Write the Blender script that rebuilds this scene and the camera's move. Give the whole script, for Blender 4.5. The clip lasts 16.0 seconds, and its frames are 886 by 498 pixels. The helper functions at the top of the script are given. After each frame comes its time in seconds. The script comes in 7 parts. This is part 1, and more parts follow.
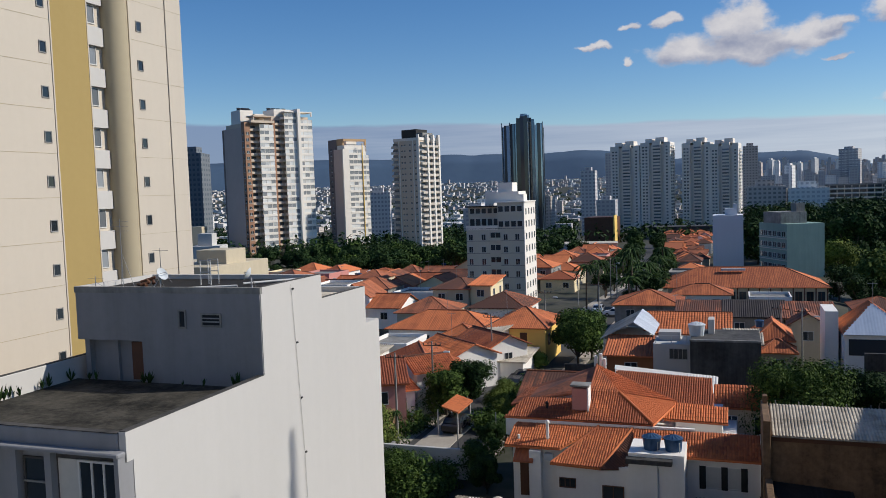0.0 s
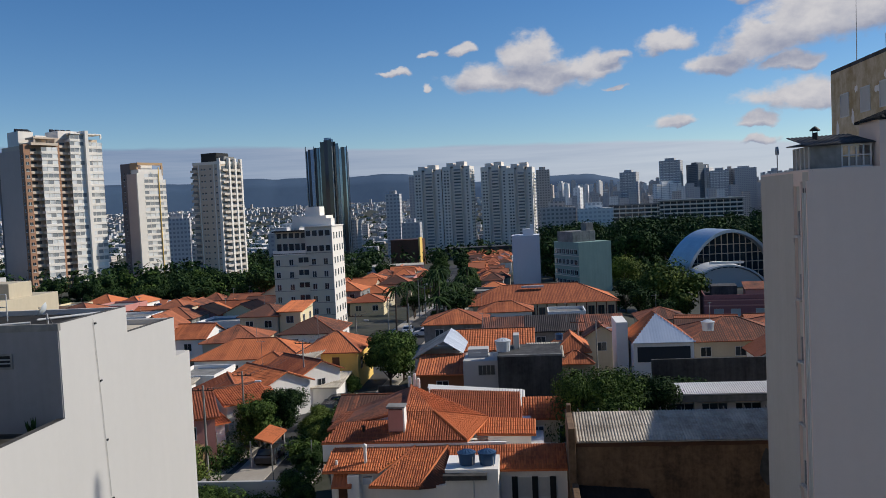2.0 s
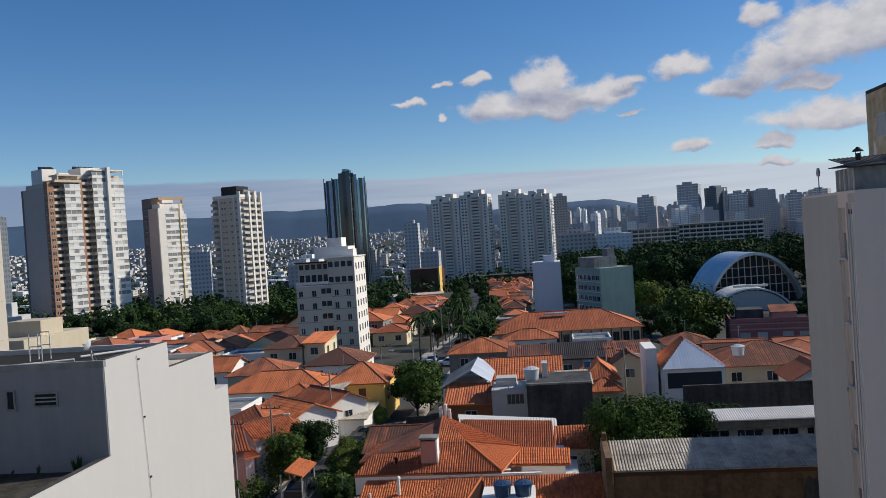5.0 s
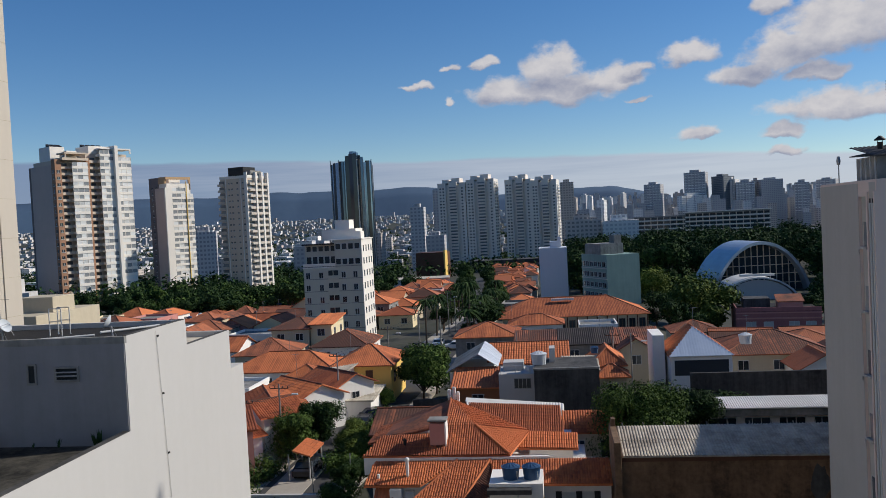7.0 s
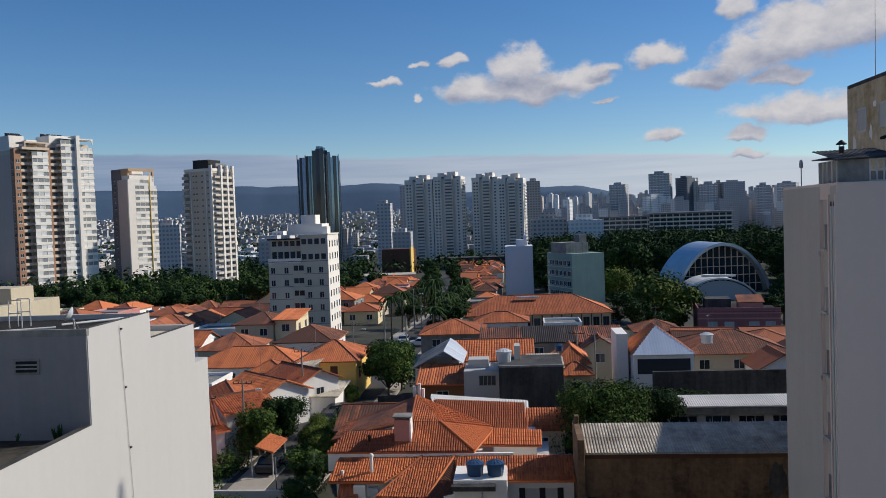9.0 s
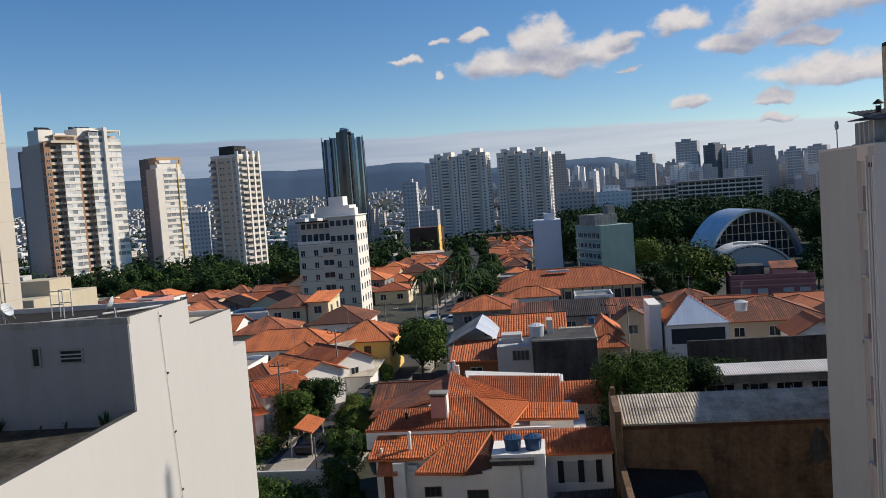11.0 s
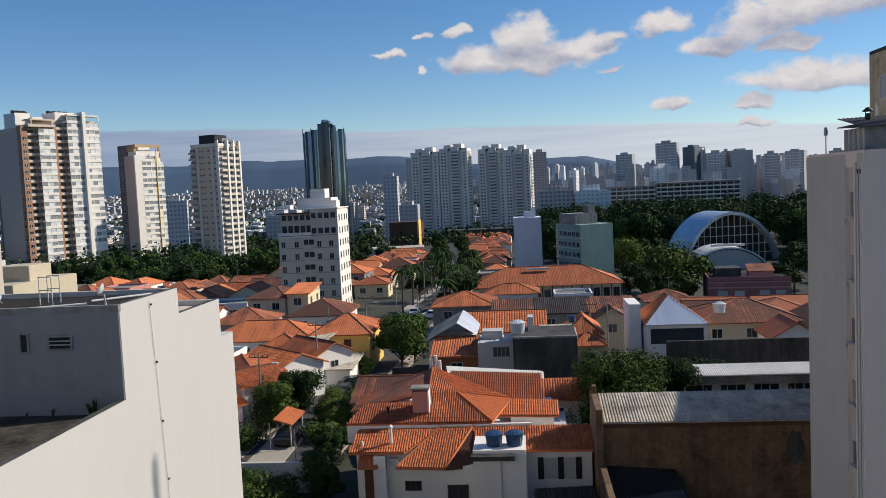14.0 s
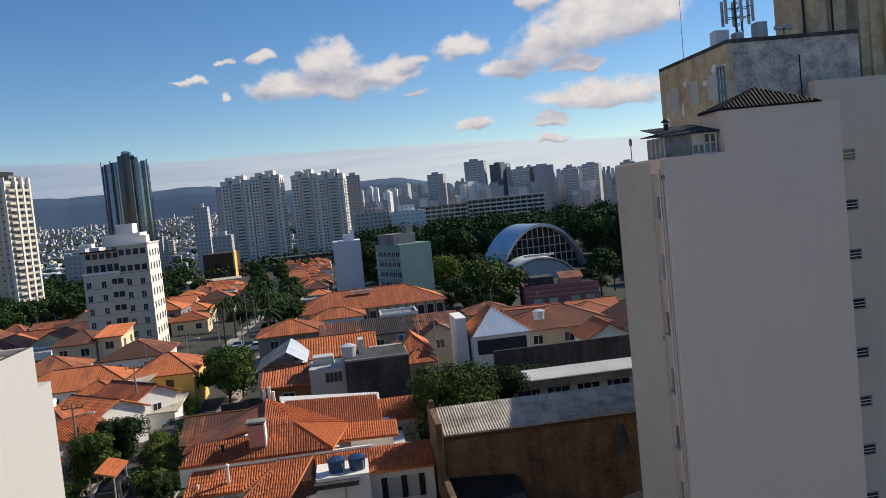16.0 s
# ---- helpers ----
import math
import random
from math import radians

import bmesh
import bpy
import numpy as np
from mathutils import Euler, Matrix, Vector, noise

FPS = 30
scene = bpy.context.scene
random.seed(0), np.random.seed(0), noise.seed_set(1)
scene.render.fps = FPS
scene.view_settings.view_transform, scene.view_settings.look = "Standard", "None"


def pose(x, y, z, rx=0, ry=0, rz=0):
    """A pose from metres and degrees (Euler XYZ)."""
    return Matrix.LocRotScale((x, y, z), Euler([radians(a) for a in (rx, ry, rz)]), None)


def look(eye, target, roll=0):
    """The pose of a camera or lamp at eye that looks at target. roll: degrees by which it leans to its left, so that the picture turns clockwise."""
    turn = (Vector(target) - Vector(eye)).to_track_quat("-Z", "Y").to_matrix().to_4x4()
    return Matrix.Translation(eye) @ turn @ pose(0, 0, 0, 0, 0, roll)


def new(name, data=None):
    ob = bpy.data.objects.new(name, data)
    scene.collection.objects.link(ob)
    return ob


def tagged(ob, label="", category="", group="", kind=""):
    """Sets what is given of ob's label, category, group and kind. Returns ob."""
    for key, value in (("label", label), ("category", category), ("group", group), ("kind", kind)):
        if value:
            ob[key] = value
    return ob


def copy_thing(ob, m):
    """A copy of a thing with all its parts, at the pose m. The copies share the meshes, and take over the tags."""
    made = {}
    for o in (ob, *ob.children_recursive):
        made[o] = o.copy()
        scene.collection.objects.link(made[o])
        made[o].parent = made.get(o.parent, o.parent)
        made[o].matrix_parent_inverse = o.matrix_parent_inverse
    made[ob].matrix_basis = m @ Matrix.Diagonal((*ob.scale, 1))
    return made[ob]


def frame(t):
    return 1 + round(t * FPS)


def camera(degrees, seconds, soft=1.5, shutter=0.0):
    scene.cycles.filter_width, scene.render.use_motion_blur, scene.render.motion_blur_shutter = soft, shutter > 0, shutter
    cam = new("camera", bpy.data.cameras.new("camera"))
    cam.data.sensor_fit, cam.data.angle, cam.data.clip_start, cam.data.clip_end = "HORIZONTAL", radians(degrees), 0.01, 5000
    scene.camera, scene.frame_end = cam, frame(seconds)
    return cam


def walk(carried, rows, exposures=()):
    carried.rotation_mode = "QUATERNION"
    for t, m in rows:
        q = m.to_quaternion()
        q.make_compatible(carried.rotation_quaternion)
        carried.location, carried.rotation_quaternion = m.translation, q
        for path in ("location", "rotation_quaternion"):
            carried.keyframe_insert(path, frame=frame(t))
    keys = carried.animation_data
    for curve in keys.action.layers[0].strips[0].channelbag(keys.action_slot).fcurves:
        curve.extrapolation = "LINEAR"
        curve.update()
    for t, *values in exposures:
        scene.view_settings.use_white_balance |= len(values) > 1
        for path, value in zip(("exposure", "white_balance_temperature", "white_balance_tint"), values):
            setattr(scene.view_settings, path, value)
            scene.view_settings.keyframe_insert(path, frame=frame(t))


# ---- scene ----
cam = camera(56.41, 16.0, soft=0.65)
# seconds, then x, y, z and the turns of a camera held by hand, 22.5 m over the street
PATH = [
    (0.0, pose(1.719, 0.116, 22.437, 86.09, 1.96, 19.33)),
    (0.5, pose(1.653, 0.158, 22.478, 86.51, 2.13, 18.02)),
    (1.0, pose(1.563, 0.040, 22.483, 87.08, 2.04, 11.58)),
    (1.5, pose(1.475, -0.081, 22.498, 87.44, 2.78, 7.37)),
    (2.0, pose(1.338, -0.027, 22.474, 87.18, 2.70, 5.90)),
    (2.5, pose(1.250, 0.044, 22.513, 87.65, 2.69, 5.88)),
    (3.0, pose(1.111, 0.006, 22.498, 87.94, 1.35, 5.01)),
    (3.5, pose(0.936, -0.047, 22.522, 88.38, 1.24, 3.79)),
    (4.0, pose(0.775, 0.001, 22.518, 88.50, 0.80, 3.98)),
    (4.5, pose(0.637, 0.096, 22.548, 89.31, 3.91, 7.03)),
    (7.0, pose(-0.001, 0.000, 22.500, 88.15, 2.89, 7.47)),
    (7.5, pose(-0.039, 0.015, 22.500, 88.00, 2.75, 6.61)),
    (8.0, pose(-0.072, 0.012, 22.493, 87.99, 2.21, 5.79)),
    (8.5, pose(-0.076, -0.023, 22.481, 87.99, 1.88, 5.22)),
    (11.0, pose(-0.274, -0.013, 22.476, 86.37, 4.18, 6.95)),
    (11.5, pose(-0.320, 0.019, 22.477, 86.35, 1.63, 13.01)),
    (12.0, pose(-0.383, -0.122, 22.462, 85.83, 2.01, 11.27)),
    (12.5, pose(-0.411, -0.264, 22.453, 83.01, 2.20, 8.35)),
    (13.0, pose(-0.500, -0.234, 22.444, 81.40, 1.93, 7.62)),
    (13.5, pose(-0.615, -0.137, 22.510, 84.87, 2.64, 6.42)),
    (14.0, pose(-0.778, -0.125, 22.508, 85.95, 2.67, 5.55)),
    (14.5, pose(-0.959, -0.192, 22.497, 86.15, 4.67, 5.50)),
    (15.0, pose(-1.126, -0.173, 22.507, 87.09, 5.37, 4.17)),
    (15.5, pose(-1.318, -0.169, 22.501, 86.73, 5.58, -2.78)),
    (16.0, pose(-1.481, -0.182, 22.461, 86.63, 5.71, -7.25)),
]
# the camera's own brightening and darkening: seconds, stops, white balance
EXPOSURES = [(0.0, -0.16, 6350, 10), (0.5, -0.24, 6350, 10), (1.0, -0.3, 6350, 10), (1.5, -0.32, 6350, 10), (2.5, -0.16, 6450, 10), (3.5, -0.16, 6450, 10), (4.5, -0.18, 6400, 10), (7.0, -0.24, 6400, 10), (8.7, -0.24, 6400, 10), (11.0, -0.04, 6750, 10), (11.5, -0.2, 6500, 10), (12.0, -0.22, 6450, 10), (12.5, -0.05, 6600, 10), (13.0, 0.12, 6650, 10), (13.5, 0.08, 6650, 10), (14.0, 0.0, 6700, 10), (14.5, -0.16, 6600, 10), (15.0, -0.22, 6450, 10), (15.5, -0.2, 6500, 10), (16.0, 0.05, 6850, 10)]
walk(cam, PATH, EXPOSURES)

# ---- world, sun ----
SUN_AZ, SUN_EL = 20.5, 34.5          # degrees: from +x towards +y, and over the horizon
world = bpy.data.worlds.new("sky")
scene.world = world
world.use_nodes = True
wn, wl = world.node_tree.nodes, world.node_tree.links
wn.clear()


def wnode(kind, **values):
    n = wn.new(kind)
    for key, value in values.items():
        if key in n.inputs:
            n.inputs[key].default_value = value
    return n


def wmath(op, a, b=None, c=None, clamp=False):
    n = wn.new("ShaderNodeMath")
    n.operation, n.use_clamp = op, clamp
    for i, v in enumerate((a, b, c)):
        if v is None:
            continue
        if isinstance(v, (int, float)):
            n.inputs[i].default_value = v
        else:
            wl.new(v, n.inputs[i])
    return n.outputs[0]


sky = wn.new("ShaderNodeTexSky")
sky.sky_type, sky.sun_disc = "NISHITA", False
sky.sun_elevation, sky.sun_rotation = radians(SUN_EL), radians(90 - SUN_AZ)
sky.altitude, sky.air_density, sky.dust_density, sky.ozone_density = 700, 1.0, 0.05, 3.0
tc = wn.new("ShaderNodeTexCoord")
sep = wn.new("ShaderNodeSeparateXYZ")
wl.new(tc.outputs["Generated"], sep.inputs[0])
# heading (degrees, to the right) and height (degrees) of each direction of the sky
az = wmath("MULTIPLY", wmath("ARCTAN2", sep.outputs[0], sep.outputs[1]), 57.2958)
el = wmath("MULTIPLY", wmath("ARCSINE", sep.outputs[2]), 57.2958)
comb = wn.new("ShaderNodeCombineXYZ")
wl.new(az, comb.inputs[0])
wl.new(el, comb.inputs[1])


def sky_noise(scale, stretch, detail, rough, shift=0.0):
    m = wn.new("ShaderNodeMapping")
    m.inputs["Scale"].default_value = (scale, scale * stretch, 1)
    m.inputs["Location"].default_value = (shift, shift * 0.7, shift)
    wl.new(comb.outputs[0], m.inputs[0])
    n = wnode("ShaderNodeTexNoise", Detail=detail, Roughness=rough, Scale=1.0)
    wl.new(m.outputs[0], n.inputs["Vector"])
    return n.outputs["Fac"]


puff = sky_noise(0.42, 1.5, 9.0, 0.6, 3.1)
wisp = sky_noise(0.07, 22.0, 5.0, 0.6, 8.2)
az_w = wmath("ADD", az, wmath("MULTIPLY", wmath("SUBTRACT", sky_noise(0.45, 1.2, 4, 0.55, 5.5), 0.5), 2.6))
el_w = wmath("ADD", el, wmath("MULTIPLY", wmath("SUBTRACT", sky_noise(0.5, 1.2, 4, 0.55, 9.9), 0.5), 1.5))


def cloud(a, e, wide, high, soft_base=0.6):
    """One fair-weather cloud: an oval of the sky that the billows break up; flatter below."""
    dx = wmath("DIVIDE", wmath("SUBTRACT", az_w, a), wide)
    dy = wmath("DIVIDE", wmath("SUBTRACT", el_w, e), high)
    dy = wmath("MULTIPLY", dy, wmath("ADD", 1.0, wmath("MULTIPLY", wmath("LESS_THAN", dy, 0.0), soft_base)))
    r = wmath("SQRT", wmath("ADD", wmath("MULTIPLY", dx, dx), wmath("MULTIPLY", dy, dy)))
    return wmath("SUBTRACT", 1.0, r), dy


CLOUDS = [(0.6, 8.45, 5.6, 1.5), (0.3, 9.9, 2.1, 1.8), (-3.2, 8.5, 2.1, 1.25), (4.6, 8.9, 2.6, 1.2), (6.3, 9.4, 1.0, 0.7), (9.5, 10.0, 1.9, 1.05), (12.9, 8.4, 2.3, 1.0), (15.4, 9.4, 3.2, 1.8),
          (18.4, 10.6, 3.7, 2.7), (21.6, 11.0, 3.4, 2.8), (17.0, 8.1, 1.8, 0.9), (14.6, 12.7, 1.6, 1.0), (18.6, 5.9, 5.2, 1.4), (15.0, 4.7, 1.7, 0.6), (-6.4, 10.4, 0.7, 0.35), (-4.2, 10.6, 1.1, 0.5), (-8.6, 9.2, 1.3, 0.35),
          (-6.5, 8.1, 0.5, 0.45), (6.2, 7.5, 0.9, 0.3), (9.9, 4.9, 1.5, 0.6), (15.3, 3.4, 1.4, 0.45)]
mask, low = None, None
for a, e, wide, high in CLOUDS:
    m, dy = cloud(a, e, wide, high)
    mask = m if mask is None else wmath("MAXIMUM", mask, m)
    shade = wmath("MULTIPLY", wmath("MULTIPLY", dy, -1.0), wmath("MULTIPLY", wmath("ADD", m, 0.7), 1.2, clamp=True))
    low = shade if low is None else wmath("MAXIMUM", low, shade)
body = wmath("ADD", wmath("MULTIPLY", wmath("MAXIMUM", mask, -1.5), 1.45), wmath("MULTIPLY", wmath("SUBTRACT", puff, 0.5), 1.9))
cover = wn.new("ShaderNodeMapRange")
cover.interpolation_type = "SMOOTHSTEP"
cover.inputs["From Min"].default_value, cover.inputs["From Max"].default_value = -0.12, 0.62
wl.new(body, cover.inputs["Value"])
# the long low bank over the hills
east = wmath("MAXIMUM", az, 0.0)
bank_top = wmath("SUBTRACT", wmath("SUBTRACT", 4.2, wmath("MULTIPLY", az, 0.026)), wmath("MULTIPLY", wmath("MULTIPLY", east, east), 0.0012))
bank = wmath("ADD", wmath("SUBTRACT", bank_top, el), wmath("MULTIPLY", wmath("SUBTRACT", sky_noise(0.11, 4.0, 5.0, 0.55, 8.2), 0.5), 0.9))
bank_fac = wn.new("ShaderNodeMapRange")
bank_fac.interpolation_type = "SMOOTHSTEP"
bank_fac.inputs["From Min"].default_value, bank_fac.inputs["From Max"].default_value = -0.05, 0.28
bank_fac.inputs["To Max"].default_value = 0.9
wl.new(bank, bank_fac.inputs["Value"])
# the bank is slate blue far from the sun and pales towards it, with long darker streaks
bank_light = wn.new("ShaderNodeMapRange")
bank_light.inputs["From Min"].default_value, bank_light.inputs["From Max"].default_value = -30.0, 14.0
wl.new(wmath("ADD", az, wmath("MULTIPLY", wmath("SUBTRACT", wisp, 0.5), 40.0)), bank_light.inputs["Value"])
bank_col = wn.new("ShaderNodeMix")
bank_col.data_type = "RGBA"
bank_col.inputs["A"].default_value, bank_col.inputs["B"].default_value = (0.235, 0.31, 0.475, 1), (0.60, 0.65, 0.75, 1)
wl.new(bank_light.outputs[0], bank_col.inputs["Factor"])
bg_sky = wnode("ShaderNodeBackground", Strength=0.112)
vivid = wn.new("ShaderNodeHueSaturation")
vivid.inputs["Hue"].default_value, vivid.inputs["Saturation"].default_value = 0.506, 1.27
wl.new(sky.outputs[0], vivid.inputs["Color"])
wl.new(vivid.outputs[0], bg_sky.inputs["Color"])
bg_bank = wnode("ShaderNodeBackground", Strength=1.0)
wl.new(bank_col.outputs["Result"], bg_bank.inputs["Color"])
tone = wn.new("ShaderNodeMapRange")
tone.inputs["From Min"].default_value, tone.inputs["From Max"].default_value = -0.1, 0.95
wl.new(wmath("ADD", low, wmath("MULTIPLY", wmath("SUBTRACT", sky_noise(0.5, 1.4, 5, 0.6, 1.7), 0.5), 1.6)), tone.inputs["Value"])
cloud_col = wn.new("ShaderNodeMix")
cloud_col.data_type = "RGBA"
cloud_col.inputs["A"].default_value, cloud_col.inputs["B"].default_value = (0.93, 0.905, 0.925, 1), (0.43, 0.47, 0.62, 1)
wl.new(tone.outputs[0], cloud_col.inputs["Factor"])
bg_cloud = wnode("ShaderNodeBackground", Strength=0.78)
wl.new(cloud_col.outputs["Result"], bg_cloud.inputs["Color"])
mix1, mix2, wout = wn.new("ShaderNodeMixShader"), wn.new("ShaderNodeMixShader"), wn.new("ShaderNodeOutputWorld")
wl.new(bank_fac.outputs[0], mix1.inputs[0])
wl.new(bg_sky.outputs[0], mix1.inputs[1])
wl.new(bg_bank.outputs[0], mix1.inputs[2])
wl.new(cover.outputs[0], mix2.inputs[0])
wl.new(mix1.outputs[0], mix2.inputs[1])
wl.new(bg_cloud.outputs[0], mix2.inputs[2])
wl.new(mix2.outputs[0], wout.inputs[0])

sun = new("sun", bpy.data.lights.new("sun", "SUN"))
sun.data.energy, sun.data.angle, sun.data.color = 5.0, radians(0.55), (1.0, 0.93, 0.82)
to_sun = Vector((math.cos(radians(SUN_EL)) * math.cos(radians(SUN_AZ)), math.cos(radians(SUN_EL)) * math.sin(radians(SUN_AZ)), math.sin(radians(SUN_EL))))
sun.matrix_world = look(to_sun * 300, (0, 0, 0))
scene.view_settings.exposure = 0.0

# ---- materials ----


def surf(name, col, dark=None, rough=0.85, fine=3.0, broad=0.25, streak=0.0, bump=0.15, metal=0.0, vary=0.0, island=0.0, spec=0.3, amount=0.6):
    """A procedural surface: broad stains and fine grain between two colours, running streaks, relief."""
    m = bpy.data.materials.new(name)
    m.use_nodes = True
    n, l = m.node_tree.nodes, m.node_tree.links
    b = n["Principled BSDF"]
    b.inputs["Roughness"].default_value, b.inputs["Metallic"].default_value = rough, metal
    b.inputs["Specular IOR Level"].default_value = spec
    dark = dark or tuple(c * 0.6 for c in col)
    geo = n.new("ShaderNodeNewGeometry")

    def noise_at(scale, detail=4.0, squash=1.0):
        mp = n.new("ShaderNodeMapping")
        mp.inputs["Scale"].default_value = (scale, scale, scale * squash)
        l.new(geo.outputs["Position"], mp.inputs[0])
        t = n.new("ShaderNodeTexNoise")
        t.inputs["Scale"].default_value, t.inputs["Detail"].default_value, t.inputs["Roughness"].default_value = 1.0, detail, 0.62
        l.new(mp.outputs[0], t.inputs["Vector"])
        return t.outputs["Fac"]

    def math_node(op, a, v):
        k = n.new("ShaderNodeMath")
        k.operation = op
        l.new(a, k.inputs[0])
        if isinstance(v, (int, float)):
            k.inputs[1].default_value = v
        else:
            l.new(v, k.inputs[1])
        return k.outputs[0]

    f_broad, f_fine = noise_at(broad), noise_at(fine)
    f = math_node("ADD", math_node("MULTIPLY", f_broad, 0.65), math_node("MULTIPLY", f_fine, 0.35))
    if streak:
        f = math_node("ADD", math_node("MULTIPLY", f, 1 - streak), math_node("MULTIPLY", noise_at(1.6, 4.0, 0.06), streak))
    if vary:
        info = n.new("ShaderNodeObjectInfo")
        f = math_node("ADD", f, math_node("MULTIPLY", math_node("SUBTRACT", info.outputs["Random"], 0.5), vary))
    if island:
        f = math_node("ADD", f, math_node("MULTIPLY", math_node("SUBTRACT", geo.outputs["Random Per Island"], 0.5), island))
    ramp = n.new("ShaderNodeMapRange")
    ramp.inputs["From Min"].default_value, ramp.inputs["From Max"].default_value = 0.5 - 0.25 / max(amount, 0.05) * 0.6, 0.5 + 0.25 / max(amount, 0.05) * 0.6
    l.new(f, ramp.inputs["Value"])
    mix = n.new("ShaderNodeMix")
    mix.data_type = "RGBA"
    mix.inputs["A"].default_value, mix.inputs["B"].default_value = (*dark, 1), (*col, 1)
    l.new(ramp.outputs[0], mix.inputs["Factor"])
    l.new(mix.outputs["Result"], b.inputs["Base Color"])
    if bump:
        bp = n.new("ShaderNodeBump")
        bp.inputs["Strength"].default_value, bp.inputs["Distance"].default_value = bump, 0.05
        l.new(f_fine, bp.inputs["Height"])
        l.new(bp.outputs[0], b.inputs["Normal"])
    return m


def leafy(name, col, dark):
    m = surf(name, col, dark, rough=0.75, fine=1.2, broad=0.3, bump=0, island=0.6, vary=0.2, spec=0.08, amount=0.8)
    return m


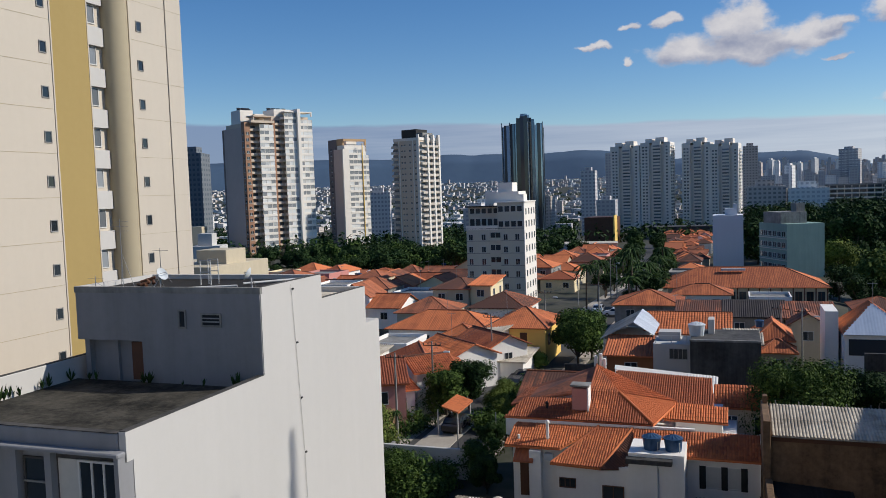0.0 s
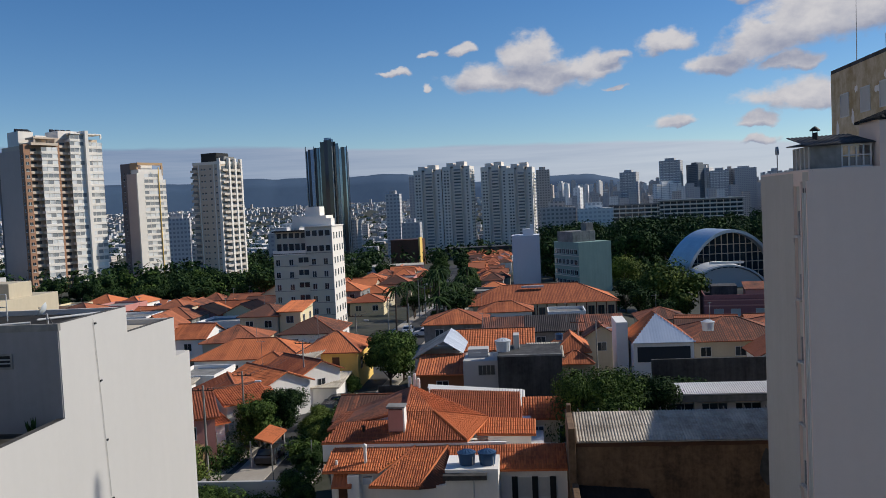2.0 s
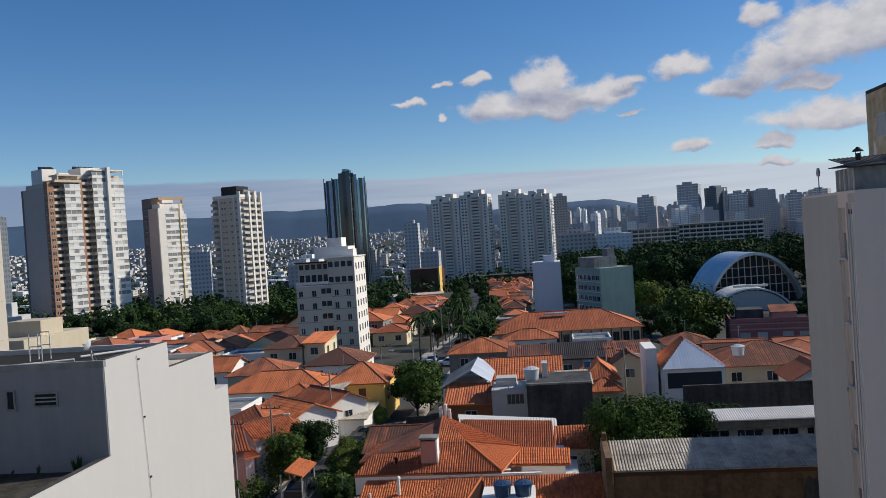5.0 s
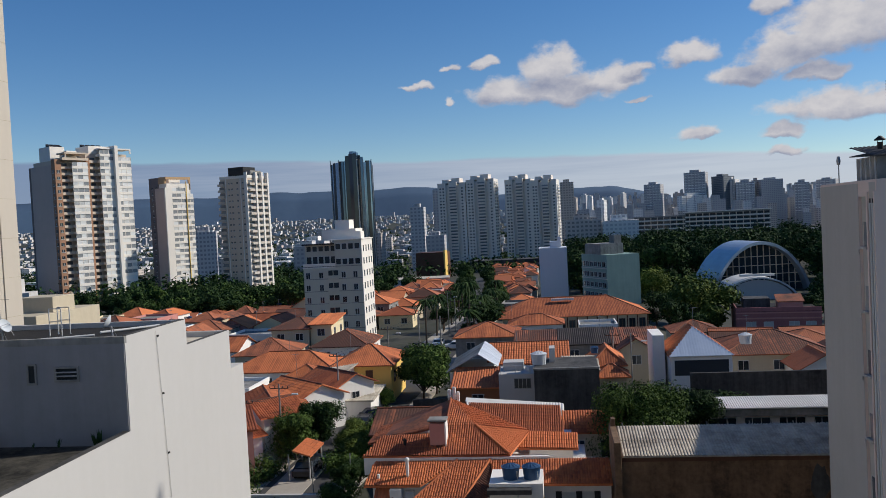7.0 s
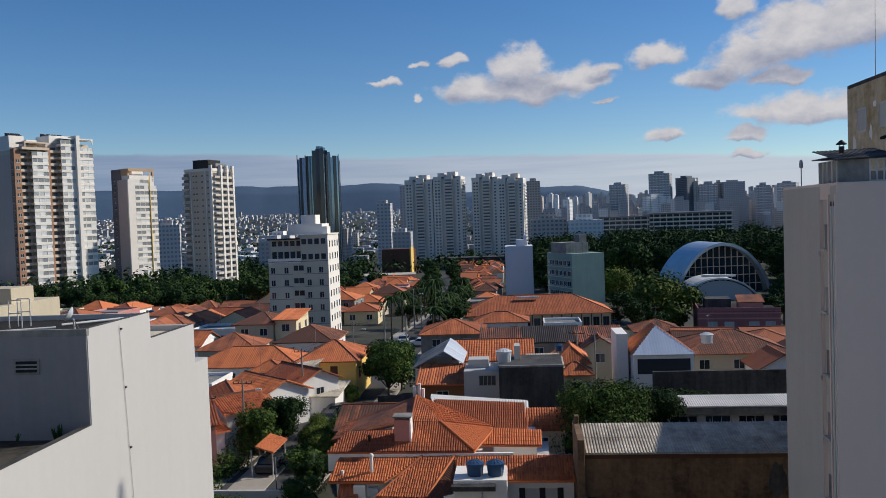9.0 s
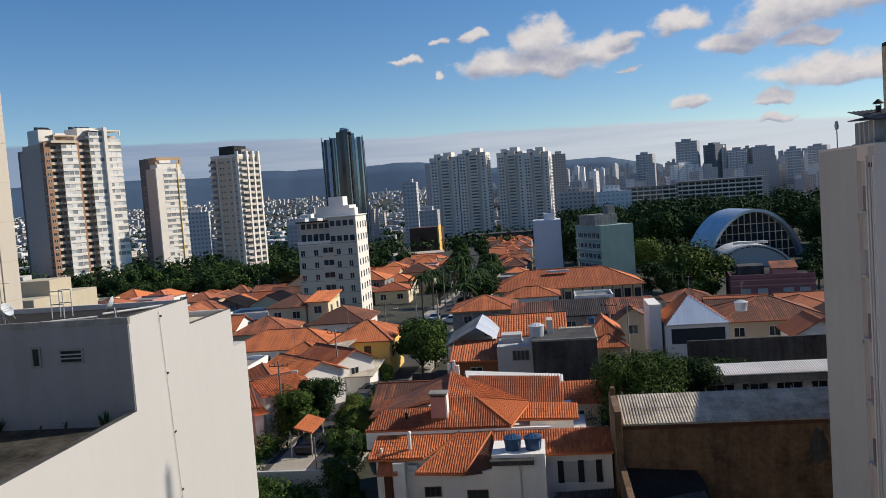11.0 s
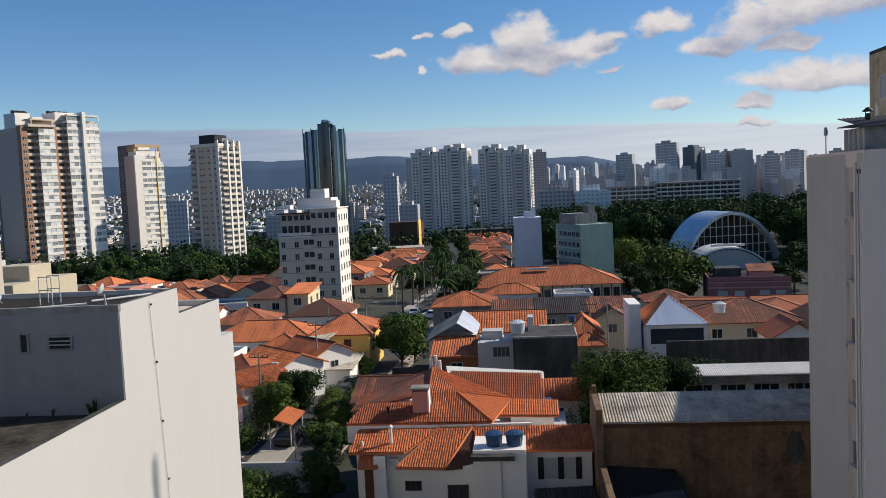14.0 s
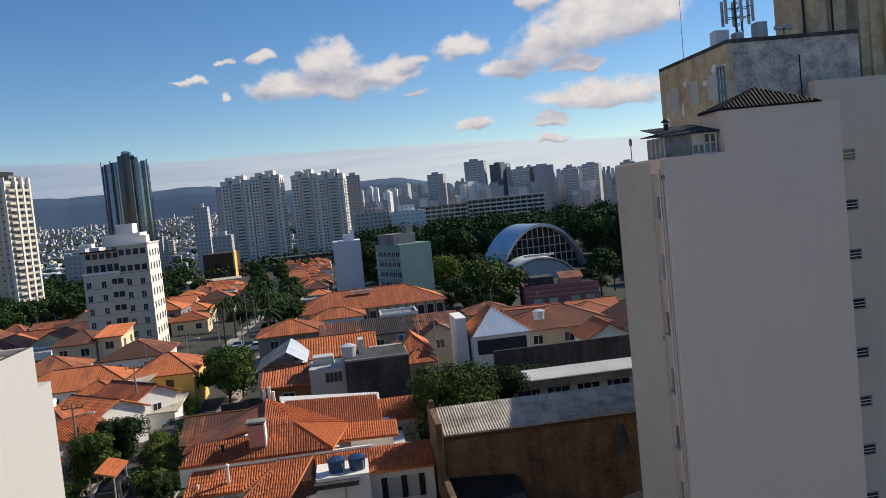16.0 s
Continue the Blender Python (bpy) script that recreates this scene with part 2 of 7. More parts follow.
M = dict(
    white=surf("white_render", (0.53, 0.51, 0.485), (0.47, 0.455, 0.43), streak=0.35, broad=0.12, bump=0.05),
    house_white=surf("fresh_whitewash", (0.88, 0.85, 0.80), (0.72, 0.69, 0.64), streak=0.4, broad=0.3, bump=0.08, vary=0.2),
    # grey for the white building's fronts, with their shade in the colour
    front_grey=surf("shaded_front_render", (0.27, 0.27, 0.28), (0.20, 0.20, 0.205), streak=0.45, broad=0.4, amount=0.8, bump=0.1),
    fibre_dark=surf("weathered_fibre_sheet", (0.25, 0.22, 0.175), (0.07, 0.06, 0.048), broad=0.5, fine=3, island=0.1, vary=0.3, amount=0.9, bump=0.2),
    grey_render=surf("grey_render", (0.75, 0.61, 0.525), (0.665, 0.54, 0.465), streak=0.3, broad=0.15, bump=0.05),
    # grey_render darkened: the side wall's shade is put into the colour
    grey_side=surf("shaded_grey_render", (0.50, 0.475, 0.43), (0.40, 0.375, 0.335), streak=0.4, broad=0.3, bump=0.08),
    # copy of grey_render, darkened for the shade on the wing
    grey_wing=surf("shaded_wing_render", (0.60, 0.525, 0.445), (0.52, 0.45, 0.38), streak=0.3, broad=0.2, bump=0.06),
    aged=surf("aged_render", (0.70, 0.66, 0.61), (0.20, 0.185, 0.165), streak=0.15, broad=1.3, fine=7, amount=1.15),
    aged_yellow=surf("aged_yellow_render", (0.66, 0.56, 0.40), (0.36, 0.26, 0.13), streak=0.2, broad=0.8, amount=1.2),
    cream=surf("cream_render", (0.54, 0.48, 0.40), (0.48, 0.425, 0.35), streak=0.3, broad=0.08, bump=0.04),
    mustard=surf("mustard_render", (0.37, 0.27, 0.105), (0.32, 0.23, 0.085), streak=0.2, broad=0.1, bump=0.04),
    sand=surf("sand_render", (0.40, 0.34, 0.23), (0.34, 0.29, 0.20), streak=0.2, broad=0.1, bump=0.04),
    concrete=surf("concrete", (0.33, 0.32, 0.30), (0.12, 0.12, 0.11), streak=0.3, broad=0.5, amount=1.0, bump=0.3),
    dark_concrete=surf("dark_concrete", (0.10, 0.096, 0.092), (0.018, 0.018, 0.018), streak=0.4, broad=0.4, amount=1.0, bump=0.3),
    # moss and pale patches, darkened further for the terrace's shade
    moss=surf("mossy_shaded_screed", (0.062, 0.057, 0.046), (0.008, 0.008, 0.006), broad=0.9, fine=5, amount=1.5, bump=0.4),
    tar=surf("tar_roof", (0.020, 0.018, 0.017), (0.007, 0.0065, 0.006), broad=0.4, amount=1.0, bump=0.3),
    tile=surf("clay_tile", (0.62, 0.19, 0.07), (0.27, 0.078, 0.036), rough=0.85, fine=5, broad=0.5, vary=0.5, island=0.22, bump=0.1, amount=0.8),
    tile_old=surf("old_clay_tile", (0.43, 0.14, 0.065), (0.10, 0.048, 0.034), rough=0.85, fine=5, broad=0.4, vary=0.6, island=0.22, bump=0.1, amount=0.95),
    tile_dark=surf("dark_slate_tile", (0.06, 0.047, 0.042), (0.022, 0.02, 0.02), fine=4, broad=0.3, island=0.3),
    fibre=surf("fibre_cement_sheet", (0.58, 0.52, 0.42), (0.22, 0.19, 0.15), streak=0.0, broad=0.45, fine=3, island=0.08, vary=0.12, amount=1.0, bump=0.2),
    fibre_new=surf("pale_translucent_sheet", (0.74, 0.73, 0.70), (0.5, 0.49, 0.46), island=0.3),
    metal=surf("galvanised_sheet", (0.62, 0.66, 0.70), (0.42, 0.45, 0.50), rough=0.38, metal=0.6, island=0.25, bump=0.05),
    blue_sheet=surf("blue_white_sheet", (0.60, 0.67, 0.76), (0.44, 0.52, 0.62), rough=0.35, metal=0.25, island=0.3, bump=0.05),
    steel=surf("grey_steel", (0.42, 0.43, 0.44), (0.22, 0.22, 0.22), rough=0.45, metal=0.7, bump=0.05),
    iron=surf("dark_iron", (0.045, 0.043, 0.042), (0.02, 0.02, 0.02), rough=0.6, metal=0.3),
    glass=surf("dark_glass", (0.035, 0.045, 0.055), (0.015, 0.02, 0.025), rough=0.08, fine=0.6, broad=0.2, vary=0.8, bump=0, spec=0.6),
    blue_glass=surf("blue_curtain_glass", (0.20, 0.28, 0.38), (0.10, 0.15, 0.22), metal=0.8, rough=0.1, fine=0.2, broad=0.05, vary=0.6, bump=0, spec=0.9),
    dark_curtain=surf("dark_curtain_glass", (0.045, 0.055, 0.07), (0.02, 0.026, 0.034), metal=0.5, rough=0.12, fine=0.2, broad=0.05, vary=0.6, bump=0, spec=0.8),
    white_glazing=surf("pale_glazing_with_blinds", (0.74, 0.74, 0.71), (0.25, 0.265, 0.27), rough=0.25, fine=0.5, broad=0.2, vary=1.5, bump=0, amount=0.9),
    balcony_glass=surf("balcony_glazing", (0.24, 0.26, 0.28), (0.12, 0.13, 0.14), rough=0.2, vary=1.2, bump=0),
    curtain=surf("pale_curtain", (0.55, 0.54, 0.50), (0.40, 0.40, 0.38), vary=0.6),
    frame=surf("pale_window_frame", (0.62, 0.62, 0.60), (0.48, 0.48, 0.46), rough=0.5),
    wood=surf("brown_wood", (0.14, 0.065, 0.035), (0.07, 0.03, 0.018), rough=0.6),
    brown_wall=surf("brown_render", (0.25, 0.155, 0.088), (0.045, 0.028, 0.017), streak=0.25, broad=0.5, amount=1.0, bump=0.4),
    yellow=surf("yellow_render", (0.86, 0.58, 0.17), (0.76, 0.50, 0.13), streak=0.2),
    pink=surf("pink_render", (0.60, 0.28, 0.24), (0.45, 0.20, 0.17), streak=0.2),
    maroon=surf("maroon_render", (0.38, 0.16, 0.155), (0.26, 0.10, 0.10), streak=0.3),
    cream_wall=surf("cream_wall_render", (0.78, 0.66, 0.42), (0.66, 0.55, 0.34), streak=0.3),
    buff=surf("buff_render", (0.58, 0.50, 0.36), (0.43, 0.37, 0.27), streak=0.3),
    orange_wall=surf("orange_render", (0.32, 0.135, 0.06), (0.24, 0.10, 0.045), streak=0.3),
    green_wall=surf("sea_green_render", (0.26, 0.37, 0.33), (0.17, 0.26, 0.235), streak=0.4),
    blue_wall=surf("pale_blue_render", (0.68, 0.69, 0.72), (0.60, 0.61, 0.64), streak=0.3, broad=0.1),
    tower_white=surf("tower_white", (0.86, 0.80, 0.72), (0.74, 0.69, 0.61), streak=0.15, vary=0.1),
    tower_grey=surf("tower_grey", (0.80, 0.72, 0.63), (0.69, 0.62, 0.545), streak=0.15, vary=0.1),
    # greenish grey, with the mid-rise front's shade put into the colour
    midrise=surf("greenish_shaded_render", (0.58, 0.545, 0.44), (0.49, 0.46, 0.37), streak=0.3, broad=0.1),
    tower_beige=surf("tower_beige", (0.66, 0.54, 0.42), (0.57, 0.465, 0.36), streak=0.15),
    tower_end=surf("grey_mauve_render", (0.60, 0.47, 0.40), (0.52, 0.41, 0.345), streak=0.15, vary=0.1),
    tower_tan_pale=surf("pale_tan_render", (0.60, 0.53, 0.45), (0.50, 0.44, 0.37), streak=0.2, vary=0.3),
    tower_tan=surf("tan_render", (0.55, 0.36, 0.20), (0.46, 0.30, 0.17), streak=0.2),
    tower_brown=surf("tower_brown", (0.25, 0.20, 0.18), (0.19, 0.15, 0.14), streak=0.15),
    brick=surf("orange_brick_cladding", (0.42, 0.235, 0.145), (0.33, 0.18, 0.11), streak=0.1, fine=6),
    tank=surf("blue_plastic", (0.03, 0.08, 0.17), (0.02, 0.05, 0.11), rough=0.4, bump=0.02),
    tank_pale=surf("pale_plastic", (0.60, 0.64, 0.66), (0.48, 0.5, 0.52), rough=0.5, bump=0.02),
    asphalt=surf("asphalt", (0.075, 0.073, 0.07), (0.04, 0.04, 0.04), fine=6, broad=0.2, bump=0.2),
    pave=surf("pavement", (0.44, 0.40, 0.34), (0.27, 0.24, 0.20), fine=4, broad=0.4, bump=0.2),
    earth=surf("yard_ground", (0.075, 0.07, 0.055), (0.025, 0.032, 0.015), fine=0.8, broad=0.05, amount=1.0, bump=0.3),
    bark=surf("bark", (0.12, 0.09, 0.065), (0.05, 0.04, 0.03), fine=8, bump=0.5),
    leaf=leafy("leaf", (0.085, 0.135, 0.030), (0.022, 0.045, 0.012)),
    leaf_dark=leafy("dark_leaf", (0.045, 0.080, 0.022), (0.012, 0.028, 0.010)),
    leaf_lime=leafy("lime_leaf", (0.15, 0.185, 0.04), (0.05, 0.08, 0.018)),
    # distance haze is painted in as a blue base colour
    hill=surf("hazed_hill", (0.068, 0.115, 0.18), (0.048, 0.085, 0.14), fine=0.02, broad=0.002, bump=0),
    car_white=surf("white_car_paint", (0.75, 0.75, 0.75), (0.7, 0.7, 0.7), rough=0.25, bump=0),
    car_dark=surf("dark_car_paint", (0.03, 0.03, 0.035), (0.02, 0.02, 0.025), rough=0.25, bump=0),
    rubber=surf("tyre_rubber", (0.02, 0.02, 0.02), (0.015, 0.015, 0.015), rough=0.8),
)


def gridded(name, wall, glass, across=3.2, up=3.0):
    """A far facade: rows of small windows too small to tell apart."""
    m = surf(name, wall, tuple(c * 0.8 for c in wall), vary=0.9, broad=0.01, fine=0.05, bump=0)
    n, l = m.node_tree.nodes, m.node_tree.links
    b = n["Principled BSDF"]
    base = b.inputs["Base Color"].links[0].from_socket
    tcn = n.new("ShaderNodeNewGeometry")
    sp = n.new("ShaderNodeSeparateXYZ")
    l.new(tcn.outputs["Position"], sp.inputs[0])

    def op(kind, a, v):
        k = n.new("ShaderNodeMath")
        k.operation = kind
        for i, q in enumerate((a, v)):
            if isinstance(q, (int, float)):
                k.inputs[i].default_value = q
            else:
                l.new(q, k.inputs[i])
        return k.outputs[0]

    u = op("FRACT", op("DIVIDE", op("ADD", sp.outputs[0], sp.outputs[1]), across), 0)
    v = op("FRACT", op("DIVIDE", sp.outputs[2], up), 0)
    nrm = n.new("ShaderNodeSeparateXYZ")
    l.new(tcn.outputs["Normal"], nrm.inputs[0])
    side = op("LESS_THAN", op("ABSOLUTE", nrm.outputs[2], 0), 0.5)
    f = op("MULTIPLY", op("MULTIPLY", op("GREATER_THAN", u, 0.42), op("GREATER_THAN", v, 0.5)), side)
    mx = n.new("ShaderNodeMix")
    mx.data_type = "RGBA"
    mx.inputs["B"].default_value = (*glass, 1)
    l.new(f, mx.inputs["Factor"])
    l.new(base, mx.inputs["A"])
    l.new(mx.outputs["Result"], b.inputs["Base Color"])
    return m


# far_white and far_grey are paled; distance haze is in their colours
M["far_white"] = gridded("far_white_facade", (0.88, 0.85, 0.80), (0.52, 0.51, 0.50))
M["far_grey"] = gridded("far_grey_facade", (0.55, 0.54, 0.53), (0.30, 0.30, 0.32))
M["far_tan"] = gridded("far_tan_facade", (0.56, 0.49, 0.43), (0.25, 0.23, 0.22))
M["far_dark"] = gridded("far_dark_facade", (0.20, 0.22, 0.24), (0.09, 0.11, 0.13))

# ---- mesh helpers ----


class Mesh:
    """Collects corners and faces, then becomes one object."""

    def __init__(self):
        self.v, self.f, self.s, self.i = [], [], [], []

    def add(self, verts, faces, slot=0, smooth=False):
        k = len(self.v)
        self.v.extend(verts)
        self.f.extend([tuple(a + k for a in q) for q in faces])
        self.i.extend([slot] * len(faces))
        self.s.extend([smooth] * len(faces))
        return self

    def box(self, x0, x1, y0, y1, z0, z1, slot=0):
        v = [(x, y, z) for z in (z0, z1) for y in (y0, y1) for x in (x0, x1)]
        return self.add(v, [(0, 2, 3, 1), (4, 5, 7, 6), (0, 1, 5, 4), (2, 6, 7, 3), (0, 4, 6, 2), (1, 3, 7, 5)], slot)

    def cham(self, x0, x1, y0, y1, z0, z1, b=0.03, slot=0):
        """A block whose upright and upper edges are broken."""
        ring = lambda e, z: [(x0 + e, y0 + e + (0), z), (x1 - e, y0 + e, z), (x1 - e, y1 - e, z), (x0 + e, y1 - e, z)]
        oct_ = [(x0 + b, y0), (x1 - b, y0), (x1, y0 + b), (x1, y1 - b), (x1 - b, y1), (x0 + b, y1), (x0, y1 - b), (x0, y0 + b)]
        v = [(x, y, z0) for x, y in oct_] + [(x, y, z1 - b) for x, y in oct_]
        cx, cy = (x0 + x1) / 2, (y0 + y1) / 2
        v += [(x + (b if x < cx else -b), y + (b if y < cy else -b), z1) for x, y in oct_]
        f = [tuple(range(7, -1, -1)), tuple(range(16, 24))]
        for r in (0, 8):
            f += [(r + i, r + (i + 1) % 8, r + 8 + (i + 1) % 8, r + 8 + i) for i in range(8)]
        return self.add(v, f, slot)

    def tube(self, p, q, r0, r1=None, n=8, slot=0, caps=True):
        p, q = Vector(p), Vector(q)
        r1 = r0 if r1 is None else r1
        d = (q - p).normalized()
        a = d.orthogonal().normalized()
        b = d.cross(a)
        v = []
        for c, r in ((p, r0), (q, r1)):
            v += [tuple(c + (a * math.cos(2 * math.pi * i / n) + b * math.sin(2 * math.pi * i / n)) * r) for i in range(n)]
        f = [(i, (i + 1) % n, n + (i + 1) % n, n + i) for i in range(n)]
        self.add(v, f, slot, n > 5)
        if caps:
            self.add(v, [tuple(range(n - 1, -1, -1)), tuple(range(n, 2 * n))], slot)
        return self

    def line(self, pts, r, n=4, slot=0):
        """One connected thin tube through the points."""
        v, k = [], len(pts)
        for i, p in enumerate(pts):
            d = (Vector(pts[min(i + 1, k - 1)]) - Vector(pts[max(i - 1, 0)])).normalized()
            a = d.orthogonal().normalized() if abs(d.z) > 0.9 else d.cross(Vector((0, 0, 1))).normalized()
            b = d.cross(a)
            v += [tuple(Vector(p) + (a * math.cos(6.2832 * q / n) + b * math.sin(6.2832 * q / n)) * r) for q in range(n)]
        return self.add(v, [(i * n + q, i * n + (q + 1) % n, (i + 1) * n + (q + 1) % n, (i + 1) * n + q) for i in range(k - 1) for q in range(n)], slot, True)

    def lathe(self, x, y, rings, n=16, slot=0):
        """rings: (radius, height) from the foot to the top."""
        v = [(x + r * math.cos(2 * math.pi * i / n), y + r * math.sin(2 * math.pi * i / n), z) for r, z in rings for i in range(n)]
        f = [(k * n + i, k * n + (i + 1) % n, (k + 1) * n + (i + 1) % n, (k + 1) * n + i) for k in range(len(rings) - 1) for i in range(n)]
        self.add(v, f, slot, True)
        return self.add(v, [tuple(range(n - 1, -1, -1)), tuple((len(rings) - 1) * n + i for i in range(n))], slot)

    def data(self, name, mats):
        me = bpy.data.meshes.new(name)
        me.from_pydata(self.v, [], self.f)
        for m in mats:
            me.materials.append(M[m] if isinstance(m, str) else m)
        me.polygons.foreach_set("material_index", self.i)
        me.polygons.foreach_set("use_smooth", self.s)
        me.update()
        return me


def thing(name, x, y, z, turn=0.0, label="", category="", group="", kind=""):
    """An empty at the base of a thing."""
    ob = new(name)
    ob.matrix_basis = pose(x, y, z, 0, 0, turn)
    return tagged(ob, label, category, group, kind)


def part(name, mesh, mats, parent=None, label="", at=None):
    if isinstance(mats, str):
        mats = [mats]
    me = mesh if isinstance(mesh, bpy.types.Mesh) else mesh.data(name, mats)
    ob = new(name, me)
    ob.parent = parent
    if at is not None:
        ob.matrix_basis = at
    return tagged(ob, label)


def solo(name, mesh, mats, label, category, group="", kind=""):
    return tagged(part(name, mesh, mats), label, category, group, kind)


WINDOWS = {}


def lattice(xs, zs, solid, y0, y1):
    """One welded frame that faces -y: the solid cells of a grid of uprights and rails."""
    m, seen = Mesh(), {}

    def at(i, j, back):
        key = (i, j, back)
        if key not in seen:
            seen[key] = len(m.v)
            m.v.append((xs[i], y1 if back else y0, zs[j]))
        return seen[key]

    nx, nz = len(xs) - 1, len(zs) - 1
    inside = lambda i, j: 0 <= i < nx and 0 <= j < nz and solid(i, j)
    faces = []
    for i in range(nx):
        for j in range(nz):
            if not solid(i, j):
                continue
            faces.append((at(i, j, 0), at(i + 1, j, 0), at(i + 1, j + 1, 0), at(i, j + 1, 0)))
            if not inside(i - 1, j):
                faces.append((at(i, j, 1), at(i, j, 0), at(i, j + 1, 0), at(i, j + 1, 1)))
            if not inside(i + 1, j):
                faces.append((at(i + 1, j, 0), at(i + 1, j, 1), at(i + 1, j + 1, 1), at(i + 1, j + 1, 0)))
            if not inside(i, j - 1):
                faces.append((at(i, j, 1), at(i + 1, j, 1), at(i + 1, j, 0), at(i, j, 0)))
            if not inside(i, j + 1):
                faces.append((at(i, j + 1, 0), at(i + 1, j + 1, 0), at(i + 1, j + 1, 1), at(i, j + 1, 1)))
    m.f, m.i, m.s = faces, [0] * len(faces), [False] * len(faces)
    return m


def window_mesh(w, h, style="frame", glass="glass", trim="frame", bars=1):
    """A window that faces -y, its foot at the middle below: frame, mullions, sill; the pane is a mesh of its own."""
    key = (w, h, style, glass, trim, bars)
    if key not in WINDOWS:
        t = 0.06
        cuts = [-w / 2 - t, -w / 2]
        for i in range(bars):
            x = -w / 2 + w * (i + 1) / (bars + 1)
            cuts += [x - 0.025, x + 0.025]
        cuts += [w / 2, w / 2 + t]
        f = lattice(cuts, [-0.07, 0, h, h + t], lambda i, j: j != 1 or i % 2 == 0, -0.055, 0.02)
        p = Mesh().box(-w / 2, w / 2, -0.015, 0.02, 0, h)
        WINDOWS[key] = f.data("window", [trim]), p.data("pane", [glass])
    return WINDOWS[key]


def window(parent, x, y, z, turn, w, h, glass="glass", trim="frame", bars=1, label=""):
    f, p = window_mesh(w, h, "frame", glass, trim, bars)
    ob = part("window", f, trim, parent, label, pose(x, y, z, 0, 0, turn))
    part("pane", p, glass, ob)
    return ob


def ribbed(poly, z_of, along, pitch=0.24, height=0.07, row=0.0, course=0.03, sections=3, bundle=0):
    """Clay-tile or corrugated covering over a convex outline seen from above: ribs that run down the slope.
    along: the plan direction down the slope. z_of(x, y): the height of the plane."""
    mesh, sheets = Mesh(), {}
    d = Vector(along).normalized()
    s = Vector((-d.y, d.x))
    pts = [(Vector(p).dot(s), Vector(p).dot(d)) for p in poly]
    lo, hi = min(a for a, b in pts), max(a for a, b in pts)
    cols = max(1, int((hi - lo) / pitch))

    def span(u):
        cut = []
        for (a0, b0), (a1, b1) in zip(pts, pts[1:] + pts[:1]):
            if (a0 - u) * (a1 - u) <= 0 and a0 != a1:
                cut.append(b0 + (b1 - b0) * (u - a0) / (a1 - a0))
        return (min(cut), max(cut)) if len(cut) > 1 else None

    prof = [(-0.5 + i / sections, height * math.sin(math.pi * i / sections)) for i in range(sections + 1)]
    for c in range(cols):
        u = lo + (c + 0.5) * (hi - lo) / cols
        sp = span(u)
        if not sp or sp[1] - sp[0] < 0.05:
            continue
        b0, b1 = sp
        count = max(1, round((b1 - b0) / row)) if row else 1
        for r in range(count):
            e0, e1 = b0 + (b1 - b0) * r / count, b0 + (b1 - b0) * (r + 1) / count
            vs = []
            wob = random.uniform(-0.012, 0.012) if row and not bundle else 0
            for e, lift in ((e0, 0.0), (e1, course if row else 0.0)):
                for q, hgt in prof:
                    a = u + q * (hi - lo) / cols + wob
                    x, y = s.x * a + d.x * e, s.y * a + d.y * e
                    vs.append((x, y, z_of(x, y) + hgt + lift))
            k = sections + 1
            out = sheets.setdefault((c // bundle, r), Mesh()) if bundle else mesh
            out.add(vs, [(i, i + 1, k + i + 1, k + i) for i in range(sections)], 0, False)
    return list(sheets.values()) if bundle else mesh


def plane_z(p0, p1, p2):
    p0, p1, p2 = Vector(p0), Vector(p1), Vector(p2)
    n = (p1 - p0).cross(p2 - p0)
    return lambda x, y: p0.z - (n.x * (x - p0.x) + n.y * (y - p0.y)) / n.z


def slope(parent, corners, mat="tile", pitch=0.24, row=0.0, height=0.07, name="roof_tiling", thick=0.12, under="wood"):
    """One roof slope from its corners (the first two along the eave): deck and ribs."""
    c = [Vector(p) for p in corners]
    z_of = plane_z(c[0], c[1], c[2])
    eave = (c[1] - c[0]).to_2d()
    down = Vector((eave.y, -eave.x))
    mid = sum((p.to_2d() for p in c), Vector((0, 0))) / len(c)
    if down.dot(c[0].to_2d() - mid) < 0:
        down = -down
    sheeted = name == "roof_sheeting" and row > 0
    ribs = ribbed([p.to_2d() for p in c], z_of, down, pitch, height, row, bundle=6 if sheeted else 0)
    deck = Mesh()
    n = len(c)
    deck.add([tuple(p + Vector((0, 0, 0.005))) for p in c] + [tuple(p - Vector((0, 0, thick))) for p in c],
             [tuple(range(n)), tuple(range(2 * n - 1, n - 1, -1))] + [(i, n + i, n + (i + 1) % n, (i + 1) % n) for i in range(n)])
    d = part("roof_deck", deck, mat, parent)
    if pitch >= 0.4 and name == "roof_tiling":
        return d, d
    if sheeted:
        r = [part("roof_sheet", q, mat, parent) for q in ribs]
        for o in r:
            b = bmesh.new()
            b.from_mesh(o.data)
            bmesh.ops.remove_doubles(b, verts=b.verts, dist=0.03)
            b.to_mesh(o.data)
            b.free()
    else:
        r = tagged(part(name, ribs, mat, parent), kind="stuff")
    return d, r


def ridge(parent, p, q, mat="tile", r=0.13):
    part("ridge_tiles", Mesh().tube(p, q, r, n=6), mat, parent)


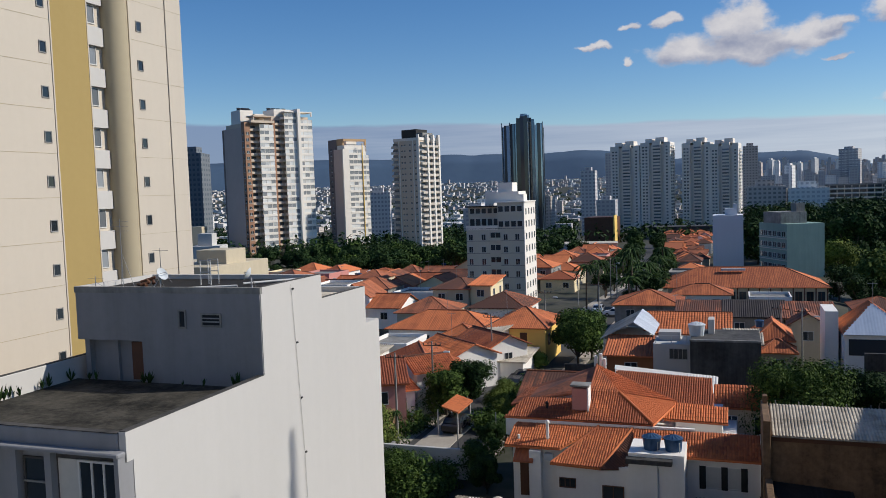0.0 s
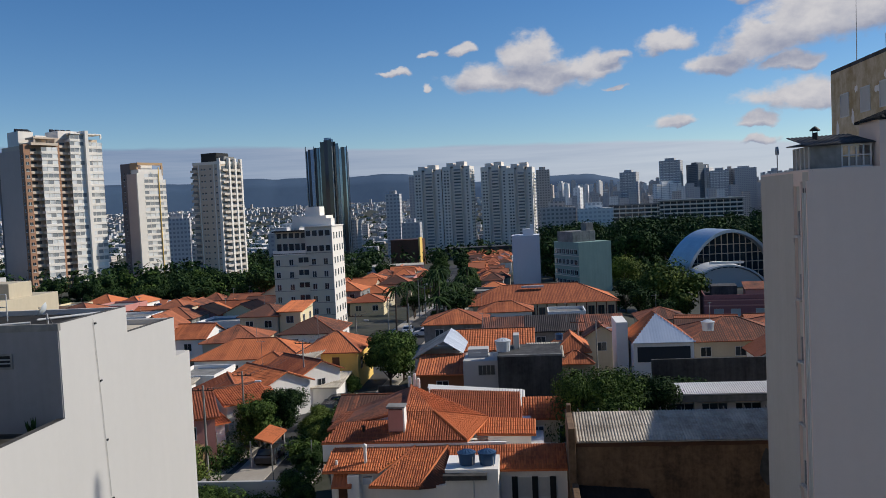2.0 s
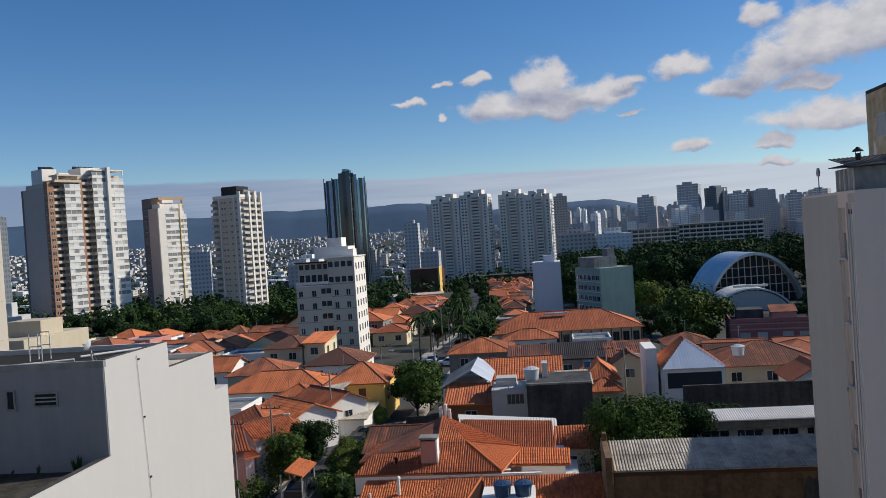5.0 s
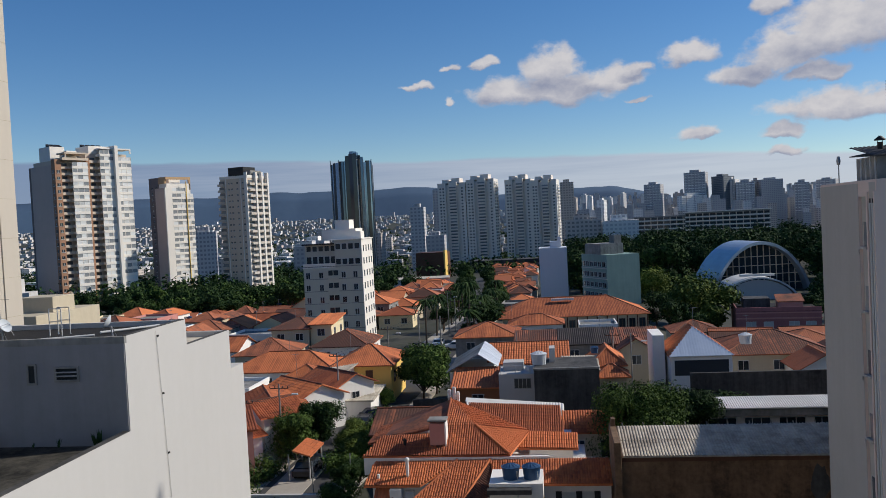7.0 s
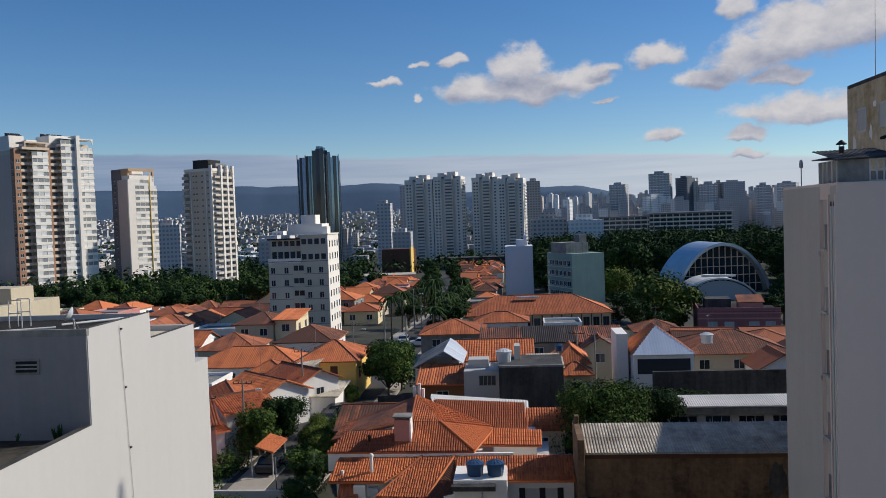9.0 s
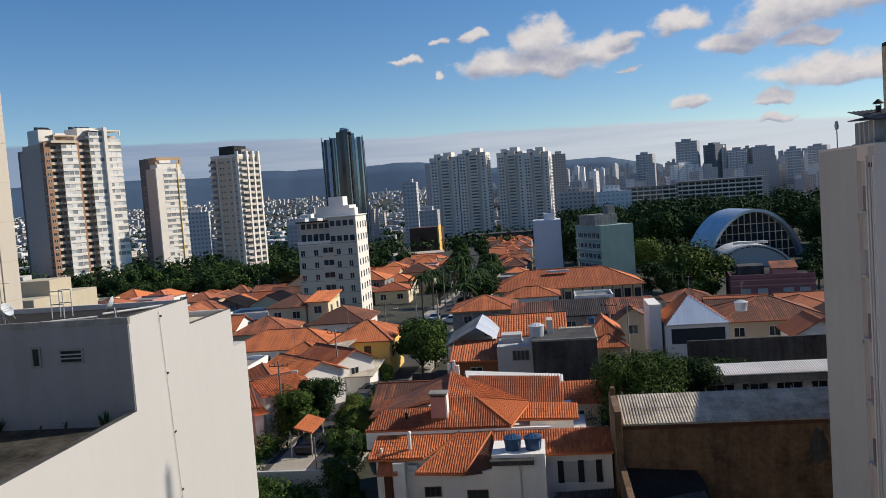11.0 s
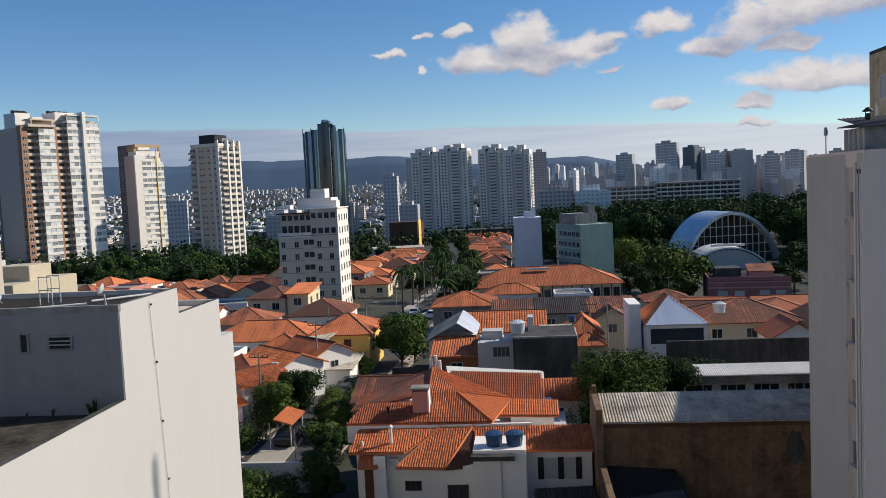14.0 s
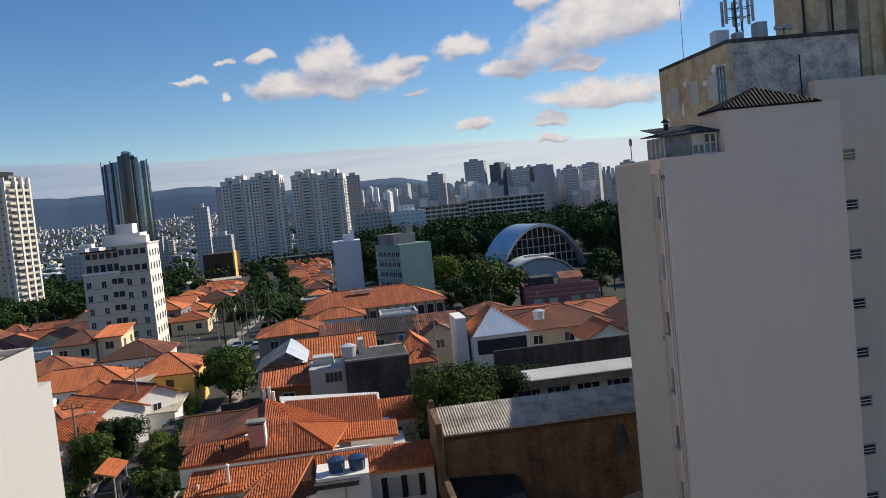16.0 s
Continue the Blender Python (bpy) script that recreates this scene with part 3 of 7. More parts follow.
def hip_roof(parent, w, d, z, rise, over=0.5, mat="tile", pitch=0.3, row=0.0, gable=False, along="x"):
    """A roof over a w x d plan whose front left corner is at the parent's origin; hip or gable."""
    x0, x1, y0, y1 = -over, w + over, -over, d + over
    tall = 0.07 if row else 0.026
    cap = "tile_old" if mat == "tile" else mat
    e = [(x0, y0, z), (x1, y0, z), (x1, y1, z), (x0, y1, z)]
    t = z + rise
    if along == "x":
        k = 0 if gable else min((y1 - y0) / 2, (x1 - x0) / 2 - 0.2)
        a, b = (x0 + k, (y0 + y1) / 2, t), (x1 - k, (y0 + y1) / 2, t)
        slope(parent, [e[0], e[1], b, a], mat, pitch, row, tall)
        slope(parent, [e[2], e[3], a, b], mat, pitch, row, tall)
        ends = ([e[1], e[2], b], [e[3], e[0], a])
    else:
        k = 0 if gable else min((x1 - x0) / 2, (y1 - y0) / 2 - 0.2)
        a, b = ((x0 + x1) / 2, y0 + k, t), ((x0 + x1) / 2, y1 - k, t)
        slope(parent, [e[1], e[2], b, a], mat, pitch, row, tall)
        slope(parent, [e[3], e[0], a, b], mat, pitch, row, tall)
        ends = ([e[0], e[1], a], [e[2], e[3], b])
    ridge(parent, a, b, cap)
    for tri in ends:
        if gable:
            continue
        slope(parent, tri, mat, pitch, row, tall)
        for c in tri[:2]:
            ridge(parent, c, tri[2], cap, 0.1)
    return a, b


def gable_wall(mesh, w, d, z, rise, along):
    """The two triangles under a gable."""
    t = z + rise - 0.15
    if along == "x":
        for x in (0, w - 0.2):
            mesh.add([(x, 0, z), (x, d, z), (x, d / 2, t), (x + 0.2, 0, z), (x + 0.2, d, z), (x + 0.2, d / 2, t)], [(0, 2, 1), (3, 4, 5), (0, 3, 5, 2), (1, 2, 5, 4)])
    else:
        for y in (0, d - 0.2):
            mesh.add([(0, y, z), (w, y, z), (w / 2, y, t), (0, y + 0.2, z), (w, y + 0.2, z), (w / 2, y + 0.2, t)], [(0, 1, 2), (3, 5, 4), (0, 2, 5, 3), (1, 4, 5, 2)])


def house(x, y, w, d, h, turn=0.0, wall="white", roof="hip", rise=1.6, mat="tile", along="x", label="", group="", pitch=0.27, windows=True, z=None, row=0.0, over=0.45):
    """A house whose front left corner stands at x, y; it faces -y."""
    z = ground_z(x + w / 2, y) if z is None else z
    ob = thing("house", x, y, z, turn, label or "small rendered house with an orange clay-tile roof", "house", group)
    b = Mesh().box(0, w, 0, d, -3.0, h)
    if roof == "gable":
        gable_wall(b, w, d, h, rise, along)
    wall = "house_white" if wall == "white" else wall
    part("wall", b, wall, ob)
    if roof in ("hip", "gable"):
        hip_roof(ob, w, d, h, rise, over, mat, pitch, row, roof == "gable", along)
    elif roof == "flat":
        part("parapet", Mesh().box(-0.05, w + 0.05, -0.05, 0.15, h, h + 0.5).box(-0.05, w + 0.05, d - 0.15, d + 0.05, h, h + 0.5).box(-0.05, 0.15, 0.15, d - 0.15, h, h + 0.5).box(w - 0.15, w + 0.05, 0.15, d - 0.15, h, h + 0.5), wall, ob)
        part("roof_slab", Mesh().box(0.15, w - 0.15, 0.15, d - 0.15, h, h + 0.06), "concrete", ob)
    elif roof == "lean":
        slope(ob, [(-over, -over, h), (w + over, -over, h), (w + over, d + over, h + rise), (-over, d + over, h + rise)], mat, pitch, row)
        part("end_wall", Mesh().add([(0, 0, h - 0.1), (0, d, h - 0.1), (0, d, h + rise - 0.2), (w, 0, h - 0.1), (w, d, h - 0.1), (w, d, h + rise - 0.2)], [(0, 2, 1), (3, 4, 5), (1, 2, 5, 4)]), wall, ob)
    if windows:
        n = max(1, int(w / 3.2))
        for lvl in range(max(1, int(h / 2.9))):
            for i in range(n):
                window(ob, w * (i + 0.5) / n, 0, h - 1.9 - lvl * 2.8, 0, 1.2, 1.1)
        for i in range(max(1, int(d / 4))):
            window(ob, w, d * (i + 0.5) / max(1, int(d / 4)), h - 1.9, 90, 1.0, 1.1)
    return ob


def leaves(mesh, centre, radius, count, size, squash=0.75, rnd=random):
    """Leaf sprays over a lumpy shell."""
    c = Vector(centre)
    for _ in range(count):
        d = Vector((rnd.gauss(0, 1), rnd.gauss(0, 1), rnd.gauss(0, 1)))
        if d.length < 1e-3:
            continue
        d.normalize()
        r = radius * (0.4 + 0.85 * rnd.random())
        p = c + Vector((d.x * r, d.y * r, d.z * r * squash))
        nrm = (d + Vector((rnd.uniform(-.7, .7), rnd.uniform(-.7, .7), rnd.uniform(-.3, .9)))).normalized()
        a = nrm.orthogonal().normalized()
        b = nrm.cross(a)
        t = rnd.uniform(0, 6.283)
        a, b = a * math.cos(t) + b * math.sin(t), b * math.cos(t) - a * math.sin(t)
        s = size * rnd.uniform(0.6, 1.4)
        mesh.add([tuple(p - a * s), tuple(p + b * s * 0.55 + nrm * s * 0.15), tuple(p + a * s), tuple(p - b * s * 0.55 + nrm * s * 0.15)], [(0, 1, 2, 3)])


def make_tree(h, spread, lobes, count, size, mat, seed, label, low=0.45, squash=0.75):
    """Trunk with limbs, and a crown of leaf sprays in uneven lobes."""
    rnd = random.Random(seed)
    ob = thing("tree", 0, 0, 0, 0, label, "tree")
    t, crown = Mesh(), Mesh()
    fork = h * low * 0.8
    t.tube((0, 0, -2.0), (0.1, 0, fork), 0.03 * h, 0.02 * h, 8)
    for k in range(lobes):
        a = 6.283 * k / lobes + rnd.uniform(-.4, .4)
        rr = spread * rnd.uniform(0.25, 0.8) if k else 0
        z = h * rnd.uniform(low + 0.12, 0.86) if k else h * 0.82
        c = (rr * math.cos(a), rr * math.sin(a), z)
        t.tube((0.1, 0, fork * rnd.uniform(0.8, 1.0)), c, 0.014 * h, 0.004 * h, 5)
        leaves(crown, c, spread * rnd.uniform(0.24, 0.52), count // lobes, size, squash, rnd)
    part("trunk", t, "bark", ob)
    part("crown", crown, mat, ob)
    return ob


def make_palm(h, seed):
    rnd = random.Random(seed)
    ob = thing("palm_tree", 0, 0, 0, 0, "tall palm with a thin grey trunk beside the street", "palm tree")
    part("trunk", Mesh().tube((0, 0, -2), (0.2, 0, h * 0.5), 0.2, 0.16).tube((0.2, 0, h * 0.5), (0.3, 0.1, h), 0.16, 0.13), "bark", ob)
    f = Mesh()
    for k in range(24):
        a, tilt = 6.283 * k / 24 + rnd.uniform(-.2, .2), rnd.uniform(-0.1, 1.0)
        L = rnd.uniform(2.0, 2.8)
        d = Vector((math.cos(a), math.sin(a), 0))
        side = Vector((-d.y, d.x, 0))
        for i in range(7):
            u0, u1 = i / 7, (i + 1) / 7
            p0 = Vector((0.3, 0.1, h)) + d * L * u0 + Vector((0, 0, L * (tilt * u0 - 1.3 * u0 * u0)))
            p1 = Vector((0.3, 0.1, h)) + d * L * u1 + Vector((0, 0, L * (tilt * u1 - 1.3 * u1 * u1)))
            for sg in (1, -1):
                w = 0.34 * (1 - u0 * 0.6)
                f.add([tuple(p0), tuple(p1), tuple(p1 + side * sg * w - Vector((0, 0, 0.22))), tuple(p0 + side * sg * w * 0.6 - Vector((0, 0, 0.18)))], [(0, 1, 2, 3)])
    part("crown", f, "leaf_dark", ob, "drooping fronds")
    return ob


# ---- ground ----


def smooth(a, b, t):
    t = min(1.0, max(0.0, (t - a) / (b - a)))
    return t * t * (3 - 2 * t)


def ground_z(x, y):
    """Level near the street, falling towards the valley, rising again to the far ridge."""
    d = math.hypot(x, max(y, 0))
    fall = -6 * smooth(150, 330, d) - 15 * smooth(330, 850, d) - 4.6 * smooth(112, 165, y) * smooth(14, 34, x) * (1 - smooth(205, 300, d))
    far = 84 * smooth(1750, 4300, d)
    return fall + far


g = Mesh()
xs = [-5200, -4000, -3000, -2000, -1400, -1000, -700, -500, -380] + [-300 + 15 * i for i in range(41)] + [380, 500, 700, 1000, 1400, 2000, 3000, 4000, 5200]
ys = [-1500, -600, -200, -60] + [15 * i for i in range(41)] + [660, 720, 800, 900, 1050, 1250, 1500, 1800, 2200, 2700, 3300, 4000, 4900]
nx = len(xs)
g.add([(x, y, ground_z(x, y)) for y in ys for x in xs], [(j * nx + i, j * nx + i + 1, (j + 1) * nx + i + 1, (j + 1) * nx + i) for j in range(len(ys) - 1) for i in range(nx - 1)], 0, True)
solo("ground", g, "earth", "dark yards and gardens falling away to a valley", "ground", kind="structure")


def strip(name, x_of, y0, y1, half, lift, mat, label, step=5.0):
    m = Mesh()
    n = int((y1 - y0) / step)
    v = []
    for i in range(n + 1):
        y = y0 + (y1 - y0) * i / n
        for sg in (-1, 1):
            x = x_of(y) + sg * half
            v.append((x, y, ground_z(x, y) + lift))
            v.append((x, y, ground_z(x, y) - 0.3))
    f = []
    for i in range(n):
        a, b = 4 * i, 4 * i + 4
        f += [(a, a + 2, b + 2, b), (a, b, b + 1, a + 1), (a + 2, a + 3, b + 3, b + 2)]
    m.add(v, f)
    return solo(name, m, mat, label, "street", kind="structure")


E16 = Vector((-1.48, -0.18, 22.5))


def nearer(obs, k):
    """Draws things towards the viewpoint, by k, and shrinks them as much."""
    for o in obs:
        o.matrix_basis = Matrix.Translation(E16 * (1 - k)) @ Matrix.Scale(k, 4) @ o.matrix_basis


street_x = lambda y: -23.0 + 0.035 * (y - 60) if y < 200 else -18.1 - 0.09 * (y - 200)
strip("pavement", street_x, 64, 420, 5.2, 0.17, "pave", "pale concrete pavement on both sides of the street")
strip("road", street_x, 64, 420, 3.2, 0.19, "asphalt", "grey asphalt street running away between houses")
solo("pavement", Mesh().cham(-25.2, -21.9, 63.5, 79, -0.3, 0.24, 0.03), "pave", "pale concrete forecourt beside the street", "pavement", kind="structure")
cross = Mesh()
cross.box(-70, street_x(140) - 3.2, 137, 144, -0.5, 0.185).box(street_x(140) + 3.2, 30, 137, 144, -0.5, 0.185)
solo("road", cross, "asphalt", "grey asphalt cross street", "street", kind="structure")

# ---- neighbouring white building ----
nb = thing("apartment_building", -13.5, 17.5, 0, 0, "white rendered building with stepped roofs and a mossy terrace", "building")
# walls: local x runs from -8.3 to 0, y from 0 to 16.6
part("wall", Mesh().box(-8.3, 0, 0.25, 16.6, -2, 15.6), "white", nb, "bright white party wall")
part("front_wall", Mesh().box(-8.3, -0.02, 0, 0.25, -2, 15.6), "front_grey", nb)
part("terrace_floor", Mesh().box(-8.1, -0.22, 0.2, 6.9, 15.6, 15.95), "moss", nb, "mossy terrace with pale patches, blackened for shade")
part("parapet", Mesh().box(-0.22, 0, 0.0, 6.9, 15.6, 16.4), "white", nb)
part("parapet", Mesh().cham(-8.3, -0.24, -0.05, 0.2, 15.6, 16.35), "front_grey", nb)
part("parapet", Mesh().cham(-8.3, -8.1, 0.22, 11.2, 15.6, 16.75), "white", nb)
part("canopy", Mesh().cham(-8.3, 0.04, -0.4, -0.06, 15.82, 15.92), "front_grey", nb)
for x0, x1, y0, y1, z in ((-0.21, -0.01, 0.02, 6.88, 16.4), (-8.28, -0.26, -0.04, 0.19, 16.35), (-8.28, -8.12, 0.24, 11.1, 16.75), (-0.15, -0.01, 7.02, 11.2, 19.42), (-0.15, -0.01, 11.3, 15.2, 18.48)):
    part("coping", Mesh().box(x0, x1, y0, y1, z, z + 0.025), "dark_concrete", nb, "black-stained coping")
# rooms on the roof
part("penthouse", Mesh().add([(-5.0, 6.9, 15.6), (0, 6.9, 15.6), (0, 6.9, 19.2), (-7.9, 6.9, 19.2), (-7.9, 6.9, 17.45), (-5.0, 6.9, 17.45), (-5.0, 11.27, 15.6), (0, 11.27, 15.6), (0, 11.27, 19.2), (-7.9, 11.27, 19.2), (-7.9, 11.27, 17.45), (-5.0, 11.27, 17.45)], [(0, 1, 2, 3, 4, 5), (11, 10, 9, 8, 7, 6), (1, 7, 8, 2), (2, 8, 9, 3), (3, 9, 10, 4), (4, 10, 11, 5), (5, 11, 6, 0)]), "white", nb, "whitewashed rooms on the roof")
# grey skins over the white rooms stand in for the shaded front
part("front_face", Mesh().box(-5.0, -0.03, 6.86, 6.9, 15.95, 19.2), "front_grey", nb, "front of the roof rooms, greyed for shade")
part("front_face", Mesh().box(-7.9, -5.0, 6.86, 6.9, 17.45, 19.2), "front_grey", nb, "front of the roof rooms, greyed for shade")
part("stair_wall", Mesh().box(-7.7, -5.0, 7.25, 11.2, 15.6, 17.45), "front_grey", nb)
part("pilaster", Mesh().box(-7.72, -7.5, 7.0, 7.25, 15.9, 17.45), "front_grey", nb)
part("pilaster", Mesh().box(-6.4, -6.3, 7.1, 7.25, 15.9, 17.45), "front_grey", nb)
part("roof_slab", Mesh().box(-7.78, -0.18, 7.02, 11.2, 19.2, 19.24), "tar", nb, "dark tarred roof")
for x0, x1, y0, y1 in ((-7.95, 0, 6.85, 7.0), (-0.16, 0, 7.0, 11.25), (-7.95, -7.8, 7.0, 11.25), (-7.8, -0.16, 11.1, 11.25)):
    part("parapet", Mesh().box(x0, x1, y0, y1, 19.2, 19.42), "concrete" if y0 < 6.9 else "white", nb)
part("rear_block", Mesh().box(-7.6, 0, 11.27, 15.25, 15.6, 18.2), "white", nb)
part("roof_slab", Mesh().box(-7.5, -0.15, 11.4, 15.1, 18.2, 18.25), "fibre", nb)
part("parapet", Mesh().box(-0.16, 0, 11.27, 15.25, 18.2, 18.48), "white", nb)
part("parapet", Mesh().cham(-7.6, -0.18, 15.1, 15.27, 18.2, 18.48), "white", nb)
part("rear_step", Mesh().box(-7.6, 0, 15.25, 16.6, 15.6, 16.88), "white", nb)
part("door", Mesh().box(-5.75, -5.02, 7.18, 7.25, 15.95, 17.35), "wood", nb, "weathered brown door")
window(nb, -2.0, 6.86, 18.1, 0, 0.72, 0.36, bars=0, trim="concrete")
part("louvre", Mesh().box(-2.36, -1.64, 6.80, 6.84, 18.2, 18.24).box(-2.36, -1.64, 6.80, 6.84, 18.32, 18.36), "steel", nb)
window(nb, -3.2, 6.86, 18.02, 0, 0.22, 0.55, bars=0, trim="concrete")
# no hollow here: a dark slab carries the shade of the recess
part("window_recess", Mesh().box(-2.28, -0.16, -0.1, -0.05, 13.5, 15.75), "dark_concrete", nb, "dark slab standing for the shade round the wide window")
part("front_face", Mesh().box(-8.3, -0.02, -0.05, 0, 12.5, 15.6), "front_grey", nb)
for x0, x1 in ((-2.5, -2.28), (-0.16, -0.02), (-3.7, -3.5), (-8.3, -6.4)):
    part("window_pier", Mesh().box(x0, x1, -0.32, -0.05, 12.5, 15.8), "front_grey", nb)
part("curtain", Mesh().box(-2.2, -1.5, -0.13, -0.105, 13.6, 15.6), "curtain", nb, "pale curtain behind the glass")
window(nb, -0.85, -0.11, 13.6, 0, 1.2, 1.95, bars=2, trim="frame")
window(nb, -2.95, -0.06, 13.6, 0, 0.9, 1.9, bars=0, trim="dark_concrete")
for z in (14.3, 14.85):
    part("shelf", Mesh().box(-3.45, -2.55, -0.16, -0.1, z, z + 0.05), "concrete", nb)
# cable down the party wall and its clips
pts = [(0.03, 8.9, 19.3), (0.03, 9.15, 16), (0.035, 9.35, 13), (0.03, 9.5, 8)]
part("cable", Mesh().line(pts, 0.010), "white", nb, "white-painted cable")
for z in (19.1, 17.1, 15.0, 12.9):
    part("cable_clip", Mesh().box(0.0, 0.05, 8.98 + (19.1 - z) * 0.07, 9.08 + (19.1 - z) * 0.07, z, z + 0.06), "iron", nb)


def dish(x, y, z, turn, r, label):
    ob = thing("satellite_dish", x, y, z, turn, label, "satellite dish")
    part("mast", Mesh().tube((0, 0, 0), (0, 0, 0.4), 0.025).tube((-0.3, 0.1, 0), (0, 0, 0.4), 0.015).tube((0.3, 0.1, 0), (0, 0, 0.4), 0.015), "steel", ob)
    bowl = Mesh()
    rings = [(r * k / 5, 0.45 * r * (k / 5) ** 2) for k in range(6)]
    tilt = Matrix.Translation((0, -0.05, 0.5)) @ Euler((radians(60), 0, 0)).to_matrix().to_4x4()
    v = [tuple(tilt @ Vector((q * math.cos(6.2832 * i / 20), q * math.sin(6.2832 * i / 20), h + th))) for th in (0, -0.02) for q, h in rings for i in range(20)]
    f = [(k * 20 + i, k * 20 + (i + 1) % 20, (k + 1) * 20 + (i + 1) % 20, (k + 1) * 20 + i) for k in range(5) for i in range(20)]
    f += [tuple(a + 120 for a in reversed(q)) for q in f]
    bowl.add(v, f, 0, True)
    part("bowl", bowl, "tank_pale", ob)
    tip = tilt @ Vector((0, 0, r * 0.9))
    part("feed_arm", Mesh().tube(tilt @ Vector((r * 0.9, 0, 0.4 * r)), tip, 0.012, n=5).tube(tilt @ Vector((-r * 0.9, 0, 0.4 * r)), tip, 0.012, n=5), "steel", ob)
    return ob


dish(-14.55, 25.5, 19.24, -70, 0.25, "pale satellite dish on the tarred roof")
dish(-18.4, 25.4, 19.24, 84, 0.25, "grey satellite dish seen edge-on on the roof")
for x, y, h, n in ((-20.6, 26.0, 2.6, 3), (-19.6, 27.0, 1.4, 1), (-21.2, 25.2, 0.5, 1)):
    ob = thing("antenna", x, y, 19.24, 0, "thin metal television antenna on the roof", "antenna")
    part("mast", Mesh().tube((0, 0, 0), (0, 0, h), 0.02, 0.012, 5).tube((0.35, 0.2, 0), (0, 0, h * 0.5), 0.008, n=4).tube((-0.3, 0.25, 0), (0, 0, h * 0.5), 0.008, n=4), "steel", ob)
    for k in range(n):
        part("cross_bar", Mesh().tube((-0.35, 0, h - 0.1 - k * 0.18), (0.35, 0.05, h - 0.1 - k * 0.18), 0.008, n=4), "steel", ob)
rack = thing("pipe_frame", -17.4, 26.5, 19.24, 0, "small frame of pale metal tubes on the roof", "frame")
for x in (0, 0.45):
    for y in (0, 0.5):
        part("leg", Mesh().tube((x, y, 0), (x, y, 0.95), 0.02, n=5), "frame", rack)
for z in (0.5, 0.95):
    part("rail", Mesh().tube((0, 0, z), (0.45, 0, z), 0.018, n=5).tube((0, 0.5, z), (0.45, 0.5, z), 0.018, n=5), "frame", rack)
junk = thing("scrap_heap", -19.4, 25.6, 19.24, 0, "rusty brown scrap piled on the tarred roof", "scrap")
for i in range(6):
    a = random.uniform(0, 3)
    part("scrap", Mesh().tube((random.uniform(-.5, .5), random.uniform(-.2, .2), 0.05 + i * 0.03), (random.uniform(-.5, .5), random.uniform(-.2, .3), 0.12 + i * 0.05), 0.07, 0.05, 6), "wood", junk)
for i, (x0, y0, x1, y1) in enumerate(((-17.0, 25.1, -15.4, 25.9), (-15.6, 26.6, -14.2, 28.2))):
    solo("plank", Mesh().tube((x0, y0, 19.3), (x1, y1, 19.3), 0.045, n=6), "frame", "pale plank lying on the tarred roof", "plank", "planks on the roof")
# weeds along the terrace's edge
for i in range(26):
    y = random.uniform(18.0, 24.0)
    w = Mesh()
    w.v.append((0, 0, 0))
    for k in range(12):
        a, up = random.uniform(0, 6.28), random.uniform(0.15, 0.5)
        r = random.uniform(0.06, 0.2)
        d, e = Vector((math.cos(a), math.sin(a), 0)), Vector((-math.sin(a), math.cos(a), 0)) * 0.035
        q = len(w.v)
        w.v += [tuple(d * r * 0.6 + e + Vector((0, 0, up * 0.6))), tuple(d * r + Vector((0, 0, up))), tuple(d * r * 0.6 - e + Vector((0, 0, up * 0.6)))]
        w.f.append((0, q, q + 1, q + 2))
        w.i.append(0), w.s.append(False)
    left = i % 3
    ob = solo("weed", w, "leaf_dark", "small weed rooted in the terrace parapet", "weed", "weeds on the terrace")
    ob.matrix_basis = pose(-21.55 + random.uniform(0, .2) if left else random.uniform(-21, -14), y if left else 24.1, 15.97, 0, 0, i * 40)
    ob.scale = (random.uniform(.5, 1.3),) * 3

# ---- cream tower ----
ct = thing("apartment_tower", -40, 30, 0, 0, "cream and mustard rendered high-rise with small square windows", "tower")
TOP = 75
part("wall", Mesh().box(-14, 0, -6, 12.95, -10.5, TOP), "cream", ct)
part("wall", Mesh().box(-14, 0, 20.7, 26.9, -10.5, TOP), "cream", ct)
part("recess_wall", Mesh().box(-14, -0.9, 12.95, 20.7, -10.5, TOP), "cream", ct)
for y in (12.95, 16.3, 20.6):
    part("edge_strip", Mesh().box(-0.3, 0.06, y, y + 0.1, -10.5, TOP), "cream", ct)
part("mustard_band", Mesh().box(-0.9, 0.03, 13.05, 16.3, -10.5, TOP), "mustard", ct)
part("sand_band", Mesh().tube((-0.55, 19.65, -10.5), (-0.55, 19.65, TOP), 1.0, n=28), "sand", ct)
for k in range(24):
    z = 3.24 + 2.92 * k
    window(ct, 0, 12.25, z, 90, 0.5, 0.66, bars=0, trim="concrete")
    window(ct, 0, 21.7, z, 90, 0.5, 0.66, bars=0, trim="concrete")
    part("panel", Mesh().box(-0.9, -0.6, 16.42, 18.6, z + 1.3, z + 2.62), "white", ct, "white infill panel")
    window(ct, -0.88, 17.3, z + 0.0, 90, 1.4, 1.2, bars=1, trim="frame", glass="balcony_glass")
    part("joint", Mesh().box(0, 0.012, -6, 12.9, z - 0.75, z - 0.72), "sand", ct)
    part("joint", Mesh().box(0, 0.012, 20.75, 26.9, z - 0.75, z - 0.73), "sand", ct)
part("downpipe", Mesh().tube((0.06, 24.9, 0), (0.06, 24.9, TOP), 0.04, n=6), "cream", ct)
ct.matrix_basis = Matrix.Translation((-29.0, 22.36, 6.17)) @ Matrix.Scale(0.726, 4)
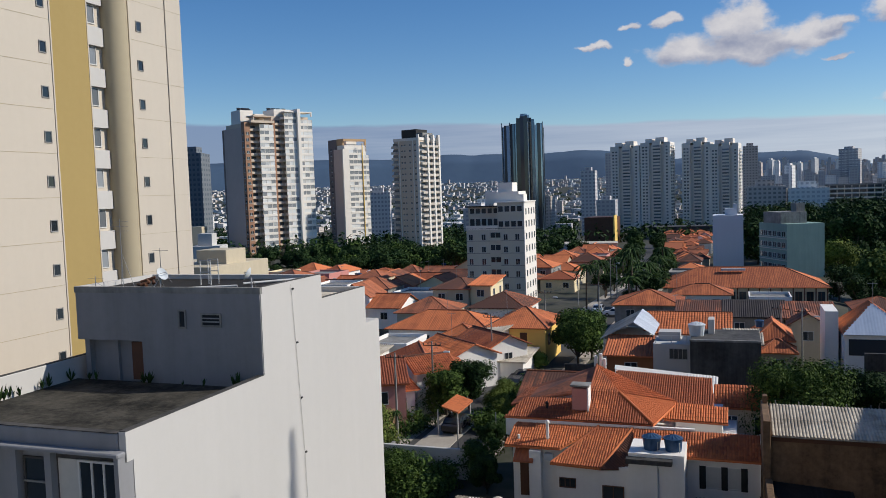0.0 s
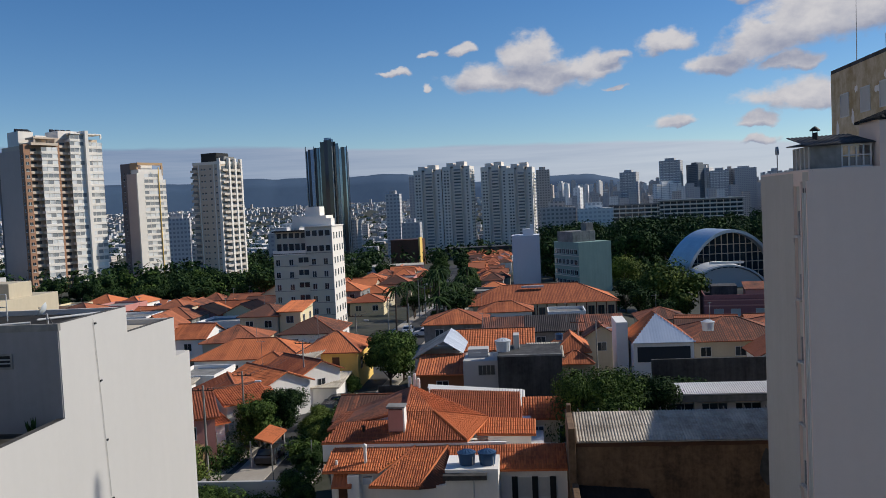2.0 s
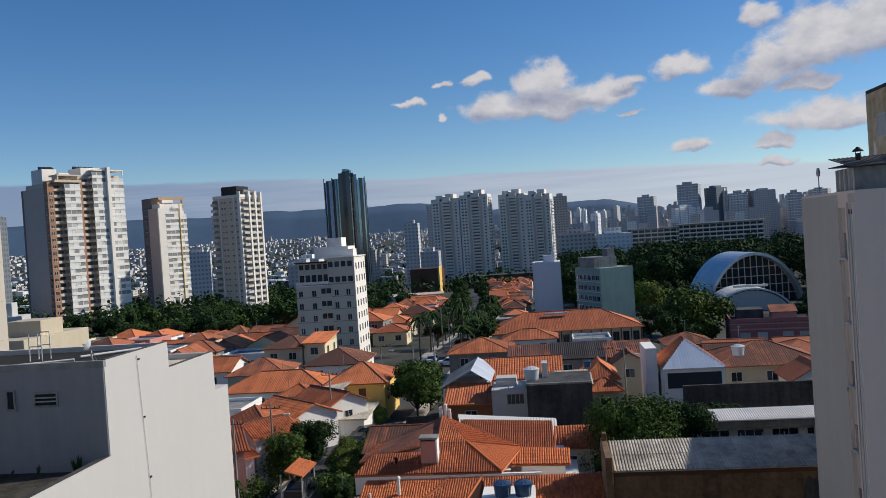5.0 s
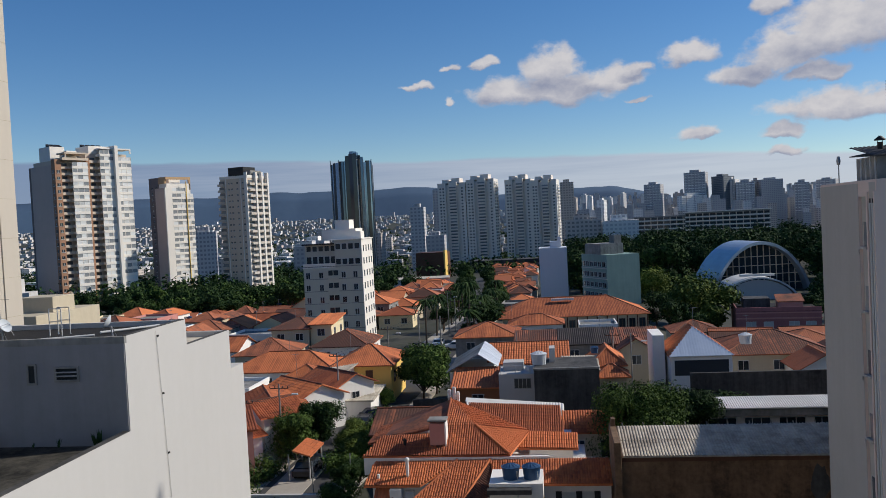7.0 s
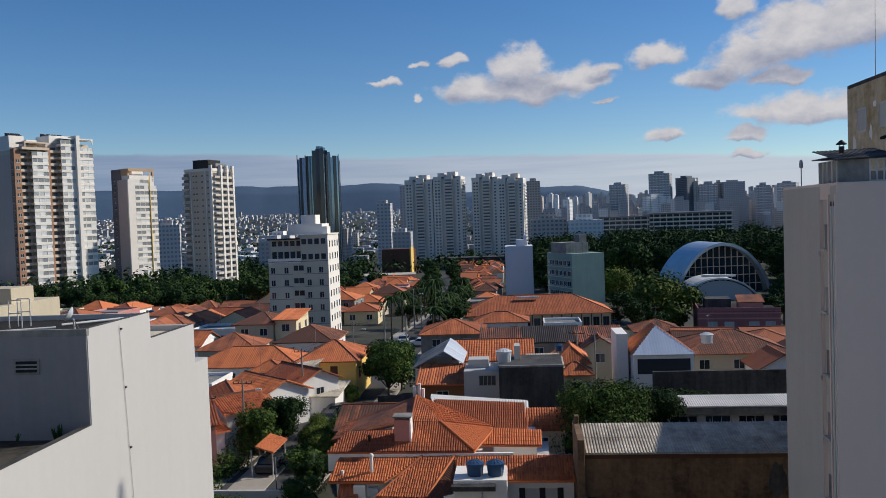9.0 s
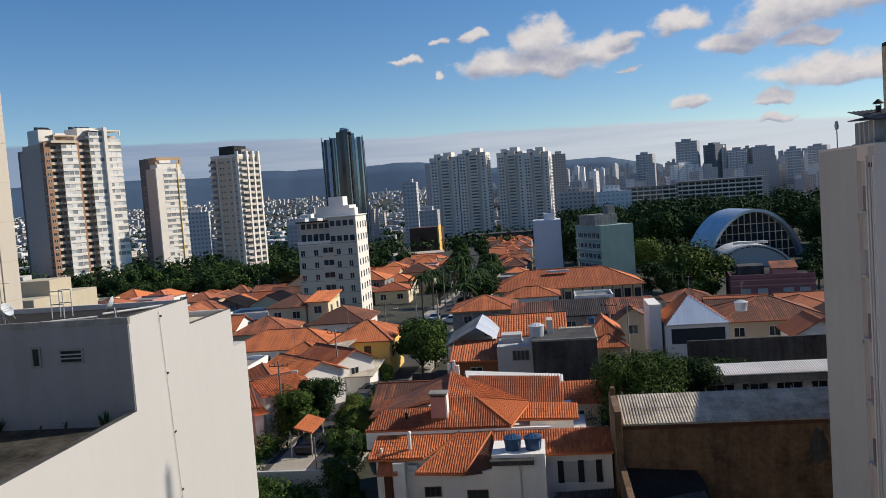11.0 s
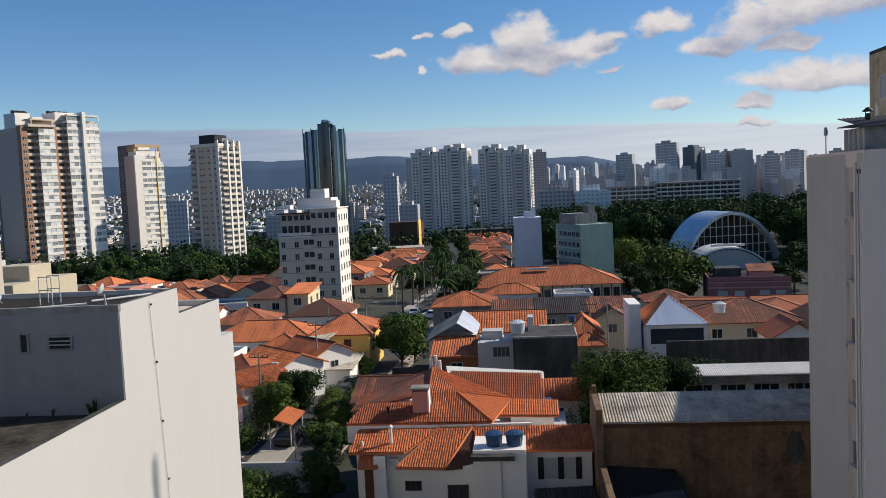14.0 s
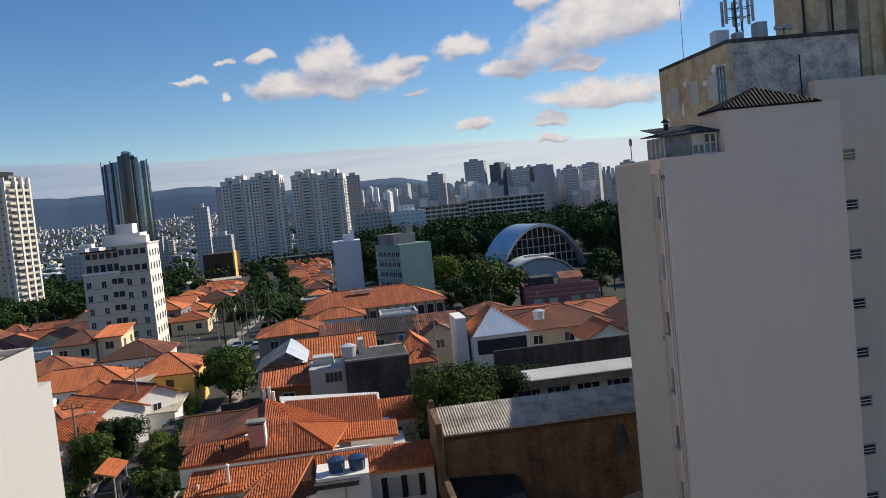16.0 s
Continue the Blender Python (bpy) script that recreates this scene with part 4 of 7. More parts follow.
solo("annex", Mesh().cham(-46, -38.6, 57.2, 66, -2, 17.0).cham(-42, -39, 60, 63, 17.0, 18.2), "buff", "plain buff rendered block beside the tower", "building")

# ---- grey building on the other side ----
rb = thing("apartment_building", 14, 37.2, 0, 0, "pale grey rendered building with a blank gable wall", "building")
part("wall", Mesh().box(0, 8.9, 0, 0.95, -8, 23.3), "grey_render", rb)
part("wall", Mesh().box(0.14, 8.9, 0.95, 2.1, -8, 22.7), "grey_render", rb)
part("wall", Mesh().box(0, 8.9, 2.1, 7.3, -8, 23.3), "grey_render", rb)
part("lintel", Mesh().box(0, 8.9, 0.95, 2.1, 22.7, 23.3), "grey_render", rb)
part("wall_head", Mesh().box(2.95, 8.9, 0, 2.2, 23.3, 25.4), "grey_render", rb)
# thin skins over the side wall carry its shade as a darker grey
part("side_facing", Mesh().box(-0.012, 0, 2.1, 7.3, -8, 23.3), "grey_side", rb, "grey side render, shade put into its colour")
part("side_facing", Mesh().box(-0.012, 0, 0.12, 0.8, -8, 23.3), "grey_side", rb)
part("parapet", Mesh().cham(0, 0.15, 0, 7.3, 23.3, 23.42).cham(0.15, 2.95, 0, 0.15, 23.3, 23.42), "grey_render", rb)
for y in (0.25, 0.55):
    part("downpipe", Mesh().tube((-0.07, y, -6), (-0.07, y, 22.4), 0.06, n=8), "frame", rb)
for k in range(10):
    z = -6.0 + 2.87 * k
    part("sill", Mesh().cham(-0.08, 0.14, 1.15, 1.95, z + 0.55, z + 0.65, 0.02), "aged", rb, "soot-stained sill")
    part("window", Mesh().box(0.1, 0.128, 1.25, 1.85, z + 0.65, z + 1.75), "balcony_glass", rb)
    part("stain_lip", Mesh().box(-0.05, 0.0, 2.1, 2.22, z + 0.3, z + 0.5), "aged", rb)
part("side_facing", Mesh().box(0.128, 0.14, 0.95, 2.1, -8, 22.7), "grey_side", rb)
# flat strips, darkened for the shade of the channels between the ribs
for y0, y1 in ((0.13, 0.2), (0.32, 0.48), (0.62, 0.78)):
    part("groove", Mesh().box(-0.02, -0.012, y0, y1, -8, 22.6), "dark_concrete", rb, "dark strip painted as shade between the pipes")
part("rib", Mesh().box(-0.1, 0.0, 0.0, 0.12, -8, 22.9), "grey_render", rb)
part("rib", Mesh().box(-0.1, 0.0, 0.8, 0.95, -8, 22.9), "grey_render", rb)
hut = thing("roof_hut", 14.25, 37.7, 23.42, 0, "rooftop shelter with white window frames and a tin roof", "hut")
part("wall", Mesh().box(0, 1.3, 0, 2.4, 0, 1.0).box(1.3, 2.6, 0.1, 2.4, 0, 0.45), "concrete", hut)
for i in range(5):
    part("mullion", Mesh().box(1.3 + i * 0.3, 1.36 + i * 0.3, 0.0, 0.08, 0.0, 1.0), "frame", hut)
part("window_rail", Mesh().box(1.3, 2.6, -0.01, 0.09, 0.0, 0.07).box(1.3, 2.6, -0.01, 0.09, 0.93, 1.0).box(1.3, 2.6, -0.01, 0.09, 0.5, 0.55), "frame", hut)
for i in range(4):
    part("mullion", Mesh().box(-0.05, 0.03, 0.1 + i * 0.55, 0.16 + i * 0.55, 0.0, 1.0), "frame", hut)
slope(hut, [(-0.2, -0.2, 1.0), (2.66, -0.2, 1.06), (2.66, 2.7, 1.6), (-0.2, 2.7, 1.15)], "dark_concrete", 0.18, 0, 0.04, "roof_sheeting", 0.04)
flue = thing("chimney_flue", 15.0, 39.3, 24.3, 0, "dark metal flue with a cowl", "chimney")
part("pipe", Mesh().tube((0, 0, -0.2), (0, 0, 0.8), 0.12, n=10), "iron", flue)
part("cowl", Mesh().lathe(0, 0, [(0.24, 0.88), (0.24, 0.92), (0.05, 1.08)], 10).tube((0.1, 0, 0.8), (0.1, 0, 0.9), 0.015, n=4).tube((-0.1, 0, 0.8), (-0.1, 0, 0.9), 0.015, n=4), "iron", flue)
solo("beacon_lamp", Mesh().tube((14.1, 42, 23.3), (14.1, 42, 24.3), 0.025, n=6).lathe(14.1, 42, [(0.08, 24.3), (0.1, 24.5), (0.06, 24.7)], 8), "steel", "small lamp on a post at the roof's edge", "lamp")
cap = thing("hipped_roof", 17.0, 37.3, 25.4, 0, "dark corrugated roof over the stairwell", "roof")
E0, E1, EX = -0.15, 2.3, 5.0
for corners in ([(-0.2, E0, 0.02), (EX, E0, 0.02), (2.2, 0.95, 1.0)], [(-0.2, E1, 0.02), (-0.2, E0, 0.02), (2.2, 0.95, 1.0)], [(EX, E0, 0.02), (EX, E1, 0.02), (2.2, 0.95, 1.0)], [(EX, E1, 0.02), (-0.2, E1, 0.02), (2.2, 0.95, 1.0)]):
    slope(cap, corners, "tar", 0.2, 0, 0.06, "roof_sheeting", 0.05)
# block with a column of vents, and the aged blocks behind
vb = thing("apartment_building", 25.9, 44, 0, 0, "grey rendered wing with a column of small louvred windows", "building")
part("wall", Mesh().box(-3, 24, 0.6, 1.4, -8, 25.9).box(0, 24, 0, 0.6, -8, 27.1), "grey_wing", vb)
for k in range(9):
    z = 22.5 - 2.87 * k
    window(vb, 1.7, 0, z, 0, 0.8, 0.5, bars=0, trim="concrete")
    part("louvre", Mesh().box(1.3, 2.1, -0.06, -0.02, z + 0.12, z + 0.17).box(1.3, 2.1, -0.06, -0.02, z + 0.3, z + 0.35), "frame", vb)
ab = thing("apartment_building", 22.9, 48, 0, 0, "weathered old block with peeling render and rooftop antennas", "building")
part("wall", Mesh().box(0.3, 8.6, 0, 10.7, -10, 30.2), "aged", ab, "grey render, peeling and black-stained")
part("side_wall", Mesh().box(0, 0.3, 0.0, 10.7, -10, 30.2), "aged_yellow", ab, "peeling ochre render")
part("parapet", Mesh().cham(0, 8.6, -0.05, 0.15, 30.2, 30.45).cham(0, 0.2, 0.15, 10.7, 30.2, 30.45), "dark_concrete", ab)
for y in (2.2, 5.0, 8.3):
    window(ab, 0, y, 27.2, -90, 1.3, 1.4, glass="curtain", bars=0, trim="frame", label="window closed with a pale shutter")
window(ab, 0.0, 0.9, 26.6, -90, 1.2, 2.4, bars=2, trim="frame")
for y, z, w, h in ((1.9, 29.0, 0.8, 0.7), (3.3, 28.3, 0.9, 0.5), (6.4, 28.7, 0.6, 0.5), (3.6, 26.2, 0.5, 0.9), (7.0, 27.0, 0.5, 1.2), (9.6, 26.4, 0.6, 1.4)):
    part("plaster_patch", Mesh().add([(-0.014, y + w * (0.42 + 0.14 * math.sin(3.1 * k + y)) * math.cos(k * math.tau / 11), z + h * (0.42 + 0.14 * math.cos(2.3 * k + z)) * math.sin(k * math.tau / 11)) for k in range(11)], [tuple(range(10, -1, -1))]), "house_white", ab, "patch of bare white plaster")
part("conduit", Mesh().tube((4.6, -0.06, 26.0), (4.6, -0.06, 29.2), 0.04, n=6), "iron", ab)
yt = thing("apartment_tower", 32.7, 49.5, 0, 0, "tall ochre rendered tower with vertical ribs", "tower")
part("wall", Mesh().box(0, 12, 0, 10, -10, 36), "aged_yellow", yt)
for x in (0.6, 1.6, 3.0):
    part("rib", Mesh().cham(x, x + 0.3, -0.25, 0, -10, 36), "aged_yellow", yt)
wt = thing("water_tower", 29.95, 50.0, 30.2, 0, "ochre concrete water tank on the old roof", "water tank")
part("tank", Mesh().lathe(0, 0, [(0.76, 0), (0.76, 4.6)], 20).lathe(1.5, 0.2, [(0.72, 0), (0.72, 4.6)], 20), "aged_yellow", wt)
part("pipe", Mesh().tube((-0.9, -0.3, 0), (-0.9, -0.3, 4.6), 0.08, n=6).tube((0.75, -0.75, 0), (0.75, -0.75, 4.6), 0.07, n=6), "iron", wt)
mast = thing("telecom_mast", 24.9, 50.5, 30.2, 0, "dark lattice mast with panel antennas", "antenna mast")
for dx, dy in ((0, 0), (0.4, 0), (0.2, 0.35)):
    part("leg", Mesh().tube((dx, dy, 0), (dx, dy, 12.2), 0.07, n=5), "iron", mast)
for k in range(26):
    part("brace", Mesh().tube((0, 0, k * 0.45), (0.4, 0, k * 0.45 + 0.45), 0.018, n=4).tube((0.4, 0, k * 0.45), (0.2, 0.35, k * 0.45 + 0.45), 0.018, n=4), "iron", mast)
for k in range(6):
    a = 1.05 * k + 0.3
    x, y = 0.2 + 0.95 * math.cos(a), 0.12 + 0.95 * math.sin(a)
    part("arm", Mesh().tube((0.2, 0.12, 2.6), (x, y, 2.6), 0.025, n=4).tube((0.2, 0.12, 2.0), (x, y, 2.0), 0.025, n=4), "iron", mast)
    part("panel_antenna", Mesh().cham(x - 0.09, x + 0.09, y - 0.06, y + 0.06, 1.6, 3.2, 0.02), "steel", mast)
    # upper panels are out of view, added to thicken the mast's shadow
    part("panel_antenna", Mesh().cham(0.2 + (x - 0.2) * 0.6 - 0.08, 0.2 + (x - 0.2) * 0.6 + 0.08, y * 0.6 - 0.05, y * 0.6 + 0.05, 5.0, 6.8, 0.02), "steel", mast)
    part("panel_antenna", Mesh().cham(0.2 + (x - 0.2) * 0.35 - 0.08, 0.2 + (x - 0.2) * 0.35 + 0.08, y * 0.35 - 0.05, y * 0.35 + 0.05, 7.6 + 0.2 * k, 9.0 + 0.2 * k, 0.02), "steel", mast)
# unseen second mast, added to cast a shadow on the white party wall
shadow_mast = copy_thing(mast, pose(39.8, 50.6, 36, 0, 0, 40))
shadow_mast.scale = (1.3, 1.3, 1.28)
for x, y, w, h, lab in ((23.2, 50.0, 0.95, 1.2, "pale equipment cabinet on the roof"), (25.6, 49.2, 0.7, 1.4, "grey equipment cabinet on the roof"), (24.3, 49.4, 0.5, 0.9, "small equipment cabinet on the roof")):
    ob = thing("equipment_cabinet", x, y, 30.2, 0, lab, "cabinet", "roof cabinets")
    part("body", Mesh().cham(0, w, 0, 0.8, 0.08, h), "tank_pale" if w > 0.8 else "steel", ob)
    part("plinth", Mesh().box(0.05, w - 0.05, 0.05, 0.75, 0, 0.08), "concrete", ob)
fl = thing("floodlight", 27.0, 48.6, 30.45, 0, "pair of grey floodlights on a post", "lamp")
part("post", Mesh().tube((0, 0, 0), (0, 0, 0.5), 0.03, n=6).tube((-0.35, 0, 0.5), (0.35, 0, 0.5), 0.025, n=6), "iron", fl)
for x in (-0.35, 0.35):
    part("lamp_head", Mesh().cham(x - 0.22, x + 0.22, -0.12, 0.2, 0.45, 0.72, 0.05), "steel", fl)
solo("lightning_rod", Mesh().tube((23.0, 54.5, 30.2), (23.05, 54.5, 35.2), 0.03, 0.012, 5), "steel", "thin lightning rod on the parapet", "rod")
ac = thing("air_conditioner", 22.3, 47.4, 25.6, 0, "grey air conditioner outside the old block", "air conditioner")
part("case", Mesh().cham(0, 0.6, 0, 0.6, 0, 0.65), "steel", ac)
part("bracket", Mesh().box(0, 0.6, 0.55, 0.65, -0.1, 0), "iron", ac)

solo_right = [o for o in scene.objects if o.parent is None and o.name.split(".")[0] in ("beacon_lamp",)]
nearer([rb, hut, flue, cap] + solo_right, 0.826)
nearer([vb], 0.796)
nearer([ab, yt, wt, mast, shadow_mast, fl, ac] + [o for o in scene.objects if o.parent is None and o.name.split(".")[0] in ("equipment_cabinet", "lightning_rod")], 0.751)
# added out of view, sized so its shadow edge crosses the shed roof
solo("apartment_building", Mesh().box(27.5, 40, 54, 69, -1, 21.4), "grey_render", "unseen block behind the grey building, shades the shed", "building")

# ---- the camera's own building, unseen behind it ----
# out of view; kept white to bounce light onto the grey building
solo("apartment_building", Mesh().box(-24, 12, -16, -2.2, -2, 30), "house_white", "unseen white block behind the viewpoint, bounces light", "building")

# ---- white mid-rise ----


mb = thing("apartment_building", -49.6, 160, 0, 0, "white eight-storey apartment block with dark balconies in the middle", "building")
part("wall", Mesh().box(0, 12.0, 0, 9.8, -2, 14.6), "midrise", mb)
part("upper_wall", Mesh().box(6.6, 12.0, 0, 9.8, 14.6, 20.0), "midrise", mb)
part("top_storey", Mesh().box(0, 6.6, 1.7, 9.8, 14.6, 19.3), "midrise", mb, "set-back storeys behind a roof terrace")
# whiter slab: the sunlit side's light is put into its colour
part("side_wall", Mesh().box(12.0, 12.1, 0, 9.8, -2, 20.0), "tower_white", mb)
part("terrace_rail", Mesh().box(-0.05, 6.6, -0.05, 0.08, 14.6, 15.5), "tower_white", mb)
part("awning", Mesh().box(-0.2, 6.5, 0.2, 1.8, 19.2, 19.45), "iron", mb, "dark awning over the upper terrace")
part("cornice", Mesh().box(5.6, 12.3, -0.25, 10, 20.0, 20.2), "tower_white", mb)
part("roof_room", Mesh().box(3.6, 10.6, 2, 8, 20.0, 22.2).box(10.6, 11.6, 2, 5, 20.2, 21.6), "tower_white", mb)
part("tank_room", Mesh().box(6.2, 9.2, 2.6, 6.5, 22.2, 24.0), "tower_white", mb)
for k in range(6):
    part("string_course", Mesh().box(-0.04, 12.0, -0.05, 0, 2.4 + 2.48 * k, 2.52 + 2.48 * k), "concrete", mb)
for k in range(6):
    z = 0.15 + 2.48 * k
    for x in (0.9, 3.6, 8.2, 10.6):
        window(mb, x, 0, z, 0, 0.8, 1.15)
    # flat dark glass sheet on the wall gives the balcony its shade
    part("balcony_recess", Mesh().box(5.1, 7.1, -0.06, 0, z - 0.2, z + 1.5), "glass", mb, "dark sheet in place of a shaded balcony opening")
    part("balcony_rail", Mesh().box(5.0, 7.2, -0.3, -0.2, z - 0.25, z + 0.5).box(5.0, 7.2, -0.2, 0, z - 0.3, z - 0.2), "midrise", mb)
    part("balcony_post", Mesh().box(6.05, 6.15, -0.28, -0.07, z + 0.5, z + 1.5), "midrise", mb)
for z in (15.2, 18.2):
    for i in range(4):
        window(mb, 7.3 + i * 1.3, 0, z, 0, 0.95, 1.1, bars=0)
for i in range(5):
    window(mb, 0.8 + i * 1.25, 1.7, 15.3, 0, 0.95, 1.5, bars=0)
    window(mb, 0.8 + i * 1.25, 1.7, 17.9, 0, 0.9, 1.0, bars=0)
for k in range(8):
    for y in (1.5, 3.9, 6.3, 8.5):
        window(mb, 12.1, y, 0.2 + 2.48 * k, 90, 0.7, 1.2, bars=0)

# ---- high-rises ----
BALC = {}


def balcony_mesh(w, deep, up, rail="tower_white"):
    key = (w, deep, up, rail)
    if key not in BALC:
        m = Mesh()
        m.box(-w / 2, w / 2, -deep, 0, 0, 0.25, 0).box(-w / 2, w / 2, -deep, -deep + 0.12, 0.25, 1.25, 0)
        m.box(-w / 2, -w / 2 + 0.12, -deep + 0.12, 0, 0.25, 1.15, 0).box(w / 2 - 0.12, w / 2, -deep + 0.12, 0, 0.25, 1.15, 0)
        m.box(-w / 2 + 0.2, w / 2 - 0.2, -0.04, 0.0, 0.25, up - 0.35, 1)
        BALC[key] = m.data("balcony", [rail, "balcony_glass"])
    return BALC[key]


def balconies(ob, spots, turn, z0, floors, up, w, deep, rail="tower_white"):
    me = balcony_mesh(w, deep, up, rail)
    for k in range(floors):
        for x, y in spots:
            part("balcony", me, rail, ob, at=pose(x, y, z0 + k * up, 0, 0, turn))


FARWIN = {}


def far_windows(ob, spots, turn, z0, floors, up, w, h, glass="glass", trim="frame"):
    key = (w, h, glass, trim)
    if key not in FARWIN:
        m = Mesh().box(-w / 2, w / 2, -0.06, 0, 0, h, 1).box(-w / 2 - 0.15, w / 2 + 0.15, -0.16, 0, -0.18, 0, 0).box(-0.06, 0.06, -0.1, -0.06, 0, h, 0)
        FARWIN[key] = m.data("window", [trim, glass])
    for k in range(floors):
        for x, y in spots:
            part("window", FARWIN[key], glass, ob, at=pose(x, y, z0 + k * up, 0, 0, turn))


GLAZED = {}


def glazed_bays(ob, x0, x1, y, z0, floors, up, deep, panes, rail="tower_white"):
    """A stack of glazed balconies: a deep white slab and parapet on each floor, sliding panes set back above it."""
    w = x1 - x0
    key = (round(w, 2), deep, panes, up, rail)
    if key not in GLAZED:
        slab = Mesh().box(-w / 2, w / 2, -deep, 0, 0, 1.15)
        cuts = [-w / 2 + w * i / panes + o for i in range(panes + 1) for o in (-0.09, 0.09)]
        cuts[0], cuts[-1] = -w / 2, w / 2
        GLAZED[key] = slab.data("balcony", [rail]), lattice(cuts, [1.15, 1.27, up], lambda i, j: j == 0 or i % 2 == 0, -deep + 0.1, -deep + 0.3).data("mullions", [rail]), Mesh().box(-w / 2 / panes + 0.09, w / 2 / panes - 0.09, -deep + 0.2, -deep + 0.4, 1.15, up).data("pane", ["white_glazing"])
    slab, posts, pane = GLAZED[key]
    xm = (x0 + x1) / 2
    for k in range(floors):
        b = part("balcony", slab, rail, ob, at=pose(xm, y, z0 + k * up))
        part("mullions", posts, rail, b)
        for i in range(panes):
            part("pane", pane, "white_glazing", b, at=pose(-w / 2 + w * (i + 0.5) / panes, 0, 0))


# double slab: the shaded end faces the viewer, the long glazed side the sun
t1 = thing("apartment_tower", -224.9, 354.7, -9, 60, "tall white tower with glazed balconies and orange brick strips", "tower", "high-rises")
part("wall", Mesh().box(0, 16.4, 2.2, 20, -6, 69), "tower_beige", t1)
part("wall", Mesh().box(16.4, 37.6, 2.2, 19, -6, 73), "tower_beige", t1)
part("end_wall", Mesh().box(-0.5, 0, 2.5, 22, -6, 67), "tower_end", t1, "plain grey-mauve end wall")
part("end_edge", Mesh().box(-0.6, 1.0, 22, 23.6, -6, 67), "tower_brown", t1, "dark brown edge strip")
part("brick_strip", Mesh().box(-0.6, 2.4, -0.8, 2.5, -6, 69.4), "brick", t1, "orange brick strip")
part("brick_strip", Mesh().box(14.7, 16.4, -0.8, 2.2, -6, 70.5), "brick", t1, "orange brick strip")
part("roof_room", Mesh().box(1.5, 8.5, 7, 17, 69, 76.0), "tower_white", t1)
part("roof_room", Mesh().box(8.5, 13.5, 5, 14, 69, 74.2), "tower_white", t1)
part("roof_deck", Mesh().box(2.2, 14.9, -2.6, 6, 69, 70.2), "tower_beige", t1)
part("pergola", Mesh().box(3.5, 14.2, -2.4, 5, 72.0, 72.7).box(3.7, 4.2, -2.2, -1.7, 70.2, 72.0).box(13.5, 14.0, -2.2, -1.7, 70.2, 72.0), "tower_beige", t1)
part("roof_room", Mesh().box(18, 30.5, 2.5, 14, 73, 76.6), "tower_white", t1)
part("pergola", Mesh().box(21.5, 37.4, -2.2, 5, 74.8, 75.4).box(36.8, 37.4, -2.2, -1.6, 73, 74.8), "tower_white", t1)
for x in (1.8, 4.2, 6.4, 18.6, 21.4, 24.2, 27.0):
    z = 76.0 if x < 15 else 76.6
    part("roof_panel", Mesh().add([(x, 8, z + 0.1), (x + 2.0, 8, z + 0.1), (x + 2.0, 11, z + 1.5), (x, 11, z + 1.5), (x, 8, z), (x + 2.0, 8, z), (x + 2.0, 11, z), (x, 11, z)], [(0, 1, 2, 3), (0, 4, 5, 1), (1, 5, 6, 2), (2, 6, 7, 3), (3, 7, 4, 0)]), "iron", t1, "dark solar collector")
part("corner_fin", Mesh().box(28.0, 29.7, -3.6, 2.2, -6, 76.6), "tower_white", t1)
glazed_bays(t1, 7.0, 14.7, 2.2, 4.0, 21, 3.06, 4.4, 3)
glazed_bays(t1, 21.0, 28.0, 2.2, 4.0, 23, 3.06, 4.4, 3)
glazed_bays(t1, 29.7, 37.6, 2.2, 4.0, 22, 3.06, 4.0, 3)
balconies(t1, [(4.7, 2.2)], 0, 4.0, 21, 3.06, 4.4, 2.2, "tower_beige")
balconies(t1, [(18.7, 2.2)], 0, 4.0, 22, 3.06, 4.4, 2.2, "tower_beige")
far_windows(t1, [(0.9, -0.8)], 0, 5, 20, 3.06, 1.5, 1.3)
far_windows(t1, [(-0.6, 0.9)], -90, 5, 20, 3.06, 1.2, 1.3)

t2 = thing("apartment_tower", -203.9, 423.4, -10, 60, "slim tower with a brown end wall and white glazed balconies", "tower", "high-rises")
part("wall", Mesh().box(0, 15, 1.4, 16, -6, 61), "tower_white", t2)
part("end_wall", Mesh().box(-0.5, 0, 8.4, 17, -6, 64.5), "tower_brown", t2, "brown end wall with small windows")
part("end_block", Mesh().box(-2.6, 0, 0, 8.4, -6, 58.5), "tower_end", t2, "pale blank end block")
part("end_fin", Mesh().box(-2.6, 1.6, -0.9, 0, -6, 58.7), "tower_white", t2)
part("crown_frame", Mesh().box(-0.4, 15.2, 1.4, 2.4, 63.2, 64.6).box(14.2, 15.2, 1.4, 2.4, 57.5, 63.2).box(-0.4, 0.6, 2.4, 8.4, 61, 64.6), "tower_tan", t2, "tan frame round the roof terrace")
part("roof_room", Mesh().box(4, 11, 5, 13, 61, 64.0), "tower_white", t2)
part("yellow_strip", Mesh().box(10.4, 10.7, -1.4, -0.9, -6, 62), "yellow", t2, "thin yellow pilaster")
glazed_bays(t2, 1.6, 10.2, 1.4, 1.0, 19, 3.02, 2.4, 3)
glazed_bays(t2, 10.9, 15.0, 1.4, 1.0, 18, 3.02, 2.4, 2)
far_windows(t2, [(-0.5, 10.5), (-0.5, 14)], -90, 4, 19, 3.02, 1.0, 1.2)

t3 = thing("apartment_tower", -168.5, 407, -8, -15, "beige tower with small windows and a dark roof storey", "tower", "high-rises")
part("wall", Mesh().box(1.0, 17.5, 0, 16.5, -6, 58), "tower_beige", t3)
part("roof_room", Mesh().box(4, 13.5, 3, 13, 58, 64.0), "iron", t3, "near-black roof storey")
